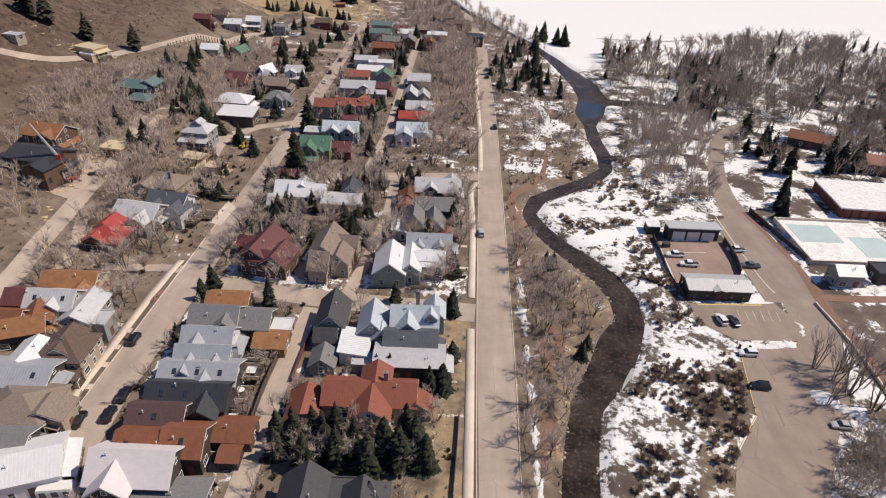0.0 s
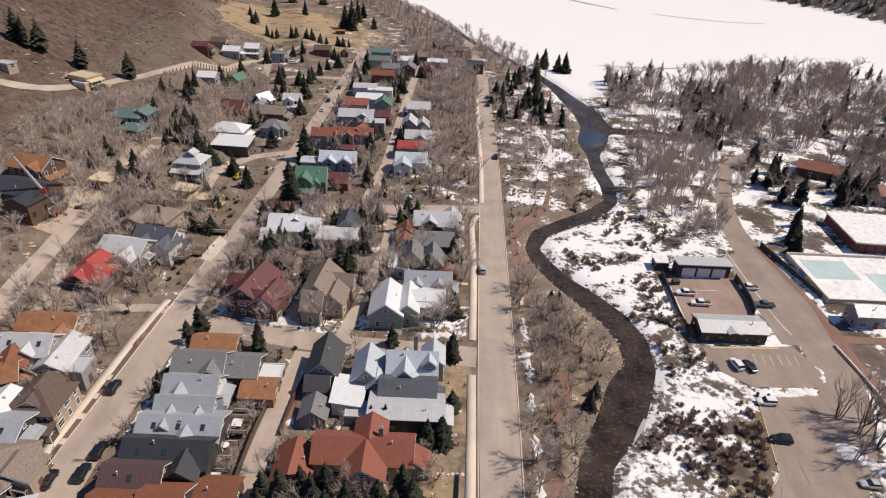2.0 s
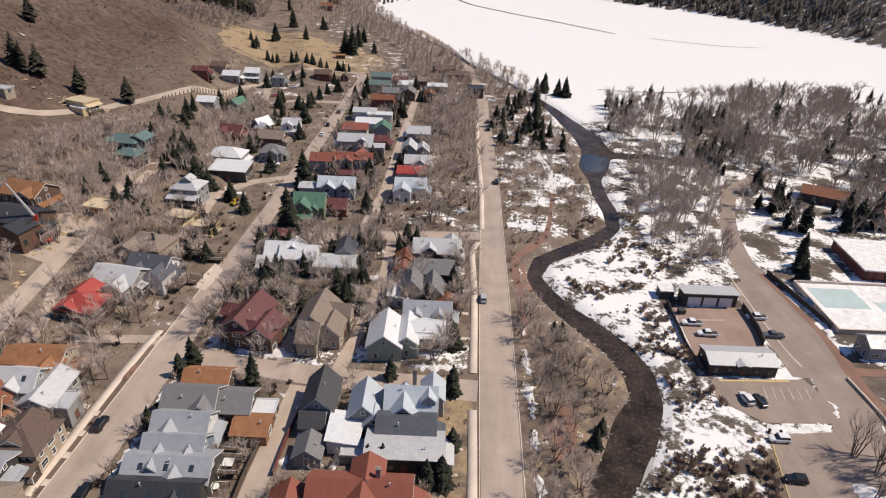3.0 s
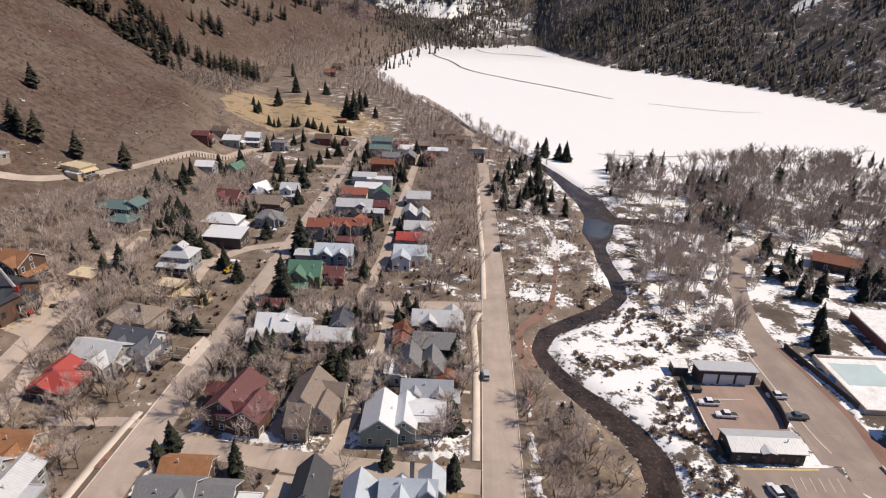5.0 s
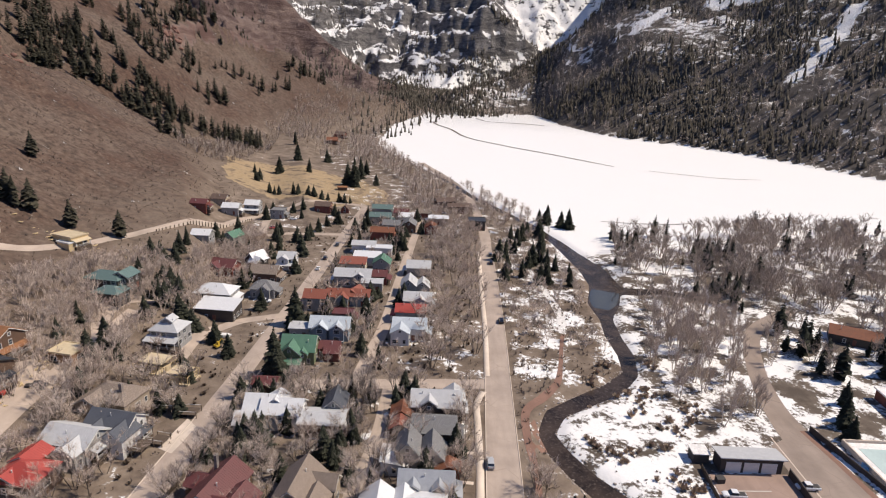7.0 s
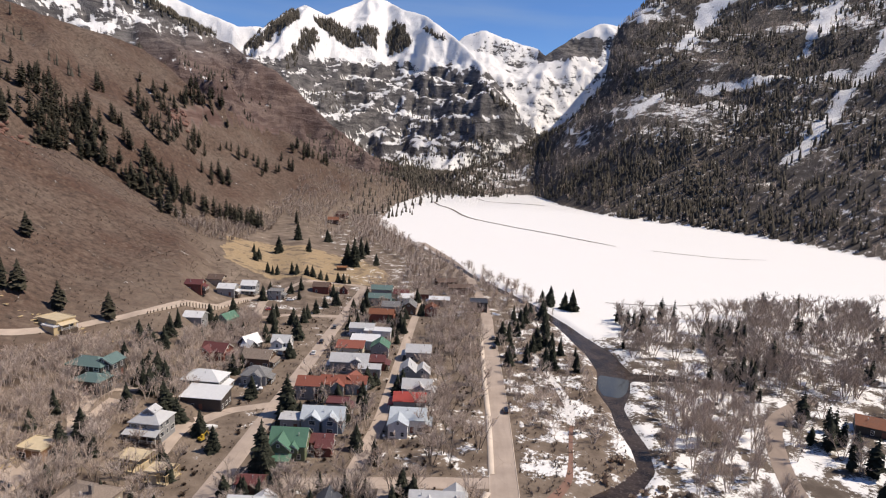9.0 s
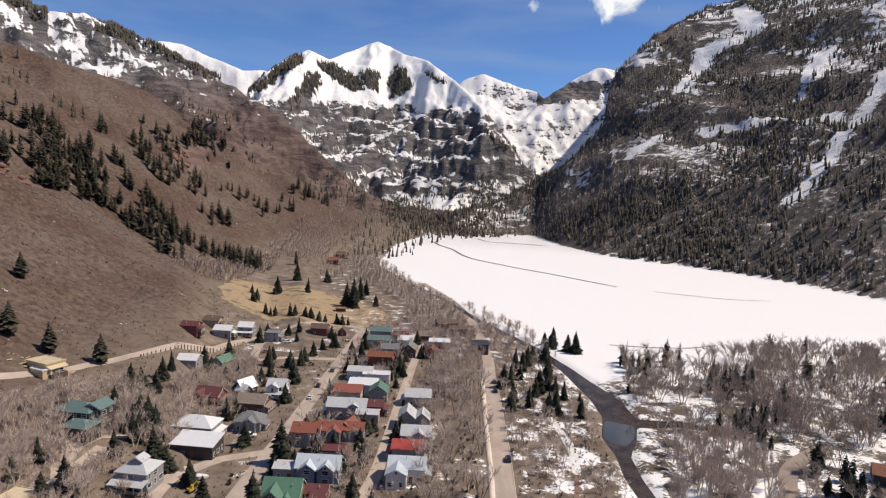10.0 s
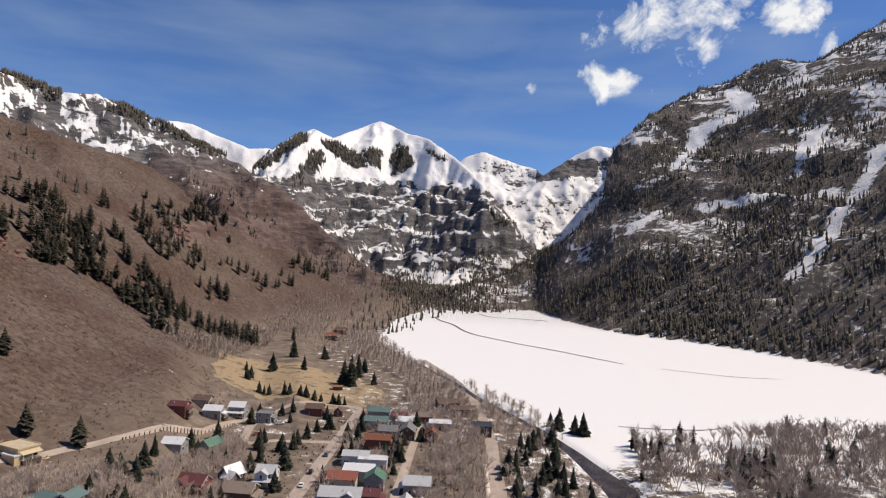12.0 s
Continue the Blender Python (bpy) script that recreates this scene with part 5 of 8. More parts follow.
# block between the lane and the main street
house(-21.5, 65.6, 13, 9.5, 4.4, 90, "charcoal", "dark", pitch=42, dark=True, wings=[(-3, -10, 14, 8.5, 4.8, 0), (2, -6, 8, 8, 5.2, 0, -2.0, "flat")])
house(-10.2, 68.6, 6, 6, 4.6, 90, "charcoal", "cream", pitch=52, kind="hip")
house(-13.2, 93.8, 19, 8, 4.4, 0, "red", "tan", pitch=34, wings=[(0.5, -2.5, 10, 8, 4.4, 90), (9.8, -1.5, 4, 6, 3.2, 90), (1, 3.2, 6, 6, 5.4, 90)], stack=(3.2, 1.5, 8.6))
house(-26.3, 90.5, 8.5, 7, 2.9, 90, "red", "brown", pitch=36, name="garage", detail=1)
house(-5.7, 105.6, 15.5, 7.5, 4.2, 0, "lightgrey", "dark", pitch=14, dark=True)
house(-5.8, 111.0, 12, 6.5, 4.8, 0, "navy", "dark", pitch=28, dark=True)
house(-5.2, 118.5, 11, 8, 4.6, 0, "lightblue", "grey", pitch=44, wings=[(-1.5, -2, 7.5, 6.5, 4.6, 90), (3.8, -1.5, 3, 3, 7, 90, 4), (4.6, 3, 6, 5, 5, 90)], stack=(0.5, 2.5, 11))
house(-15.3, 117.5, 9, 6.4, 4.2, 90, "lightblue", "grey", pitch=46, wings=[(-4, -2.5, 4, 4, 3.6, 0)])
house(-18.7, 110.5, 8.5, 6.4, 3.0, 90, "white", "white", pitch=8, kind="shed", name="garage", detail=1)
house(-25.4, 119.7, 10.5, 7, 4.2, 90, "charcoal", "grey", pitch=46, wings=[(-6.6, 0.6, 5, 4.5, 2.7, 90)])
house(-25.3, 105.2, 5.5, 5.5, 2.6, 90, "grey", "grey", pitch=38, name="garage", detail=1)
house(-16.5, 105.8, 4.2, 4.2, 2.4, 0, "lightgrey", "grey", kind="flat", name="carport", detail=0)
# block past the first cross street
house(-49.7, 147.8, 14, 9, 5.2, 78, "darkred", "brown", pitch=36, wings=[(-3.5, -6.5, 9, 7, 5.0, 0), (-5, -2.5, 8, 5.5, 5.2, 90), (2, 5.5, 5, 5, 4.4, 90)], stack=(4.0, 2.5, 10.5))
house(-31.7, 149.3, 13, 9, 5.0, 84, "tan", "tan", pitch=42, wings=[(-4, -4.5, 7, 6, 4.6, 0), (-7.5, 0, 5, 8, 4.2, 90), (3, -5, 6, 5, 5, 90)])
house(-49.9, 183.6, 9, 8, 5.0, 0, "white", "white", pitch=38, wings=[(-3, -5, 6, 6, 3.2, 0)])
house(-44.0, 182.2, 11, 8, 5.2, 0, "white", "white", pitch=34, wings=[(-2, 2, 6, 6, 6, 90)])
house(-32.5, 179.7, 12, 8, 4.2, 0, "lightgrey", "brown", pitch=18)
house(-30.4, 187.1, 8, 6, 4.6, 90, "navy", "grey", pitch=42)
house(-54.1, 199.6, 7, 5, 3.0, 0, "darkred", "brown", pitch=26, name="shed", detail=1)
house(-13.3, 143.3, 12, 8.5, 4.4, 90, "white", "green", pitch=38, wings=[(1, -5.5, 11, 5.5, 4.6, 0)], label="sage green clapboard house with two pale metal gables")
house(-3.2, 145.7, 9.5, 8.5, 4.6, 0, "white", "green", pitch=24, wings=[(-1, -1.5, 7, 3, 5.4, 0, 4.2, "shed")])
house(-3.0, 154.2, 12.5, 8, 4.4, 0, "bluegrey", "grey", pitch=38, wings=[(-3, -2.6, 3.4, 3, 5.4, 90, 3.4), (3, -2.6, 3.4, 3, 5.4, 90, 3.4)])
house(-8.2, 166.8, 8, 5.6, 5.4, 90, "grey", "cream", pitch=48, wings=[(0, -6, 8, 7, 3.6, 0)])
house(-2.0, 177.9, 11.5, 9, 4.6, 0, "grey", "brown", pitch=26)
house(-1.8, 190.7, 14, 8.5, 4.6, 0, "lightgrey", "dark", pitch=36, wings=[(-2, -3, 4, 4.5, 5.4, 90, 3.4), (5, 2, 6, 6, 5, 90)])
house(-11.3, 185.9, 6, 6, 3, 90, "rust", "brown", pitch=32, name="shed", detail=1)
house(-11.5, 179.7, 5, 5, 2.8, 90, "red", "brown", pitch=32, name="shed", detail=0)
house(2.1, 162.4, 4.2, 6, 2.8, 90, "rust", "redwood", pitch=24, name="shed", detail=0)
house(-11.3, 164.9, 7, 6.5, 2.8, 90, "white", "white", pitch=10, kind="shed", name="garage", detail=0)
# uphill side of the side street
house(-81.5, 86.1, 13, 11, 4.8, 0, "tan", "tan", pitch=26, kind="hip", wings=[(5.5, -1, 5, 8, 4.6, 90)])
house(-86.8, 94.2, 15, 8.5, 4.8, 0, "bluegrey", "dark", pitch=24, wings=[(6, -2, 6, 6, 3.4, 90)], lights=2)
house(-87.7, 99.9, 8, 7, 4.6, 90, "white", "grey", pitch=28)
house(-81.5, 102.8, 10.5, 9.5, 5.2, 0, "brown", "tan", pitch=32, kind="hip", wings=[(0, -1.5, 4, 4.5, 6.2, 90, 4.4), (-6, 0, 5, 8, 3.6, 90), (0, 2, 5, 6, 6.4, 90, 4)], front=(0, -6.2, 11, 2.8, 2.9, 0, "brown"))
house(-91.7, 117.8, 11, 8, 5.2, 0, "lightgrey", "grey", pitch=36, lights=2, wings=[(1, -2.6, 4, 4, 5.6, 90, 3.8)])
house(-84.0, 116.0, 11, 7, 5.4, 90, "lightgrey", "grey", pitch=30, wings=[(-3, -4.5, 5, 5, 5.0, 0, -2.0, "flat")])
house(-91.7, 126.1, 13, 8, 5.0, 0, "orange", "cream", pitch=30, wings=[(4, -3.5, 5, 5, 5, 90)])
house(-98.6, 118.0, 8, 7, 4.2, 0, "darkred", "redwood", pitch=32)
house(-94.5, 108.3, 10, 7, 4.2, 20, "orange", "dark", pitch=34, wings=[(3, 3, 6, 6, 4.6, 90, -2.0, "gable", "rust")])
house(-98.6, 110.0, 8, 7, 4.0, 0, "rust", "redwood", pitch=34)
house(-73.8, 73.1, 13, 10, 4.4, 20, "white", "white", pitch=24, label="house wrapped in white tarpaulin and snow")
house(-80.0, 77.4, 10, 8, 4.6, 0, "grey", "dark", pitch=24)
house(-93.8, 148.9, 10.5, 9, 3.8, -8, "brightred", "brown", pitch=28, kind="hip", wings=[(-2.5, 5, 6, 6, 4.2, 90), (-1.5, -2, 5, 5, 4.2, 90)])
house(-85.0, 171.2, 12, 8, 5.4, -10, "navy", "white", pitch=34, wings=[(4.5, -4, 7, 6, 5.0, 90), (-2, -4, 6, 5, 5, 90)], label="white house with slate roof, white balconies and stairs")
house(-91.0, 163.6, 13, 9, 4.2, -10, "lightgrey", "grey", pitch=30, wings=[(3, -4, 7, 6, 4, 90)])
house(-91.8, 184.0, 14, 10, 4.0, -12, "tan", "tan", pitch=28, kind="hip", wings=[(-3, -4.5, 6, 7, 4, 90)], stack=(3.5, -1.5, 8.2))
house(-94.5, 225.4, 10, 9, 5.6, -6, "lightgrey", "grey", pitch=32, kind="hip", wings=[(0, 0, 4, 4, 8, 90, 6)], front=(0, -6, 11, 3, 3.0, 0, "lightgrey"))
house(-88.0, 252.5, 15, 9, 4.6, -4, "white", "dark", pitch=8, kind="shed")
house(-94.1, 267.2, 15, 10, 5.2, -4, "white", "grey", pitch=28, kind="hip")
house(-82.1, 295.1, 12, 9, 4.4, -4, "tan", "brown", pitch=30)
house(-77.3, 276.5, 10, 8, 4.2, 0, "grey", "grey", pitch=34, kind="hip", wings=[(1, -3, 5, 5, 4.2, 90)])
house(-127.3, 179.3, 17, 11, 5.5, -14, "black", "brown", pitch=22, dark=True, wings=[(6, -5, 9, 8, 5.0, 90), (-7, -3, 8, 7, 4, 0)])
house(-132.2, 194.5, 13, 10, 5.8, -14, "orange", "brown", pitch=30, wings=[(3, -3, 6, 6, 6, 90)])
house(-114.6, 200.6, 8, 7, 3.4, -10, "ply", "cedar", kind="flat", name="garage", detail=1)
house(-128.7, 250.4, 14, 8, 5.2, -8, "teal", "dark", pitch=28, kind="hip", wings=[(6, 2, 7, 7, 5.8, 90)])
house(-123.1, 241.9, 10, 7, 4.0, -8, "teal", "dark", pitch=26, kind="hip")
house(-114.8, 347.2, 9, 7, 4.8, 70, "green", "green", pitch=36)
house(-90.7, 309.4, 8, 7, 5.2, 60, "white", "dark", pitch=44, wings=[(-3, -3, 5, 5, 5, 90)])
house(-102.8, 301.4, 11, 8, 4.4, -10, "darkred", "redwood", pitch=34, wings=[(-3, -3, 6, 6, 4.4, 90)])
house(-77.1, 313.8, 8, 8, 5.4, 0, "lightgrey", "white", pitch=30, wings=[(-1, -3, 5, 5, 5.4, 90)], front=(0, -5.5, 8, 2.6, 2.9, 0, "lightgrey"))
house(-124.5, 330.7, 9, 8, 4.0, 0, "white", "grey", pitch=26)
# far rows past the second cross street
house(-48.6, 220.7, 11, 9, 5.0, 0, "green", "olive", pitch=40, wings=[(-2, -3, 8, 7, 5, 90), (2, -3, 6, 3.4, 4.6, 90, 3.2)], front=(-2, -8.4, 8, 2.8, 2.9, 0, "green"))
house(-41.9, 239.2, 14, 8, 5.0, 0, "lightblue", "blue", pitch=36, wings=[(-3, -3, 5, 5, 5.2, 90), (3, -3, 5, 5, 5.2, 90)])
house(-52.8, 238.8, 7, 6, 4.0, 0, "lightgrey", "grey", pitch=14)
house(-40.0, 224.9, 8, 6, 3.6, 0, "darkred", "redwood", pitch=26, wings=[(2, -3, 5, 5, 3.2, 0)])
house(-39.7, 252.8, 7.5, 6, 4.2, 0, "darkred", "grey", kind="flat")
house(-52.3, 265.6, 10, 8, 5.6, 0, "red", "grey", pitch=30, detail=1)
house(-44.5, 269.4, 9, 7, 5.0, 0, "red", "grey", pitch=32, wings=[(2, -3, 5, 5, 5, 90)], detail=1)
house(-37.4, 271.7, 11, 7, 4.4, 0, "red", "blue", pitch=30, wings=[(-1, 2, 7, 5, 5, 70)], detail=1)
house(-42.3, 294.5, 16, 9, 5.0, 0, "lightgrey", "grey", pitch=28, wings=[(3, -3, 4, 4, 5.4, 90, 3.6)], detail=1)
house(-33.0, 288.8, 9, 6, 4.0, 0, "lightgrey", "grey", pitch=18, detail=1)
house(-45.2, 311.8, 12, 7, 4.8, 0, "red", "cream", pitch=10, kind="shed", detail=1)
house(-40.1, 323.6, 13, 7, 4.4, 0, "white", "white", pitch=8, kind="shed", detail=1)
house(-31.8, 315.1, 8, 8, 4.6, 90, "green", "grey", pitch=34, detail=1)
house(-31.6, 297.6, 8, 7, 4.2, 0, "darkred", "redwood", pitch=28, detail=1)
house(-44.4, 343.5, 12, 8, 4.6, 0, "lightgrey", "white", pitch=20, detail=1)
house(-35.8, 338.4, 13, 7, 4.6, 0, "white", "white", kind="flat", detail=1)
house(-37.6, 369.4, 13, 8, 4.8, 0, "rust", "redwood", pitch=26, detail=1)
house(-42.8, 403.8, 13, 8, 4.8, 0, "teal", "grey", pitch=26, detail=1)
house(-44.0, 425.1, 13, 8, 4.8, 0, "teal", "grey", pitch=26, detail=1)
house(-34.3, 387.3, 10, 8, 4.4, 0, "grey", "grey", pitch=28, detail=1)
house(-24.0, 389.0, 11, 8, 4.4, 90, "grey", "brown", pitch=34, detail=1)
house(-31.1, 417.3, 9, 7, 4.4, 0, "darkred", "tan", pitch=28, detail=1)
house(-27.5, 408.3, 9, 6, 4.0, 0, "white", "white", pitch=12, kind="shed", detail=1)
house(-83.0, 426.1, 10, 8, 4.4, 0, "brown", "redwood", pitch=28, detail=1)
house(-68.7, 427.0, 5, 5, 2.6, 90, "brown", "redwood", pitch=44, name="shed", detail=0)
house(-125.1, 413.9, 9, 8, 5.8, 0, "white", "grey", pitch=30, detail=1, front=(0, -5, 9, 2.4, 2.9, 0, "white"))
house(-106.8, 406.4, 8, 8, 5.2, 0, "grey", "grey", kind="flat", detail=1)
house(-133.5, 398.8, 10, 8, 4.6, 0, "white", "grey", pitch=28, detail=1)
house(-143.2, 375.8, 9, 7, 4.2, 0, "darkred", "redwood", pitch=28, detail=1)
house(-144.6, 410.1, 9, 7, 4.6, 0, "brown", "tan", pitch=32, detail=1)
house(-13.8, 257.4, 11.5, 8, 4.6, 0, "brightred", "grey", pitch=26)
house(-13.2, 242.2, 12, 9, 5.0, 0, "lightblue", "white", pitch=28, wings=[(-3, -5, 7, 6.5, 4.8, 90)])
house(-11.9, 269.9, 11, 8, 4.4, 0, "lightgrey", "blue", pitch=32, wings=[(1, -2.6, 5, 4, 5, 90, 3.4)], detail=1)
house(-16.7, 286.3, 9, 6.5, 4.8, 90, "lightgrey", "grey", pitch=40, wings=[(0, -6, 7, 6, 4, 0)], detail=1)
house(-13.8, 311.8, 11, 8, 4.4, 0, "lightgrey", "grey", pitch=32, detail=1)
house(-7.0, 407.5, 12, 8, 4.4, 0, "white", "tan", pitch=16, detail=1)
house(-10.9, 385.7, 8, 7, 4.2, 90, "rust", "redwood", pitch=32, detail=1)
house(-16.5, 420.2, 9, 7, 4.2, 0, "tan", "redwood", pitch=28, detail=1)
house(5.8, 439.7, 16, 8, 4.8, 10, "brown", "brown", pitch=20, detail=1)
house(16.6, 400.5, 10, 10, 5.6, 0, "black", "dark", kind="flat", detail=1)
house(-3.7, 454.8, 14, 8, 4.8, 20, "brown", "brown", pitch=24, detail=1)
house(-137.4, 740.6, 12, 10, 4.5, 10, "rust", "brown", pitch=30, detail=1)
house(-137.4, 793.3, 12, 10, 4.5, -10, "brown", "redwood", pitch=30, detail=1)
# beyond the river
house(76.9, 141.1, 17, 7.5, 3.4, 0, "lightgrey", "dark", pitch=16, dark=True, wings=[(-0.5, -3.2, 3, 3, 3.6, 90, 2.4)], label="long dark timber barn with galvanised roof")
house(158.7, 255.1, 17, 10, 3.4, -28, "rust", "dark", pitch=24, name="pavilion")
house(117.0, 148.8, 7.5, 6, 4.4, 0, "lightgrey", "grey", pitch=30)
house(174.6, 229.7, 14, 10, 4.4, -10, "red", "brown", pitch=24, detail=1)
house(129.4, 151.2, 6, 6, 3.8, 0, "black", "dark", kind="flat", detail=1)

# ---- vehicles ----
PAINT = {n: plain(n + "_car_paint", c, 0.3, 0.08, 0.8, 5.0, 0.0, 0.6) for n, c in
         {"black": (0.012, 0.012, 0.014), "white": (0.74, 0.74, 0.74), "grey": (0.11, 0.115, 0.125), "silver": (0.42, 0.43, 0.44), "red": (0.30, 0.03, 0.025), "green": (0.02, 0.045, 0.035)}.items()}
TYRE = plain("tyre_rubber", (0.02, 0.02, 0.02), 0.9)
RIM = plain("wheel_rim", (0.35, 0.35, 0.36), 0.35, 0.1, metal=0.8)
LAMP_CLEAR = plain("headlight_glass", (0.7, 0.7, 0.68), 0.2, 0.05)
LAMP_RED = plain("tail_light_glass", (0.35, 0.02, 0.02), 0.25, 0.05)


def loft(sections):
    """Rings of equal count joined along x, capped at both ends."""
    s = Shape()
    n = len(sections[0])
    for ring in sections:
        s.v += ring
    for i in range(len(sections) - 1):
        for j in range(n):
            k = (j + 1) % n
            s.f.append((i * n + j, (i + 1) * n + j, (i + 1) * n + k, i * n + k))
    e = (len(sections) - 1) * n
    s.f += [tuple(range(n)), tuple(range(e + n - 1, e - 1, -1))]
    return s


def car_ring(x, half, lo, hi, tuck=0.88):
    return [(x, -half * 0.95, lo), (x, -half, lo + (hi - lo) * 0.35), (x, -half, lo + (hi - lo) * 0.75), (x, -half * tuck, hi), (x, half * tuck, hi), (x, half, lo + (hi - lo) * 0.75), (x, half, lo + (hi - lo) * 0.35), (x, half * 0.95, lo)]


CAR_PLAN = {  # body stations, glass stations, roof span, wheel stations
    "suv": ([(-2.3, 0.80, 0.45, 0.95), (-2.2, 0.92, 0.32, 1.08), (-1.0, 0.95, 0.28, 1.10), (0.8, 0.95, 0.28, 1.08), (1.9, 0.92, 0.30, 0.98), (2.3, 0.78, 0.42, 0.80)],
            [(-2.1, 0.84, 1.06), (-1.75, 0.74, 1.66), (0.35, 0.74, 1.70), (1.15, 0.82, 1.06)], (-1.78, 0.38, 1.70), (-1.4, 1.4)),
    "sedan": ([(-2.3, 0.78, 0.45, 0.88), (-2.1, 0.88, 0.30, 0.98), (-0.8, 0.90, 0.26, 0.98), (0.8, 0.90, 0.26, 0.95), (1.9, 0.88, 0.28, 0.86), (2.3, 0.74, 0.40, 0.70)],
              [(-1.75, 0.78, 0.95), (-0.95, 0.66, 1.42), (0.25, 0.66, 1.44), (1.05, 0.78, 0.94)], (-0.98, 0.28, 1.44), (-1.4, 1.4)),
    "pickup": ([(-2.85, 0.90, 0.55, 1.02), (-2.8, 0.96, 0.45, 1.10), (-0.6, 0.98, 0.40, 1.12), (0.9, 0.98, 0.38, 1.12), (2.3, 0.96, 0.40, 1.08), (2.8, 0.84, 0.50, 0.92)],
               [(-0.75, 0.86, 1.10), (-0.6, 0.76, 1.74), (0.75, 0.76, 1.78), (1.45, 0.86, 1.10)], (-0.63, 0.78, 1.78), (-1.75, 1.75)),
}
WHEEL = {"tyre": Shape().stick((0, -0.12, 0), (0, 0.12, 0), 0.35, 0.35, 14), "rim": Shape().stick((0, 0.0, 0), (0, 0.13, 0), 0.2, 0.19, 10)}
WHEEL["tyre"].f.append(tuple(range(13, -1, -1)))
TYRE_ME, RIM_ME = WHEEL["tyre"].mesh("tyre", TYRE), WHEEL["rim"].mesh("rim", RIM)
CAR_MESH = {}


def car(x, y, rot, paint, kind="suv", label="", z=None):
    body, glass, roof, axles = CAR_PLAN[kind]
    if (kind, paint) not in CAR_MESH:
        shell = loft([car_ring(u, h, lo, hi) for u, h, lo, hi in body])
        a = glass
        house_ = Shape()
        low = [(a[0][0], a[0][1], a[0][2]), (a[3][0], a[3][1], a[3][2])]
        top = [(a[1][0], a[1][1], a[1][2]), (a[2][0], a[2][1], a[2][2])]
        p = [(low[0][0], -low[0][1], low[0][2]), (low[1][0], -low[1][1], low[1][2]), (low[1][0], low[1][1], low[1][2]), (low[0][0], low[0][1], low[0][2]),
             (top[0][0], -top[0][1], top[0][2]), (top[1][0], -top[1][1], top[1][2]), (top[1][0], top[1][1], top[1][2]), (top[0][0], top[0][1], top[0][2])]
        house_.add(p, [(0, 1, 5, 4), (1, 2, 6, 5), (2, 3, 7, 6), (3, 0, 4, 7), (4, 5, 6, 7), (3, 2, 1, 0)])
        r = Shape().box(roof[0] - 0.05, roof[1] + 0.05, -top[0][1] - 0.03, top[0][1] + 0.03, roof[2] - 0.03, roof[2] + 0.05)
        meshes = [shell.mesh("body", PAINT[paint]), house_.mesh("window", GLASS), r.mesh("roof", PAINT[paint])]
        if kind == "pickup":
            meshes.append(Shape().box(-2.7, -0.85, -0.78, 0.78, 1.06, 1.13).mesh("bed", DARK_TRIM))
        CAR_MESH[(kind, paint)] = meshes
    words = {"suv": "sport utility vehicle", "sedan": "sedan", "pickup": "pickup truck"}[kind]
    top_ = thing("pickup_truck" if kind == "pickup" else "car", pose(x, y, (ground_at(x, y) + 0.08) if z is None else z, 0, 0, rot), label or "parked %s %s with dark windows" % (paint, words), "pickup" if kind == "pickup" else "car", "parked vehicles")
    for me in CAR_MESH[(kind, paint)]:
        part(me.name.split(".")[0], me, None, top_)
    half = body[2][1] - 0.1
    for u in axles:
        for g in (1, -1):
            w = part("wheel", TYRE_ME, None, top_, m=pose(u, g * half, 0.35, 0, 0, 0 if g > 0 else 180))
            part("rim", RIM_ME, None, w)
    end, back, zz = body[-1][0], body[0][0], 0.68 if kind == "sedan" else 0.8
    for g in (1, -1):
        part("headlight", Shape().box(end - 0.12, end + 0.02, g * 0.6 - 0.14, g * 0.6 + 0.14, zz - 0.08, zz + 0.06), LAMP_CLEAR, top_)
        part("tail_light", Shape().box(back - 0.02, back + 0.1, g * 0.66 - 0.1, g * 0.66 + 0.1, zz, zz + 0.22), LAMP_RED, top_)
    return top_


car(-71.6, 86.5, 91, "black", "sedan")
car(-66.4, 88.3, 92, "black", "suv")
car(-65.8, 93.8, 90, "black", "suv")
car(-71.4, 111.5, 89, "black", "suv")
car(-72.4, 76.4, 88, "green", "suv", "dark green sport utility vehicle with black windows")
car(-75.0, 71.6, 80, "white", "suv")
car(76.3, 115.4, 178, "white", "suv")
car(74.5, 104.2, 175, "black", "suv")
car(87.6, 93.2, 176, "silver", "sedan")
car(74.3, 128.2, 100, "white", "suv")
car(77.4, 127.8, 100, "black", "sedan")
car(71.6, 159.2, 178, "white", "pickup")
car(74.2, 154.2, 178, "white", "pickup")
car(91.6, 163.4, 178, "white", "pickup")
car(92.6, 154.8, 178, "grey", "pickup")
car(12.9, 167.5, 92, "silver", "suv")
car(21.9, 258.5, 92, "black", "suv")
car(21.8, 332, 92, "black", "suv")
car(22.2, 346, 92, "grey", "suv")
car(-62.2, 312, 94, "white", "sedan")
car(-62.0, 328, 94, "black", "suv")
car(-60.2, 352, 94, "grey", "suv")
car(-103, 380, 40, "red", "sedan", "small dark red parked car on the gravel road")
car(-97, 402, 20, "white", "suv")
car(-113, 183, 15, "black", "pickup")
car(-1.2, 168.5, 2, "silver", "sedan")
car(5, 66, 90, "grey", "suv")
car(-75, 268, 10, "white", "pickup")

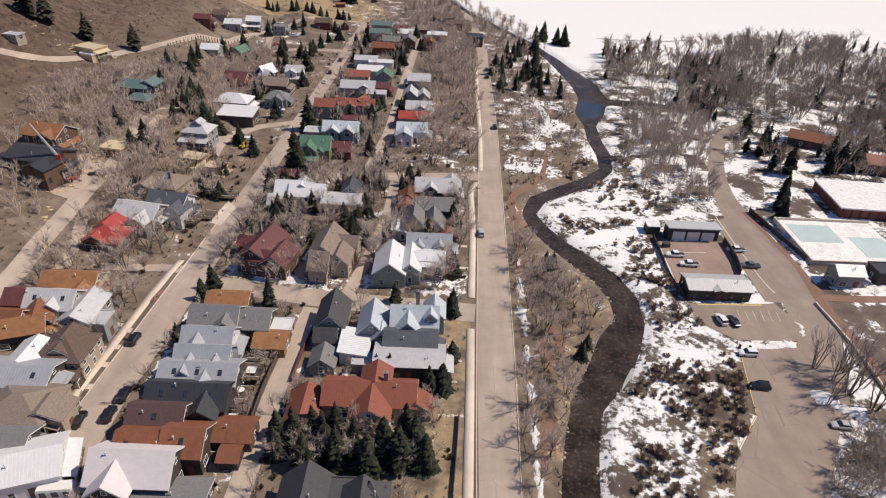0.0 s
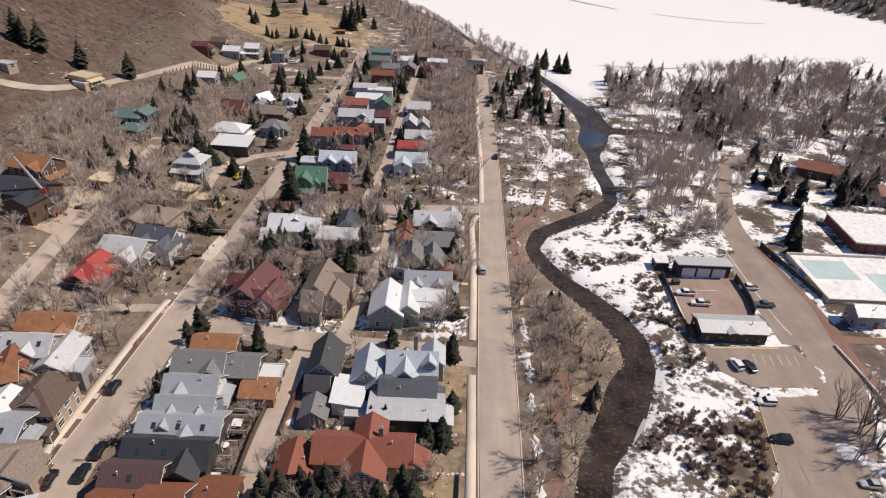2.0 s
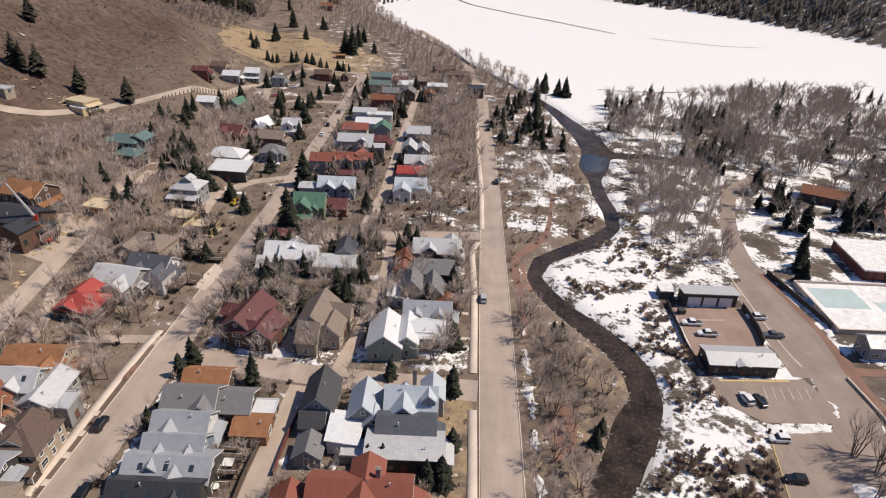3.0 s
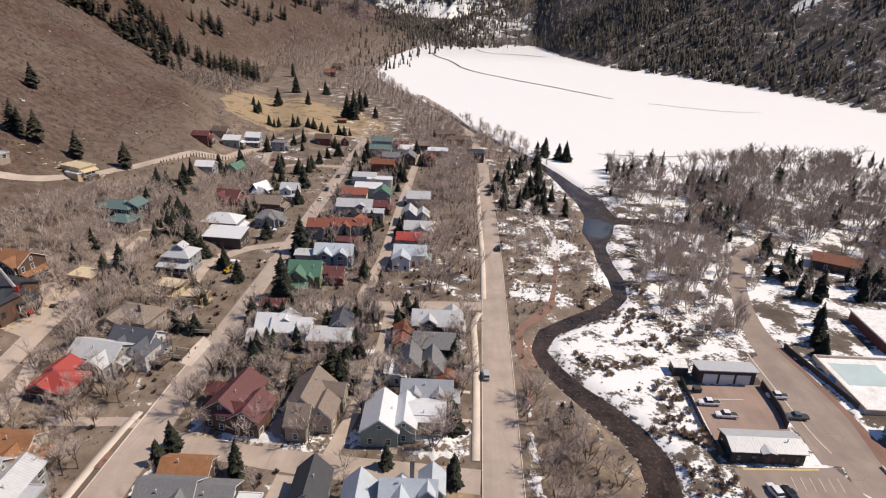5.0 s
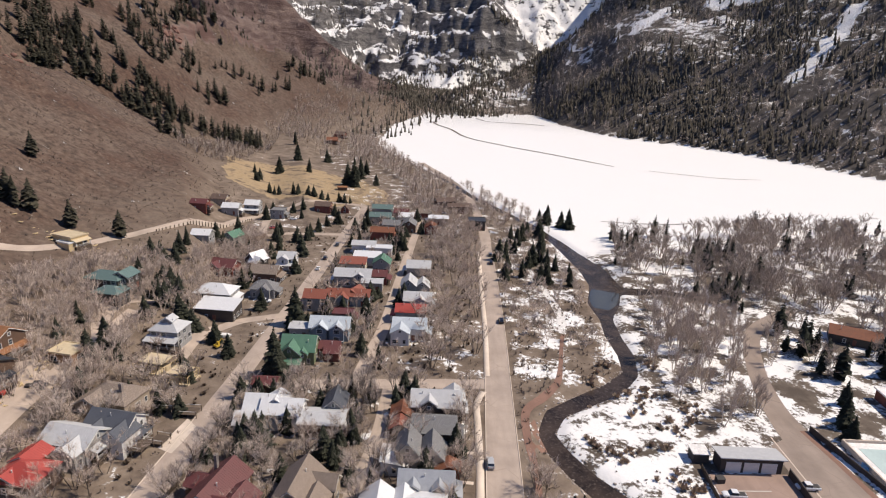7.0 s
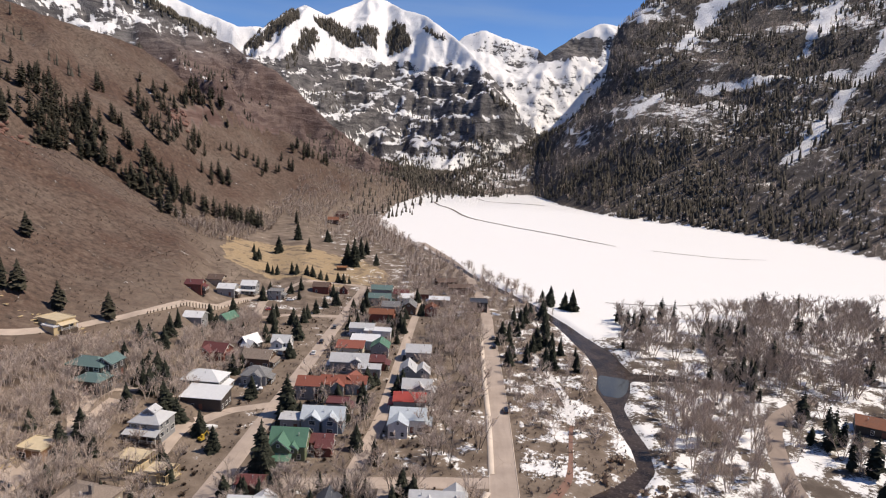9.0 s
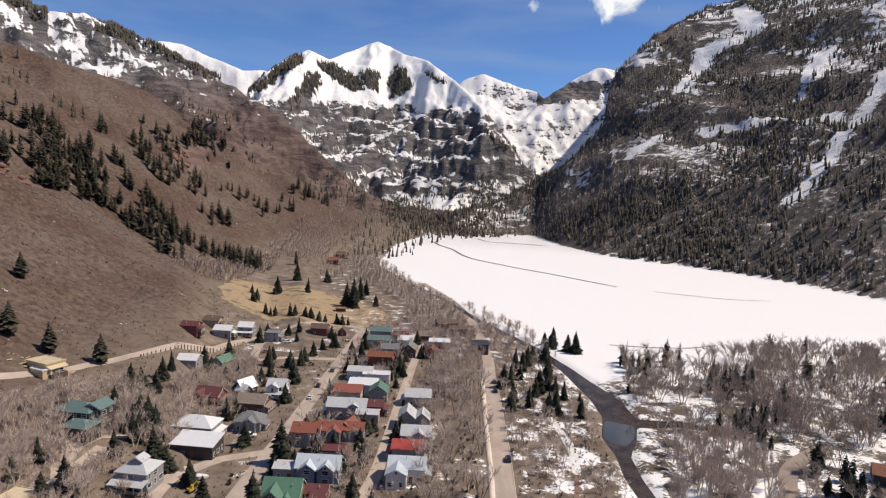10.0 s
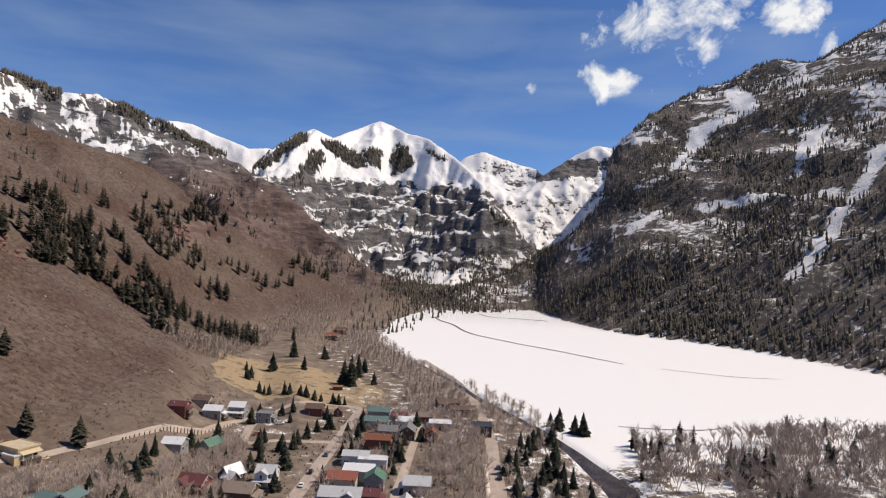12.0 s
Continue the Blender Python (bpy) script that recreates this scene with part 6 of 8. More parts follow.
# ---- fenced works yard beyond the river ----
garage = thing("garage", pose(80, 174.3, ground_at(80.5, 172)), "dark timber garage building with three pale roll-up doors", "garage")
part("wall", Shape().box(-7.9, 7.9, -5.2, -0.6, -1, 4.0), WALLS["dark"], garage)
part("roof", Shape().slab([(-8.5, -6.0, 4.75), (8.5, -6.0, 4.75), (8.5, 0.2, 4.1), (-8.5, 0.2, 4.1)], 0.25), ROOFS["lightgrey"], garage, "pale flat metal roof")
for i in range(3):
    d = part("garage_door", Shape().box(-1.95, 1.95, -0.03, 0.08, 0, 3.1), TRIM, garage, "white sectional roll-up door", m=pose(-4.6 + 4.6 * i, -5.25, 0))
    for k in range(5):
        part("panel", Shape().box(-1.85, 1.85, -0.07, 0.0, 0.06 + 0.6 * k, 0.61 + 0.6 * k), TRIM, d)
annex = thing("shed", pose(68.5, 174.5, ground_at(68, 174)), "small dark shed with snow on its roof", "shed")
part("wall", Shape().box(-2, 2, -2, 2, -1, 2.6), WALLS["dark"], annex)
part("roof", Shape().box(-2.3, 2.3, -2.3, 2.3, 2.6, 2.85), SNOW, annex)
FOOTPRINTS.append((80.5, 174, 10))


def board_fence(line, h, mat, label, post_gap=2.4, thick=0.12):
    """A close-boarded fence that steps along the ground: posts and panels."""
    p = resample([(x, y, 1) for x, y in line], post_gap)
    top = thing("fence", pose(p[0][0], p[0][1], 0), label, "fence")
    x0, y0 = p[0][:2]
    z = land(p[:, 0], p[:, 1])[0]
    for i in range(len(p)):
        x, y = p[i][0] - x0, p[i][1] - y0
        part("post", Shape().box(x - 0.09, x + 0.09, y - 0.09, y + 0.09, z[i] - 0.5, z[i] + h + 0.1), mat, top)
        if i + 1 < len(p):
            a, b = Vector((x, y, 0)), Vector((p[i + 1][0] - x0, p[i + 1][1] - y0, 0))
            n = (b - a).normalized().cross(Vector((0, 0, 1))) * thick / 2
            g = min(z[i], z[i + 1]) - 0.3
            q = [a - n, b - n, b + n, a + n]
            part("panel", Shape().add([(v.x, v.y, g) for v in q] + [(v.x, v.y, max(z[i], z[i + 1]) + h) for v in q], [(0, 3, 2, 1), (4, 5, 6, 7), (0, 1, 5, 4), (1, 2, 6, 5), (2, 3, 7, 6), (3, 0, 4, 7)]), mat, top)
    return top


board_fence([(89.6, 168.5), (89.2, 157), (88.0, 150.5)], 2.2, WALLS["dark"], "tall black board fence beside the yard", 2.4, 0.3)
board_fence([(67.8, 170), (67.2, 158), (66.6, 148), (67.0, 139)], 1.5, OLD_WOOD, "weathered board fence above the river bank")
board_fence([(106.5, 190), (108.8, 175), (111.5, 160)], 1.8, WALLS["dark"], "black board fence beside the drive", 2.4, 0.2)
board_fence([(104, 138), (104.6, 118), (103, 96)], 0.7, CONCRETE, "low pale concrete wall beside the lawn", 3.0, 0.4)
dumpster = thing("dumpster", pose(70.5, 165, ground_at(70, 165) + 0.07, 0, 0, 5), "dark steel dumpster in the yard", "dumpster")
part("body", Shape().box(-1, 1, -0.8, 0.8, 0.1, 1.3), WALLS["dark"], dumpster)
part("lid", Shape().slab([(-1.05, -0.9, 1.32), (1.05, -0.9, 1.32), (1.05, 0.85, 1.5), (-1.05, 0.85, 1.5)], 0.06), DARK_TRIM, dumpster)
for px, py in ((75.2, 117.9), (77.6, 117.6)):
    bin_ = thing("litter_bin", pose(px, py, ground_at(px, py)), "small black litter bin beside the lot", "litter bin", "litter bins")
    part("body", Shape().stick((0, 0, 0), (0, 0, 1.0), 0.3, 0.34, 10), DARK_TRIM, bin_)
    part("lid", Shape().stick((0, 0, 1.0), (0, 0, 1.18), 0.36, 0.2, 10), DARK_TRIM, bin_)

# faded stall lines
YELLOW = plain("worn_yellow_paint", (0.62, 0.46, 0.18), 0.8, 0.15)
WHITE_LINE = plain("worn_white_paint", (0.60, 0.56, 0.50), 0.8, 0.15)


def painted(line, width, mat, label):
    strip("marking", [(x, y, width) for x, y in line], mat, 0.105, label, "road marking", 2.0, 1)


painted([(70.5, 135.2), (81, 135.7), (88.5, 136.2)], 0.5, YELLOW, "faded yellow line along the lot")
for i in range(6):
    painted([(80 + 2.1 * i, 129.2), (80.6 + 2.1 * i, 133.4)], 0.14, WHITE_LINE, "faded white parking stall line")
painted([(93.5, 186), (93.2, 168), (93.6, 150), (94.6, 142)], 0.4, CONCRETE, "pale concrete edge of the drive")
painted([(71, 161.5), (82, 162.0)], 0.3, WHITE_LINE, "faded white line in the yard")
painted([(70.5, 96), (75, 117)], 0.2, YELLOW, "worn yellow kerb line")
painted([(61.5, 84.5), (70.3, 95.6)], 0.2, YELLOW, "worn yellow kerb line")

strip("ice_shelf", [(33.8, 62, 3.2), (36.4, 76, 4.0), (40.2, 90, 4.2), (44.6, 103, 3.2), (47.5, 110, 1.2)], plain("grey_ice", (0.40, 0.38, 0.36), 0.5, 0.2, 0.3, 2.0), 0, "grey shelf of old ice at the water's edge", "ice shelf", 2.0, 2, flat=-1.0)
# paths of red clay and pavers
strip("path", [(104.6, 190, 1.8), (106.4, 172, 1.8), (107.6, 156, 2.0), (107, 144, 3.5), (106, 134, 3.0), (106.5, 118, 2.2), (104.5, 98, 2.0), (100, 78, 2)], RED_PATH, 0.07, "red paved footpath beside the drive", "path", 3.0, 2)
strip("path", [(107, 141, 3.4), (122, 141, 3), (150, 142.5, 3), (175, 145, 3)], RED_PATH, 0.085, "red paved footpath across the lawn", "path", 3.0, 2)
strip("path", [(23.6, 150, 1.6), (24.4, 165, 1.8), (23.8, 180, 2.2), (25, 194, 2.6), (31, 202, 3.4), (37, 212, 2.4), (40, 224, 1.5), (42.5, 238, 1.4), (45, 250, 1.6)], RED_PATH, 0.07, "red clay riverside trail", "path", 2.5, 3)
strip("snow_trail", [(45, 250, 3.0), (47, 268, 3.8), (45.5, 286, 3.2), (43, 305, 2.6), (40, 330, 2)], SNOW, 0.12, "trodden snow trail by the river", "path", 2.5, 3)
for lot in ([(26, 106), (31, 112), (33, 122), (29, 124), (25, 116)], [(21.5, 78), (25, 82), (26.5, 93), (23.5, 95)], [(25, 172), (29, 176), (27, 190), (24.5, 186)]):
    patch("bare_earth", lot, paving("red_earth", (0.235, 0.135, 0.098)), 0.05, "bare patch of reddish earth", "bare earth", 2.0)

# ---- hillside roads, retaining wall and driveways ----
HILL_ROAD = [(-200, 235, 4.5), (-173, 256, 4.5), (-158, 277, 4.5), (-151, 298, 4.5), (-144, 316, 4.5), (-138, 337, 4.5), (-132, 367, 4.5), (-122, 402, 4.5), (-102, 436, 5), (-80, 452, 5), (-58, 446, 5)]
BRANCH = [(-60, 374, 5), (-78, 372, 4.5), (-92, 371, 4.5), (-104, 366, 4.5), (-110, 385, 5), (-112, 405, 5), (-110, 425, 5)]
DRIVE = [(-63, 256, 5), (-72, 252, 4.5), (-80, 247, 5), (-88, 233, 5), (-88, 216, 5)]
strip("road", HILL_ROAD, GRAVEL, 0.1, "pale gravel road climbing the hillside", "road", 3.0, 3)
strip("road", BRANCH, GRAVEL, 0.08, "pale gravel road between hillside lots", "road", 3.0, 3)
strip("road", DRIVE, GRAVEL, 0.08, "gravel driveway up to the hillside houses", "driveway", 3.0, 3)
strip("road", [(-64, 139, 3.5), (-74, 142, 3.5), (-84, 141, 3.2), (-92, 139, 3)], ASPHALT, 0.07, "short paved driveway", "driveway", 3.0, 2)
strip("road", [(-98, 60, 3.2), (-100, 118, 3.4), (-101, 140, 3.2), (-106, 158, 3)], GRAVEL, 0.07, "narrow gravel lane on the hillside", "lane", 3.0, 2)
strip("road", [(-113, 214, 4), (-121, 232, 6), (-119, 246, 6), (-108, 250, 4)], GRAVEL, 0.09, "dusty turning place on the hillside", "lane", 3.0, 2)
patch("pavement", [(-125, 168), (-113, 166), (-111, 190), (-122, 196), (-128, 184)], GRAVEL, 0.1, "dusty building site yard", "yard", 3.0)
patch("pavement", [(-73, 168), (-68.5, 166), (-67, 178), (-71, 182)], CONCRETE, 0.09, "pale concrete driveway apron", "driveway", 2.0)
for a, b in (((-40, 135.5), (-36, 148)), ((-12, 135), (-9, 141)), ((-58, 136), (-54, 144))):
    patch("pavement", [(a[0], a[1]), (b[0], a[1]), (b[0], b[1]), (a[0], b[1])], GRAVEL, 0.06, "gravel driveway of a house", "driveway", 2.0)

wall_line = resample([(-141, 317, 1), (-135, 338, 1), (-129.2, 367, 1), (-121, 396, 1)], 2.6)
retaining = thing("retaining_wall", pose(wall_line[0][0], wall_line[0][1], 0), "pale timber retaining wall with upright posts", "retaining wall")
for i, (x, y, _) in enumerate(wall_line):
    top_z = ground_at(x - 2.4, y) + 0.35
    lx, ly = x - wall_line[0][0], y - wall_line[0][1]
    part("post", Shape().box(lx - 0.15, lx + 0.2, ly - 0.15, ly + 0.15, top_z - 3.4, top_z + 0.3), OLD_WOOD, retaining)
    if i + 1 < len(wall_line):
        mx, my = wall_line[i + 1][0] - wall_line[0][0], wall_line[i + 1][1] - wall_line[0][1]
        part("panel", Shape().add([(lx - 0.1, ly, top_z - 3.4), (mx - 0.1, my, top_z - 3.4), (mx - 0.4, my, top_z - 3.4), (lx - 0.4, ly, top_z - 3.4), (lx - 0.1, ly, top_z), (mx - 0.1, my, top_z), (mx - 0.4, my, top_z), (lx - 0.4, ly, top_z)],
                                  [(4, 5, 6, 7), (0, 1, 5, 4), (2, 3, 7, 6), (1, 2, 6, 5), (3, 0, 4, 7)]), CONCRETE, retaining)

# planting beds between kerb and sidewalk, with paver steps
strip("planting_bed", [(8.75, 72, 1.0), (9.8, 121, 0.8)], BED, 0.1, "dark planting strip with stones beside the sidewalk", "planting bed", 3.0, 1)
strip("planting_bed", [(-74.4, -20, 1.3), (-74.3, 75, 1.3), (-74.3, 95, 1.3), (-72.9, 130, 1.3)], BED, 0.1, "dark planting strip beside the sidewalk", "planting bed", 3.0, 1)
for i, y in enumerate((80, 88, 96, 103, 109, 115)):
    slab_ = thing("stepping_stone", pose(-74.3 + 0.0 * i, y, ground_at(-74.3, y) + 0.1), "pale stone slab across the planting strip", "stone slab", "stepping stones")
    part("stone", Shape().box(-0.62, 0.62, -0.8, 0.8, -0.1, 0.1), CONCRETE, slab_)
for x0, y0, n in ((2.2, 109, 5), (2.0, 102, 4), (1.5, 92, 6)):
    for i in range(n):
        s_ = thing("stepping_stone", pose(x0 + 0.95 * i, y0 + 0.1 * (i % 2), ground_at(x0, y0) + 0.02, 0, 0, 7 * i), "pale square stepping stone in the lawn", "stone slab", "stepping stones")
        part("stone", Shape().box(-0.36, 0.36, -0.36, 0.36, -0.1, 0.07), CONCRETE, s_)
for x0, x1, y0 in ((-4, 8.4, 160), (-2, 8.6, 148), (-3, 9.2, 172), (-86, -77, 104)):
    strip("path", [(x0, y0, 1.2), ((x0 + x1) / 2, y0 + 0.3, 1.2), (x1, y0, 1.2)], CONCRETE, 0.1, "pale concrete garden path", "path", 2.0, 1)

strip("planting_bed", [(-73.4, 126.5, 1.5), (-72.9, 131.5, 1.5)], RED_PATH, 0.19, "red paved bed at the corner of the sidewalk", "planting bed", 2.0, 1)
for y0 in (84.5, 96, 108.5, 117):
    strip("path", [(-80, y0, 1.3), (-78.5, y0 + 0.2, 1.3), (-76.8, y0, 1.3)], CONCRETE, 0.1, "pale concrete walk to a front porch", "path", 2.0, 1)

# ---- building sites ----
def timber_frame(x, y, w, d, h, rot, label, floor_only=False):
    """An unfinished house: deck, studs, plates and a few sheets."""
    top = thing("unfinished_house", pose(x, y, ground_at(x, y), 0, 0, rot), label, "building site")
    part("deck", Shape().box(-w / 2, w / 2, -d / 2, d / 2, -2.5, 0.35), ROOFS["ply"], top)
    rng = random.Random(int(x * 7 + y))
    for st in range(2):
        z0 = 0.35 + h * st
        if st and floor_only:
            break
        for side in range(4):
            length, off = (w, d / 2) if side % 2 == 0 else (d, w / 2)
            length *= 1.0 if st == 0 else 0.7
            n = int(length / 0.9)
            m = pose(0, 0, 0, 0, 0, side * 90)
            for i in range(n + 1):
                u = -length / 2 + length * i / n
                part("stud", Shape().box(u - 0.06, u + 0.06, -off, -off + 0.14, z0, z0 + h), RAW_WOOD, top, m=m)
            part("plate", Shape().box(-length / 2, length / 2, -off - 0.02, -off + 0.16, z0 + h, z0 + h + 0.12), RAW_WOOD, top, m=m)
            if rng.random() < 0.7:
                u = rng.uniform(-length / 2, length / 4)
                part("sheet", Shape().box(u, u + length / 4, -off - 0.06, -off - 0.02, z0, z0 + h), ROOFS["ply"], top, m=m)
        part("joist_floor", Shape().box(-w / 2 * (0.6 if st else 0.9), w / 3, -d / 3, d / 2.2, z0 + h + 0.12, z0 + h + 0.3), ROOFS["ply"], top)
    FOOTPRINTS.append((x, y, max(w, d) / 2))


timber_frame(-91, 207, 11, 8, 2.6, -12, "unfinished timber-framed house with open stud walls", True)
timber_frame(-81.5, 203, 8, 7, 2.4, -8, "low unfinished timber floor and walls on a building site", True)
house(-159, 279, 11, 8, 4.2, -22, "ply", "raw", kind="flat", wings=[(-7, 0, 6, 6, 3.0, 0, -2.0, "flat"), (3, -4, 7, 4, 2.4, 0, -2.0, "flat", "white")], label="unfinished house with yellow plywood roof and bare timber walls")
house(-181, 263, 6, 5, 2.6, -10, "lightgrey", "tan", kind="flat", name="shed", detail=0)
crane = thing("crane", pose(-119, 175, ground_at(-119, 175) + 0.1, 0, 0, 20), "red mobile crane with a raised grey boom on a building site", "crane")
RED_STEEL = plain("red_steel", (0.42, 0.04, 0.03), 0.5, 0.15)
part("chassis", Shape().box(-2.6, 2.6, -1.1, 1.1, 0.5, 1.3), RED_STEEL, crane)
part("cab", Shape().box(-0.9, 0.9, -1.0, 0.6, 1.3, 2.8), RED_STEEL, crane)
part("mast", Shape().box(-0.6, 0.6, 0.0, 1.1, 1.3, 9.0), RED_STEEL, crane)
part("boom", Shape().stick((0, 0.4, 8.2), (-5.5, 3.0, 18.5), 0.5, 0.28, 6), plain("grey_steel", (0.35, 0.34, 0.33), 0.5, 0.15), crane, "long grey telescopic boom")
for u in (-1.8, 1.8):
    for g in (1, -1):
        part("wheel", TYRE_ME, None, crane, m=pose(u, g * 1.15, 0.45) @ Matrix.Diagonal((1.3, 1.3, 1.3, 1)))
digger = thing("excavator", pose(-79, 226, ground_at(-79, 226) + 0.05, 0, 0, 60), "small yellow excavator parked on the dirt", "excavator")
YELLOW_STEEL = plain("yellow_steel", (0.55, 0.36, 0.04), 0.5, 0.15)
for g in (1, -1):
    part("track", Shape().box(-1.2, 1.2, g * 0.75 - 0.2, g * 0.75 + 0.2, 0, 0.6), TYRE, digger)
part("cab", Shape().box(-0.9, 0.6, -0.8, 0.8, 0.6, 1.3).box(-0.1, 0.6, -0.7, 0.1, 1.3, 2.3), YELLOW_STEEL, digger)
part("arm", Shape().stick((0.6, 0.3, 1.2), (2.4, 0.3, 2.6), 0.16, 0.12, 5).stick((2.4, 0.3, 2.6), (3.4, 0.3, 0.7), 0.12, 0.1, 5), YELLOW_STEEL, digger)
boat = thing("boat", pose(-80, 234, ground_at(-80, 234), 0, 0, 10), "covered white boat on the gravel drive", "boat")
part("hull", loft([car_ring(u, h, lo, hi) for u, h, lo, hi in ((-3, 0.9, 0.4, 1.4), (0, 1.1, 0.3, 1.6), (2, 0.8, 0.4, 1.5), (3.2, 0.1, 0.9, 1.3))]), TRIM, boat)
trailer = thing("travel_trailer", pose(-66.5, 69.5, ground_at(-66.5, 69.5), 0, 0, 8), "white travel trailer parked beside the street", "trailer")
part("body", loft([car_ring(u, h, lo, hi) for u, h, lo, hi in ((-3.2, 1.0, 0.6, 2.4), (-3.0, 1.15, 0.5, 2.8), (2.8, 1.15, 0.5, 2.8), (3.2, 1.0, 0.7, 2.3))]), TRIM, trailer)
for u in (-2, 0, 2):
    put_window(trailer, pose(u, -1.17, 1.75), "small", True)
part("wheel", TYRE_ME, None, trailer, m=pose(0, -1.0, 0.35))

# ---- pools and rink under snow ----
rink = thing("rink", pose(126, 171, ground_at(126, 171)), "fenced outdoor pool terrace under snow with pale ice", "rink")
part("terrace", Shape().box(-13.5, 18, -13, 13, -1, 0.9), SNOW, rink, "snow-covered terrace")
for x0, x1, y0, y1 in ((-13.8, -13.4, -13.3, 13.3), (-13.4, 18.3, -13.3, -12.9), (-13.4, 18.3, 12.9, 13.3)):
    part("wall", Shape().box(x0, x1, y0, y1, -1, 1.7), CONCRETE, rink)
ICE = plain("pale_ice", (0.50, 0.60, 0.57), 0.35, 0.12, 0.2, 2.0)
part("ice", Shape().box(-11, 3, -1, 10, 0.8, 0.96), ICE, rink, "pale green ice")
part("ice", Shape().box(6, 17, -9, 3, 0.8, 0.95), ICE, rink, "pale green ice")
part("cover", loft([car_ring(u, h, lo, hi) for u, h, lo, hi in ((-14.6, 0.8, -0.8, 0.2), (-14.2, 1.6, -0.8, 1.4), (-13.9, 1.2, -0.8, 1.0))]).add([], []), plain("blue_tarpaulin", (0.03, 0.16, 0.38), 0.5, 0.2), rink, "blue tarpaulin", m=pose(0, 2, 0))
FOOTPRINTS.append((128, 171, 17))
hall = thing("sports_hall", pose(155, 199, ground_at(155, 199), 0, 0, -4), "long low hall with red walls under a snowy roof", "hall")
part("wall", Shape().box(-17, 25, -11, 11, -1, 3.4), WALLS["redwood"], hall)
part("roof", Shape().box(-17.6, 25.6, -11.6, 11.6, 3.4, 3.9), SNOW, hall, "snow-covered flat roof")
for i in range(14):
    part("column", Shape().box(-16.5 + 3 * i, -16.2 + 3 * i, -11.25, -10.95, -1, 3.4), WALLS["dark"], hall)
FOOTPRINTS.append((155, 199, 20))

# ---- dark dirt banks that cross the snowfield ----
strip("dirt_bank", [(-34, 1060, 3.5), (-24, 1010, 3.5), (-4, 957, 3.2), (18, 866, 3.0), (60, 800, 2.6), (119, 728, 2.2), (142, 698, 2.0), (166, 668, 1.2)], BED, 0.35, "dark line of a bank crossing the snowfield", "dirt bank", 6.0, 2)
strip("dirt_bank", [(196, 648, 1.0), (254, 624, 1.2), (296, 622, 0.6)], BED, 0.3, "dark line of a bank crossing the snowfield", "dirt bank", 6.0, 2)
strip("dirt_bank", [(40, 1150, 3), (60, 1100, 3), (120, 1085, 5), (150, 1070, 3)], BED, 0.35, "dark line of a bank at the end of the snowfield", "dirt bank", 6.0, 2)
strip("dirt_bank", [(100, 432, 0.8), (122, 430, 1.2), (150, 432, 1.0), (168, 440, 0.6)], BED, 0.3, "dark bank at the edge of the snowfield", "dirt bank", 4.0, 2)

# ---- heaps of old snow ----
def snow_bank(line, label, seed):
    """A ploughed ridge of old snow with an uneven top."""
    p = resample(line, 0.7)
    rng = random.Random(seed)
    t = np.gradient(p[:, :2], axis=0)
    t /= np.linalg.norm(t, axis=1)[:, None] + 1e-9
    s = Shape()
    k = 7
    for i, (x, y, w) in enumerate(p):
        w = w * (0.35 + 0.95 * rng.random()) * min(1, (i + 1) / 4, (len(p) - i) / 4)
        off = rng.gauss(0, 0.22)
        for j in range(k):
            u = (j / (k - 1) - 0.5) * 2
            hgt = w * 0.12 * (1 - abs(u) ** 2.2) * (0.85 + 0.3 * rng.random()) - 0.10
            q = u * w / 2 + off
            px, py = x + t[i][1] * q, y - t[i][0] * q
            s.v.append((px, py, hgt))
    a = np.array(s.v)
    z = land(a[:, 0], a[:, 1])[0] + 0.05
    s.v = [(q[0], q[1], q[2] + float(g)) for q, g in zip(s.v, z)]
    s.f = [(i * k + j, i * k + j + 1, (i + 1) * k + j + 1, (i + 1) * k + j) for i in range(len(p) - 1) for j in range(k - 1)]
    tagged(new("snow_bank", s.mesh("snow_bank", SNOW, smooth=True)), label, "snow bank", "snow banks")


rs = random.Random(5)
for y0, y1 in ((72, 82), (84, 94), (97, 104), (109, 116), (119, 131), (134, 146), (150, 158), (222, 229), (246, 252)):
    x0 = 20.6 + (y0 - 72) * 0.035
    snow_bank([(x0, y0, 1.6), (x0 + 0.3, (y0 + y1) / 2, 2.0), (x0 + 0.3, y1, 1.4)], "dirty ploughed snow bank along the street", int(y0))
snow_bank([(72, 118.8, 2.5), (78, 118.9, 3.6), (86, 119.4, 3.4), (91, 121, 2.4)], "dirty ploughed snow bank beside the lot", 301)
snow_bank([(93.4, 123, 1.6), (95, 127, 1.8), (93.8, 131, 1.4)], "dirty ploughed snow bank beside the lot", 302)
snow_bank([(86, 104, 4), (90, 100, 5), (94, 96, 4), (96, 90, 3)], "snow heap between bare trees", 303)
snow_bank([(108, 186, 2.4), (109.5, 175, 3), (111, 162, 3), (109.5, 156, 2)], "snow bank beside the footpath", 304)
snow_bank([(112, 146, 3), (120, 146, 4), (130, 147, 4), (146, 148, 4)], "snow heap on the lawn", 305)
snow_bank([(-46, 138.5, 3), (-42, 139, 4.5), (-36, 138, 3)], "melting snow heap beside the cross street", 306)
snow_bank([(-6, 136, 3), (0, 135.6, 4), (5, 136, 2.5)], "melting snow heap beside the cross street", 307)
snow_bank([(-58, 139, 2), (-57, 146, 2.4)], "melting snow heap beside a fence", 308)
snow_bank([(-63, 97, 1.6), (-62.4, 104, 2.0), (-61.8, 110, 1.6)], "melting snow beside the side street", 309)
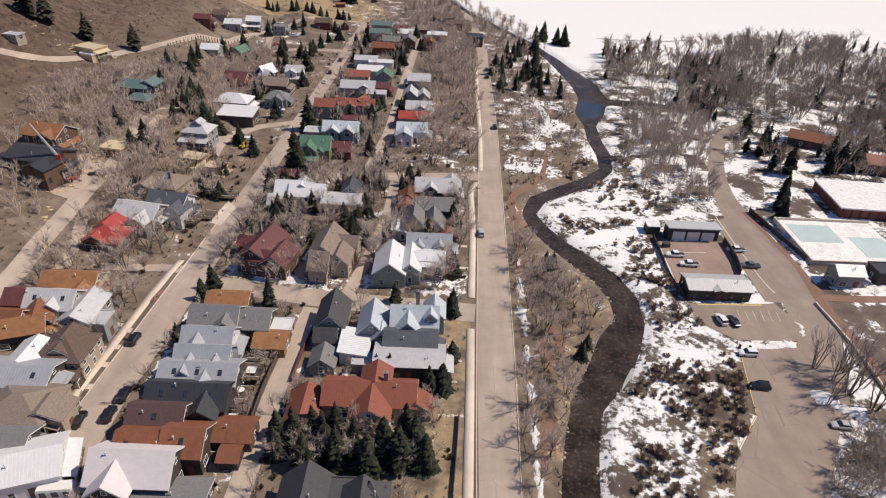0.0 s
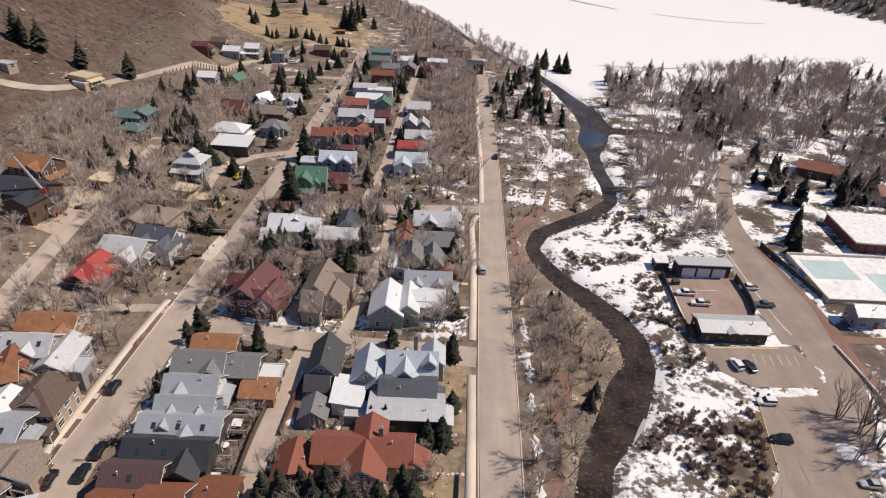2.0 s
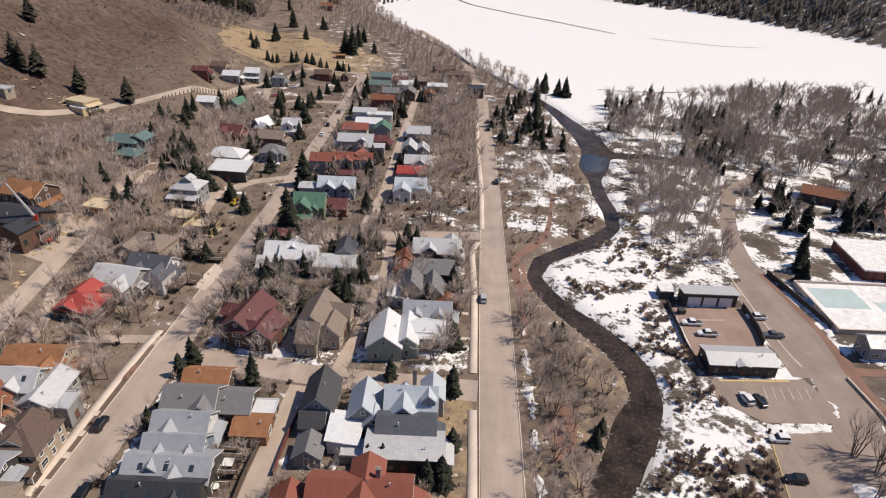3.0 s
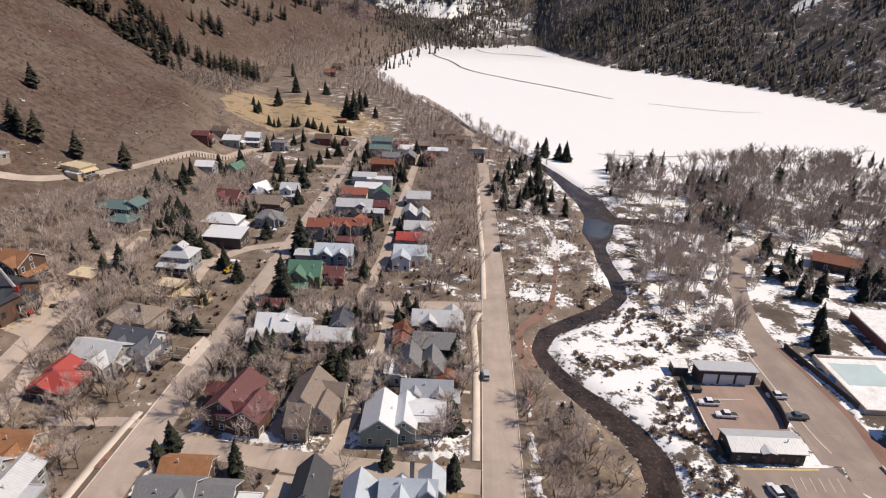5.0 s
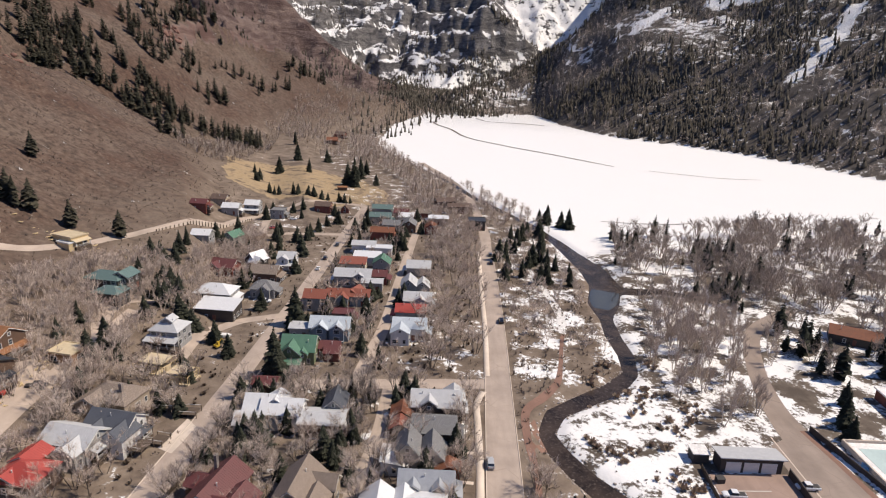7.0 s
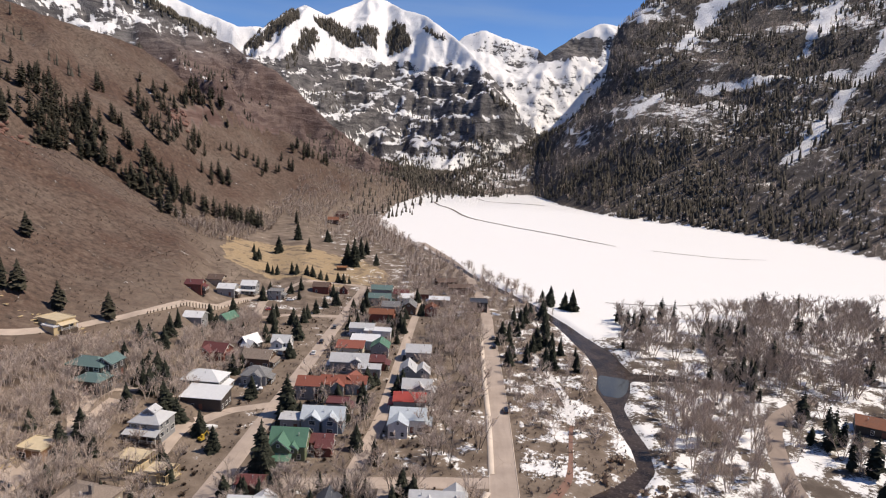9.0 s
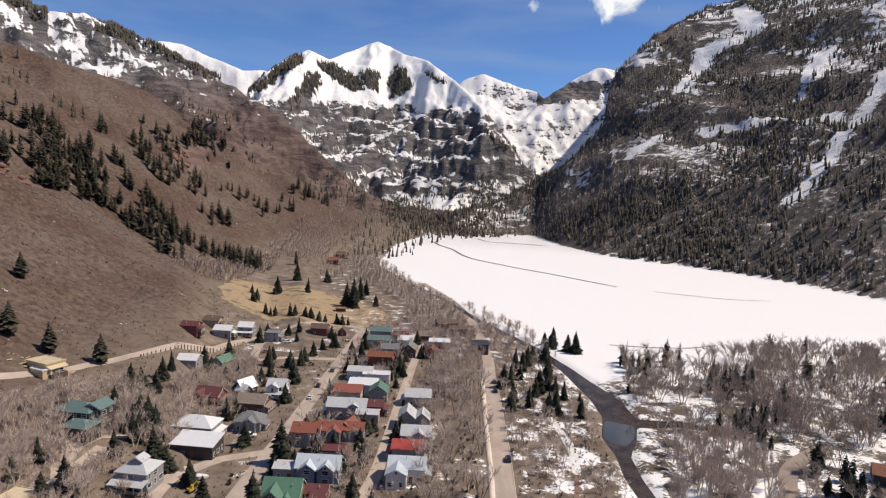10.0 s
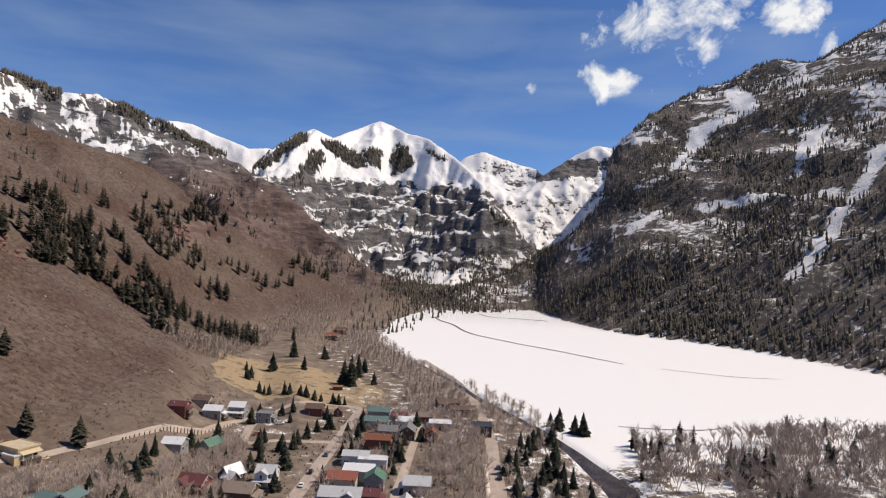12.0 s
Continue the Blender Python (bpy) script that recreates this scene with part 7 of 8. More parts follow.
snow_bank([(-62.8, 118, 1.6), (-62, 124, 2.0), (-61, 130, 1.4)], "melting snow beside the side street", 310)
for a, b, r in list(FOOTPRINTS):
    if -105 < a < 12 and 60 < b < 420 and rs.random() < 0.75:
        x0, y0 = a - r * 0.8 - rs.uniform(0, 1.5), b + rs.uniform(-3, 3)
        n = rs.uniform(2, 5)
        snow_bank([(x0, y0 - n / 2, 1.0), (x0 + rs.uniform(-1, 1), y0, rs.uniform(1.6, 3.2)), (x0, y0 + n / 2, 1.0)], "melting snow patch beside a house", int(a * 13 + b))


# ---- boulders along the water ----
def boulder(seed):
    rng = random.Random(seed)
    bm = bmesh.new()
    bmesh.ops.create_icosphere(bm, subdivisions=1, radius=0.5)
    s = Shape()
    s.v = [tuple(c * rng.uniform(0.7, 1.2) * k for c, k in zip(v.co, (1.2, 1.0, 0.7))) for v in bm.verts]
    s.f = [tuple(v.index for v in f.verts) for f in bm.faces]
    bm.free()
    return s


BOULDERS = [flatten([boulder(s)]) for s in (1, 2, 3, 4)]
line = resample(RIVER[2:18], 0.5)
tn = np.gradient(line[:, :2], axis=0)
tn /= np.linalg.norm(tn, axis=1)[:, None]
rg = np.random.default_rng(91)
keep = rg.random(len(line)) < 0.75
side = rg.choice((-1, 1), len(line))
off = (line[:, 2] / 2 + 1.4 + rg.normal(0, 0.5, len(line))) * side
bx, by = line[:, 0] + tn[:, 1] * off, line[:, 1] - tn[:, 0] * off
strewn("boulders", BOULDERS, bx[keep], by[keep], rg.uniform(0.35, 1.1, keep.sum()), plain("river_stone", (0.34, 0.29, 0.25), 0.9, 0.35, 0.9, 5.0), "pale boulders lining the river bank", "boulders", 92)
x, y = sown([(-62, 60), (6, 60), (8, 200), (-62, 200)], 500, 93)
k = free(x, y, 0.2)
strewn("stones", BOULDERS, x[k], y[k], rg.uniform(0.2, 0.6, k.sum()), STONE, "garden stones and clutter in the yards", "stones", 94)


# ---- fences, decks and yard things ----
board_fence([(-37.5, 76), (-37.2, 88), (-37, 100), (-36, 110)], 1.6, OLD_WOOD, "weathered board fence along the lane")
board_fence([(-31.5, 100), (-31, 110), (-30, 120)], 1.4, WALLS["redwood"], "red-brown board fence along the lane")
board_fence([(-60, 72), (-48, 73), (-40, 73)], 1.5, OLD_WOOD, "weathered board fence between yards")
board_fence([(-77.6, 80), (-77.6, 92), (-77.0, 104)], 0.9, TRIM, "low white fence along the front yards", 1.8, 0.06)
board_fence([(4.4, 72), (5.2, 84), (5.6, 92)], 1.2, OLD_WOOD, "low board fence beside the lawn")
board_fence([(-5, 142), (2, 142.5), (7.5, 143)], 1.0, OLD_WOOD, "low board fence in front of a yard")
board_fence([(-62.5, 150), (-60, 168), (-60, 185)], 1.3, OLD_WOOD, "weathered fence above the side street")
board_fence([(-15.5, 150), (-12.5, 170), (-12.4, 186)], 1.4, OLD_WOOD, "weathered board fence along the narrow lane")


def deck(x, y, w, d, h, rot, label, tub=False):
    top = thing("deck", pose(x, y, ground_at(x, y), 0, 0, rot), label, "deck", "back yard decks")
    n = int(w / 0.3)
    for i in range(n):
        part("plank", Shape().box(-w / 2 + 0.3 * i, -w / 2 + 0.3 * i + 0.28, -d / 2, d / 2, h - 0.08, h), OLD_WOOD, top)
    for u in (-w / 2 + 0.1, w / 2 - 0.1):
        for v in (-d / 2 + 0.1, d / 2 - 0.1):
            part("post", Shape().box(u - 0.08, u + 0.08, v - 0.08, v + 0.08, -0.5, h + 1.0), OLD_WOOD, top)
    for v in (-d / 2 + 0.1, d / 2 - 0.1):
        part("rail", Shape().box(-w / 2, w / 2, v - 0.04, v + 0.04, h + 0.92, h + 1.0), TRIM, top)
    if tub:
        t = thing("hot_tub", pose(x, y, ground_at(x, y) + h, 0, 0, rot), "square hot tub with a grey cover on a deck", "hot tub", "hot tubs")
        part("body", Shape().box(-1, 1, -1, 1, 0, 0.8), WALLS["brown"], t)
        part("cover", Shape().box(-1.05, 1.05, -1.05, 1.05, 0.8, 0.92), TRIM, t)
    FOOTPRINTS.append((x, y, max(w, d) / 2))


for dx, dy, dw, dd, dh, tub in ((-41, 88, 4.5, 4, 0.6, True), (-41.5, 95, 5, 4, 0.5, False), (-40.5, 101, 5, 4.5, 1.4, True), (-42, 107.5, 4, 4, 0.6, False), (-40.5, 81, 4.5, 3.5, 0.5, False), (-14, 111, 4, 3, 0.4, False),
                               (-33, 154, 5, 4, 0.5, False), (-4, 178, 4, 3, 0.6, False), (-79, 186, 6, 4, 1.6, False), (-71, 184, 5, 4, 1.2, False)):
    deck(dx, dy, dw, dd, dh, 0, "weathered plank deck with a white rail" if dh > 1 else "low weathered plank deck in a back yard", tub)
deck(-77.5, 166.5, 6, 5, 1.8, -10, "white-railed plank deck beside a white house")
deck(-73.5, 170.5, 4, 4, 0.9, -10, "low white-railed plank deck beside a white house")
table_ = thing("round_table", pose(-41.5, 96, ground_at(-41.5, 96) + 0.5), "round white patio table on a deck", "table")
part("tabletop", Shape().stick((0, 0, 0.7), (0, 0, 0.76), 0.8, 0.8, 16), TRIM, table_)
part("leg", Shape().stick((0, 0, 0), (0, 0, 0.7), 0.08, 0.06, 8), DARK_TRIM, table_)


# ---- lumber and rubble on the building sites ----
def lumber(seed):
    rng = random.Random(seed)
    s = Shape()
    for i in range(4):
        s.box(-1.5 * rng.uniform(0.6, 1), 1.5 * rng.uniform(0.6, 1), -0.5 + 0.25 * i, -0.28 + 0.25 * i, 0, rng.uniform(0.1, 0.35))
    return s


LUMBER = [flatten([lumber(i)]) for i in (1, 2, 3)]
rl = np.random.default_rng(77)
lx = np.concatenate([rl.normal(-117, 4, 45), rl.normal(-86, 5, 40), rl.normal(-160, 9, 25), rl.normal(-112, 3, 20)])
ly = np.concatenate([rl.normal(184, 8, 45), rl.normal(206, 4, 40), rl.normal(281, 3, 25), rl.normal(160, 8, 20)])
k = free(lx, ly, 0.0)
strewn("lumber", LUMBER, lx[k], ly[k], rl.uniform(0.4, 1.2, k.sum()), RAW_WOOD, "stacked lumber and rubble on the building sites", "lumber", 78)

# ---- trees, by the places they stand in ----
grove("bare", [(19, 60), (24, 75), (29, 95), (38, 116), (42, 130), (34, 150), (24, 165), (21, 150), (19.5, 100)], 38, 9.5, 2.8, 5)
grove("fir", [(25, 300), (58, 300), (55, 385), (27, 390)], 26, 11, 3.5, 7)
grove("bare", [(-62, 60), (0, 60), (4, 125), (-62, 130)], 30, 7, 3.5, 10, 0.3)
grove("bare", [(-62, 136), (8, 136), (8, 200), (-62, 200)], 60, 10, 3.2, 11, 0.3)
grove("bare", [(-100, 70), (-78, 70), (-75, 200), (-105, 200)], 34, 9.5, 3.8, 13, 0.5)
row("fir", "-30,80,9 -27,83,11 -24,78,10 -21,82,12 -18,79,11 -15,82,9 -12,78,11 -9,81,12 -6,79,11 -3,82,11 -1,79,10 -19,85,10 -31,85,8 -5,85,11 -24,86,8", 10)
row("fir", "-54,209,18 -57,248,17 -52,205,12 -47,259,9 -47,194,9 -48,170,12 -51,171,10 -60,134,8 -61,129,7 -43,127,9 -61,112,6 4,127,8 -11,131,7 -16,153,9 -42,178,8 -30,168,9 -27,164,8 -22,158,7", 9)
row("fir", "-13,104,6 -10,104,6 -1,99,8 2,100,8 4,109,7 33,150,6 31,150,6 35,112,5 37,116,5 -74,184,7 -80,184,8 -90,188,7 -110,203,10 -103,186,8 -103,253,12 -75,332,13 -128,284,12 -108,247,10", 8)
row("pine", "-187,288,14 -183,292,15 -191,290,14 -169,296,14 -150,301,13 -216,346,15 -167,691,16", 14)
row("bare", "-28,79,8 -24,80,8 -21,80,9 -17,79,8 -13,79,8 -8,80,8 -4,79,8 -27,84,8 -16,85,9 -11,84,8 -6,86,8", 8)
grove("fir", [(-58, 212), (-14, 212), (-14, 420), (-56, 420)], 44, 8.5, 4, 41, 0.3)
grove("fir", [(-130, 200), (-72, 200), (-66, 430), (-120, 430)], 50, 9.5, 5, 42, 0.4)
grove("fir", [(-60, 136), (6, 136), (6, 200), (-60, 200)], 30, 8.5, 3.5, 43, 0.3)
row("fir", "118,193,12 121,197,10 116,186,8 126,206,9 152,226,11 172,240,11", 11)
row("fir", "-76,512,24 -82,517,20 -76,545,18 -74,564,13 -142,537,14 -141,596,16 -119,619,13 -149,507,9 -148,498,8", 14)
row("fir", "62,418,13 70,412,11 74,408,13 58,425,9", 12)
row("tall", "-24,191,13 -28,193,12 -20,189,13 -23,196,12 -1,225,11 2,216,11 -5,222,12 93,107,15 95,104,16 99,106,15 91,112,13 97,111,16 98,99,15 101,95,14 88,100,12", 12)
row("bare", "-65,153,8 -90,158,8 -80,169,8 -26,129,6 -20,130,6 -34,145,9 -41,144,9 -47,143,8 -31,148,9", 8)

rng_w = np.random.default_rng(7)


def wood_of(name, stock, ring, n, lo, hi, mat, label, category, seed, room=1.5, keep=None):
    x, y = sown(ring, n, seed)
    k = free(x, y, room)
    if keep is not None:
        k &= keep(x, y)
    x, y = x[k], y[k]
    return strewn(name, stock, x, y, np.random.default_rng(seed + 100).uniform(lo, hi, len(x)), mat, label, category, seed)


grove("bare", [(-9, 213), (12, 213), (14, 300), (16, 400), (-9, 400), (-12, 280)], 46, 13, 4.2, 14, 0.8)
wood_of("bare_wood", LIGHT_BARE, [(24, 215), (60, 232), (60, 290), (60, 350), (27, 380), (24, 300)], 60, 5, 9, TWIGS, "leafless trees between street and river", "bare wood", 15, 0.8)
grove("bare", [(-60, 138), (6, 138), (6, 205), (-60, 205)], 26, 12.5, 4.5, 16, 0.2)
grove("bare", [(-106, 90), (-76, 90), (-76, 215), (-106, 215)], 34, 11, 4.2, 17, 0.3)
wood_of("bare_wood", LIGHT_TALL, [(74, 186), (98, 190), (118, 232), (128, 262), (110, 290), (84, 272), (72, 238)], 105, 10, 15, SHADED_TWIGS, "tall leafless cottonwoods standing in snow by the river", "bare wood", 21, 1.0)
wood_of("bare_wood", LIGHT_TALL, [(24, 240), (58, 240), (58, 385), (27, 390)], 34, 6, 10, SHADED_TWIGS, "leafless cottonwoods between street and river", "bare wood", 20, 1.0)
SOUTH = [(84, 262), (118, 290), (126, 262), (124, 215), (150, 218), (190, 215), (300, 240), (330, 430), (210, 438), (160, 410), (95, 392), (84, 330)]
wood_of("bare_wood", LIGHT_BARE, SOUTH, 1250, 8.5, 17, SHADED_TWIGS, "leafless grey-brown wood on snowy ground by the river", "bare wood", 1, 1.5, lambda x, y: fbm(x, y, 42, 3, 80) > -0.14)
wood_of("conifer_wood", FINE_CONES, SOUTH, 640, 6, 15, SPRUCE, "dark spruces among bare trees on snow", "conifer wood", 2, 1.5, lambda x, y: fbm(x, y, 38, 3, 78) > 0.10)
THICKET = [(-155, 248), (-135, 284), (-114, 286), (-119, 332), (-111, 379), (-86, 315), (-87, 277), (-97, 244), (-103, 222), (-96, 188), (-106, 171), (-123, 174), (-148, 210)]
wood_of("bare_wood", LIGHT_BARE, THICKET, 620, 5, 11, TWIGS, "dense grey leafless thicket below the hillside", "bare wood", 3, 0.6)
wood_of("bare_wood", LIGHT_BARE, [(-150, 130), (-106, 110), (-100, 190), (-130, 240), (-160, 200)], 90, 4, 8, TWIGS, "sparse leafless trees beside the hillside road", "bare wood", 8, 0.8)
wood_of("bare_wood", LIGHT_BARE, [(73, 75), (80, 82), (86, 88), (96, 92), (93, 76)], 60, 4, 8, SHADED_TWIGS, "leafless brown thicket beside the lot", "bare wood", 9, 0.3)
wood_of("bare_wood", LIGHT_BARE, [(-58, 212), (-14, 212), (16, 300), (14, 470), (-58, 470)], 250, 6, 12, TWIGS, "leafless yard trees between the far houses", "bare wood", 4, 0.5)
wood_of("bare_wood", POLES, [(14, 390), (62, 395), (60, 430), (-40, 640), (-95, 800), (-130, 800), (-95, 660), (-40, 540), (-30, 450)], 1500, 4, 9, SHADED_TWIGS, "pale leafless bank of trees along the snowfield", "bare wood", 5, 0.5)
wood_of("bare_wood", POLES, [(-40, 560), (-62, 600), (-95, 800), (-100, 1100), (120, 1300), (-20, 1400), (-200, 1050), (-220, 760), (-140, 660)], 1300, 3.5, 9, SHADED_TWIGS, "leafless wood on the valley floor", "bare wood", 6, 0)
wood_of("conifer_wood", CONES, [(-62, 820), (-30, 1050), (0, 1120), (160, 1290), (260, 1500), (-60, 1500), (-160, 1000), (-140, 800)], 260, 7, 15, HAZED_NEEDLES, "dark spruces at the far end of the valley", "conifer wood", 7, 0)


# spruce forest on the shaded mountain
x, y = sown([(0, 1135), (150, 1250), (235, 935), (345, 820), (420, 660), (560, 520), (1500, 900), (1900, 2600), (500, 2700), (250, 2300), (-250, 2300), (-180, 1300)], 95000, 21)
z, stack, _ = land(x, y)
az, r = np.degrees(np.arctan2(x - HUB[0], y - HUB[1])), np.hypot(x - HUB[0], y - HUB[1])
tan_e = (z - HUB[2]) / r
dens = 0.36 + 1.4 * fbm(x + y * 0.4, (y - x) * 0.35, 150, 4, 71) - 0.25 * np.clip((tan_e - 0.22) * 8, 0, 1)
dens = np.where((tan_e > 0.13 + 0.012 * (az - 13)) & (tan_e < 0.205) & (az > 9) & (az < 18), 0.06, dens)
dens = np.where(az < 9, dens + 0.25, dens)
near = np.clip((1500 - r) / 600, 0, 1)
valley = (az < 10) & (az > -7) & (r > 1130) & (r < 2300)
pick = ((stack.argmax(0) == 6) | valley) & (rng_w.random(len(x)) < dens * (0.6 + 0.4 * near)) & (chute(x, y) > 7 * rng_w.random(len(x)) - 4) & (to_line(x, y, ASPENS) > -14 * rng_w.random(len(x))) & ~inside(x, y, SNOWFIELD)
strewn("conifer_wood", CONES, x[pick], y[pick], rng_w.uniform(7, 17, pick.sum()), HAZED_NEEDLES, "dense dark spruce forest on the shaded mountainside", "forest", 22)
gap = ((stack.argmax(0) == 6) | valley) & ~pick & (r < 1900) & (rng_w.random(len(x)) < 0.22) & (chute(x, y) > 0) & ~inside(x, y, SNOWFIELD)
strewn("aspen_wood", THIN_POLES, x[gap], y[gap], rng_w.uniform(9, 15, gap.sum()), TWIGS, "leafless aspen stands between the spruces", "forest", 23)

x, y = sown([(-140, 1120), (20, 1140), (160, 1255), (230, 1250), (330, 1750), (-180, 1750)], 450, 45)
k = ~inside(x, y, SNOWFIELD) & (fbm(x, y, 120, 3, 77) > -0.05)
strewn("conifer_wood", CONES, x[k], y[k], rng_w.uniform(6, 13, k.sum()), HAZED_NEEDLES, "dark spruce wood closing the end of the valley", "forest", 46)

# belts of conifers on the sunny brown hill: points, reach, how many
HILL_BELTS = [([(-344, 521), (-354, 550), (-383, 586), (-390, 626), (-355, 580), (-340, 541)], 14, 44),
              ([(-332, 544), (-330, 574), (-324, 584), (-346, 611), (-334, 612), (-357, 636), (-348, 592)], 15, 60),
              ([(-310, 595), (-297, 597), (-283, 599), (-309, 636), (-293, 634), (-282, 633)], 12, 42),
              ([(-225, 530), (-264, 619), (-252, 628), (-239, 629), (-229, 652), (-213, 656), (-200, 650)], 10, 44),
              ([(-268, 718), (-265, 739)], 8, 8),
              ([(-363, 757), (-352, 783), (-346, 831), (-343, 866), (-364, 822), (-331, 709)], 15, 44),
              ([(-344, 667), (-340, 667)], 6, 4),
              ([(-315, 736), (-314, 785)], 10, 8),
              ([(-355, 903), (-589, 1599), (-553, 1666), (-558, 1822)], 30, 30),
              ([(-299, 772), (-297, 813), (-285, 836), (-278, 864), (-245, 853), (-226, 892)], 10, 18),
              ([(-227, 990), (-210, 1010), (-238, 978)], 12, 14),
              ([(-389, 716), (-358, 919), (-326, 902)], 9, 6)]
hx, hy = [], []
for pts, reach, n in HILL_BELTS:
    n = int(1.25 * n)
    pick = rng_w.integers(0, len(pts), n)
    hx += list(np.array(pts, float)[pick, 0] + reach * rng_w.normal(0, 0.7, n))
    hy += list(np.array(pts, float)[pick, 1] + reach * rng_w.normal(0, 0.7, n))
hx, hy = np.array(hx), np.array(hy)
strewn("conifer_wood", FINE_CONES, hx, hy, rng_w.uniform(10, 22, len(hx)), HILL_FIR, "clumps of dark conifers on the brown hillside", "conifer wood", 24)
x, y = sown([(-700, 300), (-240, 420), (-180, 900), (-60, 1300), (0, 1700), (-700, 1900), (-900, 900)], 3000, 25)
st = land(x, y)[1].argmax(0)
k = ((st == 1) & (fbm(x, y, 160, 3, 72) > 0.42)) | ((st == 2) & (fbm(x, y, 160, 3, 72) > 0.1))
strewn("conifer_wood", CONES, x[k], y[k], rng_w.uniform(7, 15, k.sum()), HAZED_NEEDLES, "scattered conifers on rocky slopes", "conifer wood", 26)
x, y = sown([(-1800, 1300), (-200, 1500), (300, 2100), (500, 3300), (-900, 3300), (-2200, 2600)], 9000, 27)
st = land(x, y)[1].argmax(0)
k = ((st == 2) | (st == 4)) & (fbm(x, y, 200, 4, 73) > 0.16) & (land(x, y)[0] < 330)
strewn("conifer_wood", CONES, x[k], y[k], rng_w.uniform(10, 20, k.sum()), HAZED_NEEDLES, "thin conifer belts under the cliffs", "conifer wood", 28)


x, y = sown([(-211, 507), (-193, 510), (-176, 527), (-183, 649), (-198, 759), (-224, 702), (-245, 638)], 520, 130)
strewn("aspen_wood", POLES, x, y, rng_w.uniform(3, 7, len(x)), SHADED_TWIGS, "grey leafless aspen thicket at the foot of the hill", "aspen wood", 140)
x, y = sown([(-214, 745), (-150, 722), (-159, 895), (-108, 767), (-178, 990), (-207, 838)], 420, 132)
strewn("aspen_wood", POLES, x, y, rng_w.uniform(3, 7, len(x)), SHADED_TWIGS, "grey leafless aspen thicket at the foot of the hill", "aspen wood", 142)
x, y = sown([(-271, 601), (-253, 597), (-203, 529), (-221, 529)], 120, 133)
strewn("aspen_wood", POLES, x, y, rng_w.uniform(3, 7, len(x)), SHADED_TWIGS, "grey leafless aspen thicket at the foot of the hill", "aspen wood", 143)

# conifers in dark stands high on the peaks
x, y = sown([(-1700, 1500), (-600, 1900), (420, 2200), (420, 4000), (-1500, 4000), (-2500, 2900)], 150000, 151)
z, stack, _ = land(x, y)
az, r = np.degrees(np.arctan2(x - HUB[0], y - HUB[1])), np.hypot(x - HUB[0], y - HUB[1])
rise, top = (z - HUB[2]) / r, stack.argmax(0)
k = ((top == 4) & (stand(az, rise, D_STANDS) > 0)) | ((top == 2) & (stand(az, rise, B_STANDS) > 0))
strewn("conifer_wood", CONES, x[k], y[k], rng_w.uniform(12, 24, k.sum()), HAZED_NEEDLES, "dark conifer stands high on the snowy peaks", "conifer wood", 152)

# brush and shrubs
x, y = sown([(-110, 60), (-85, 60), (-85, 330), (-110, 480), (-230, 640), (-330, 700), (-420, 420), (-260, 200)], 11000, 31)
k = free(x, y, 0.6) & (fbm(x, y, 45, 4, 74) > -0.12) & ~inside(x, y, MEADOW)
strewn("brush", CLUMPS, x[k], y[k], rng_w.uniform(0.4, 1.3, k.sum()), BRUSH, "grey-brown leafless brush on the hillside", "brush", 32)
x, y = sown([(-105, 55), (5, 55), (12, 210), (12, 420), (-70, 420), (-105, 330)], 3800, 33)
k = free(x, y, 0.2)
strewn("brush", CLUMPS, x[k], y[k], rng_w.uniform(0.4, 1.3, k.sum()), BRUSH, "dry shrubs and weeds in the yards", "brush", 34)
x, y = sown([(-104, 60), (6, 60), (10, 210), (10, 420), (-66, 420), (-104, 330)], 1500, 161)
k = free(x, y, 0.1) & (fbm(x, y, 22, 3, 79) > 0.0)
strewn("shrubs", THICK_BUSH, x[k], y[k], rng_w.uniform(0.5, 1.5, k.sum()), DARK_SHRUB, "dark leafless shrubs round the houses", "shrubs", 162)
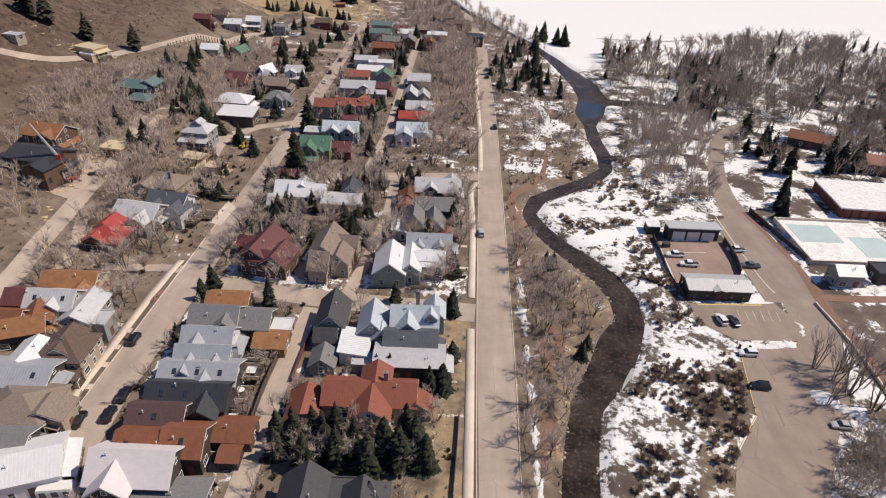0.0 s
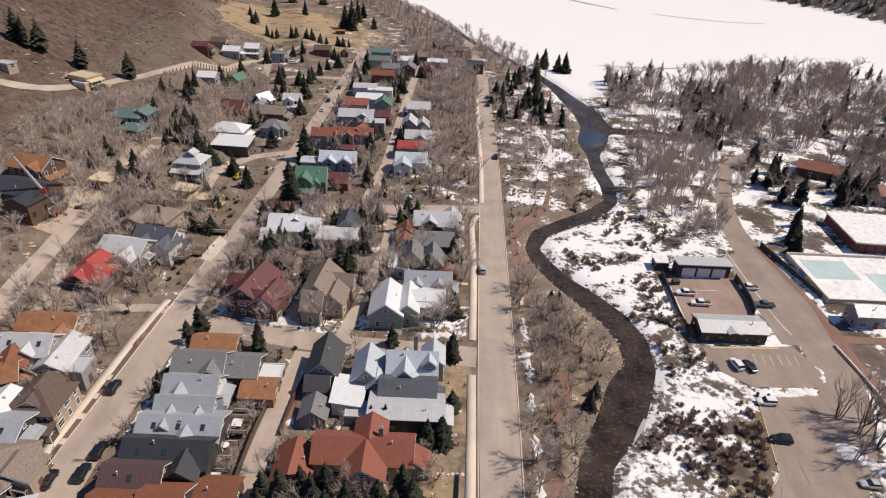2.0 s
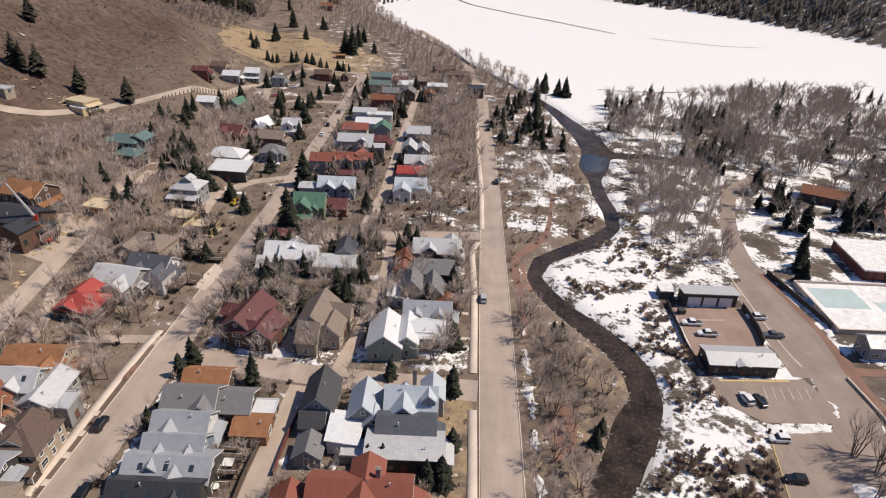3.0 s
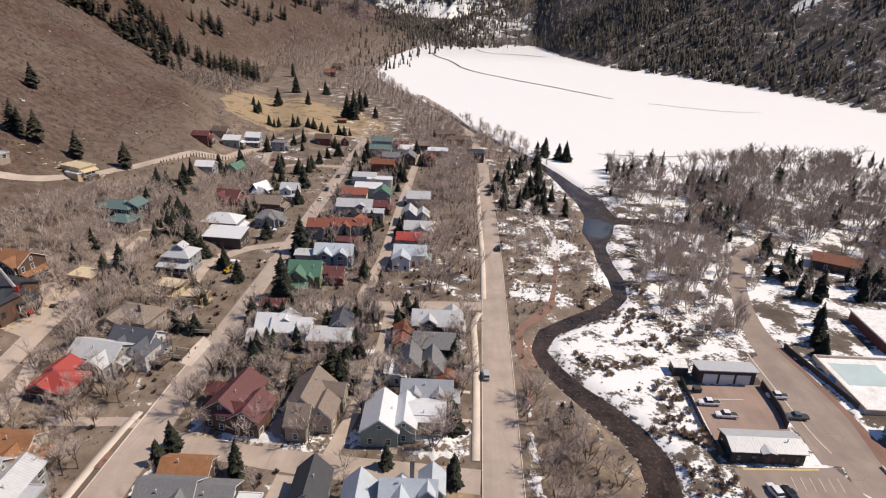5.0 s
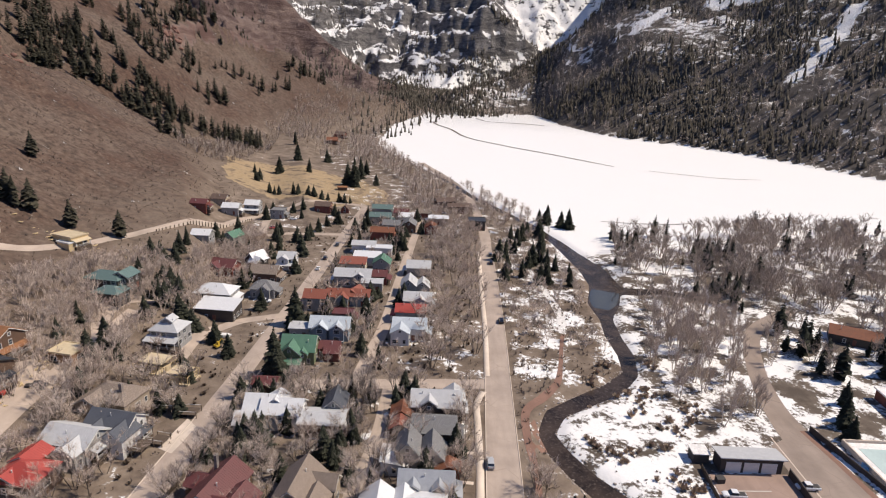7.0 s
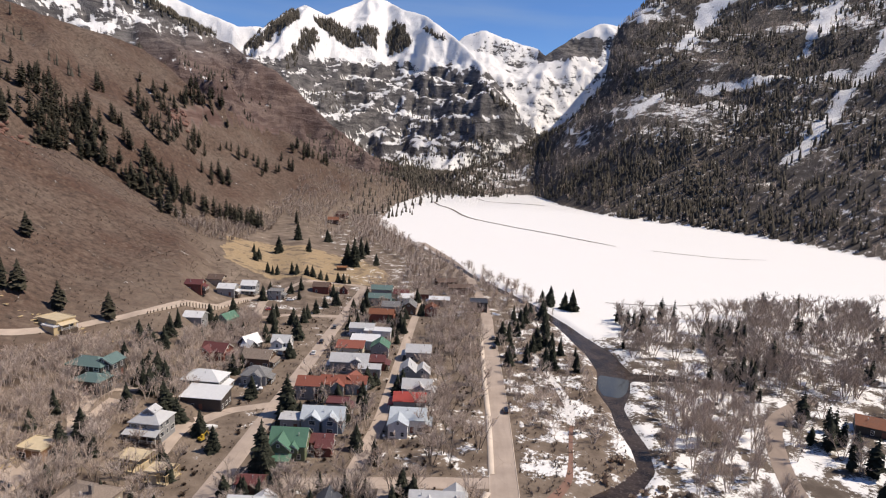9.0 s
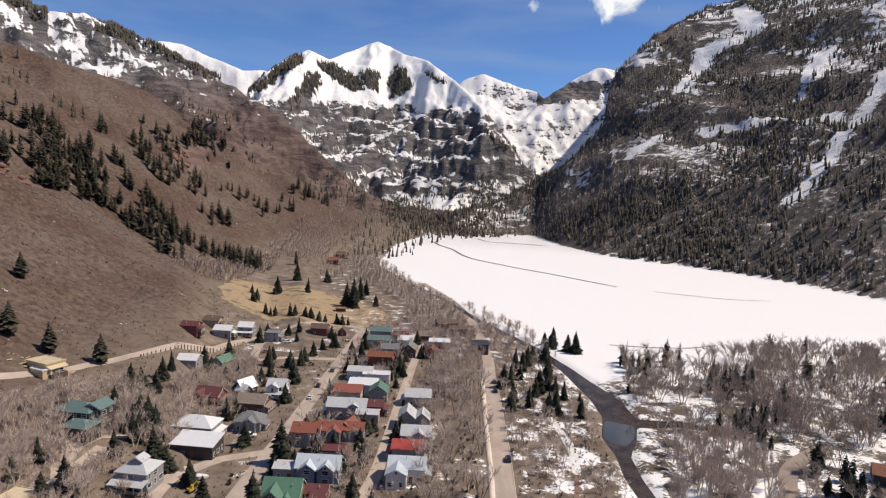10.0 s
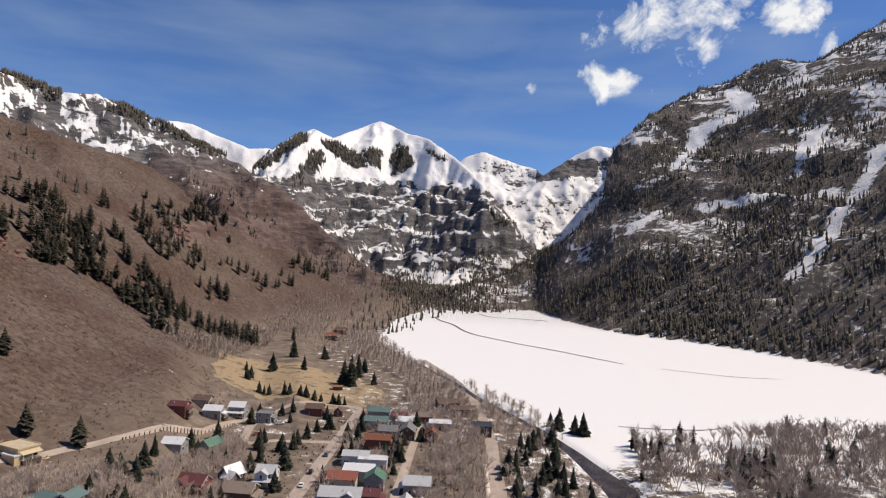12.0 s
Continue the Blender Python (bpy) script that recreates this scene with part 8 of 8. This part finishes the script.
x, y = sown([(36, 60), (60, 70), (72, 96), (72, 120), (66, 140), (68, 176), (84, 186), (70, 240), (58, 240), (40, 200), (40, 178), (52, 150), (58, 128), (46, 104)], 1700, 35)
k = free(x, y, 1.2) & (fbm(x, y, 14, 3, 75) > np.where(y > 148, 0.12, -0.12))
strewn("willow_scrub", THICK_BUSH, x[k], y[k], 0.35 + 1.9 * rng_w.random(k.sum()) ** 2, WILLOW, "dark leafless willow scrub standing in snow", "willow scrub", 36)
x, y = sown([(22, 62), (28, 90), (42, 118), (46, 136), (30, 160), (24, 200), (40, 208), (60, 222), (62, 300), (60, 380), (27, 390), (22, 200), (20, 100)], 900, 37)
k = free(x, y, 0.8)
strewn("brush", CLUMPS, x[k], y[k], rng_w.uniform(0.5, 1.8, k.sum()), BRUSH, "dry brush between the street and the river", "brush", 38)

# grave-yard meadow: dark spruces round a small brown shed, and low stones
row("fir", "-131,470,8 -127,468,7 -123,466,8 -100,458,7 -96,457,8 -90,455,7 -86,456,6 -78,455,8 -74,454,7 -70,453,6 -112,463,9 -108,461,8 -150,500,9 -157,520,8 -118,540,12 -60,520,10", 8)
house(-83, 497, 7, 4, 2.4, 8, "orange", "brown", pitch=20, name="shed", detail=0, label="small orange-brown shed on the dry meadow")
x, y = sown([(-150, 500), (-110, 530), (-70, 530), (-60, 500), (-100, 480)], 120, 95)
strewn("gravestones", BOULDERS, x, y, rg.uniform(0.4, 0.9, len(x)), STONE, "low weathered stones in the dry meadow", "stones", 96)

# red sandstone outcrops on the brown hill
OUTCROPS = [(-338, 798, 10), (-335, 505, 10)]
ox, oy = [], []
for cx, cy, reach in OUTCROPS:
    ox += list(cx + 9 * rng_w.normal(0, 0.6, 40))
    oy += list(cy + 1.6 * reach * rng_w.uniform(-1, 1, 40))
strewn("red_outcrop", BOULDERS, np.array(ox), np.array(oy), rng_w.uniform(2.5, 8, len(ox)), plain("red_sandstone", (0.21, 0.115, 0.088), 0.95, 0.35, 0.15, 1.2, bump=0.6), "broken red sandstone outcrops on the hillside", "rock outcrop", 97)
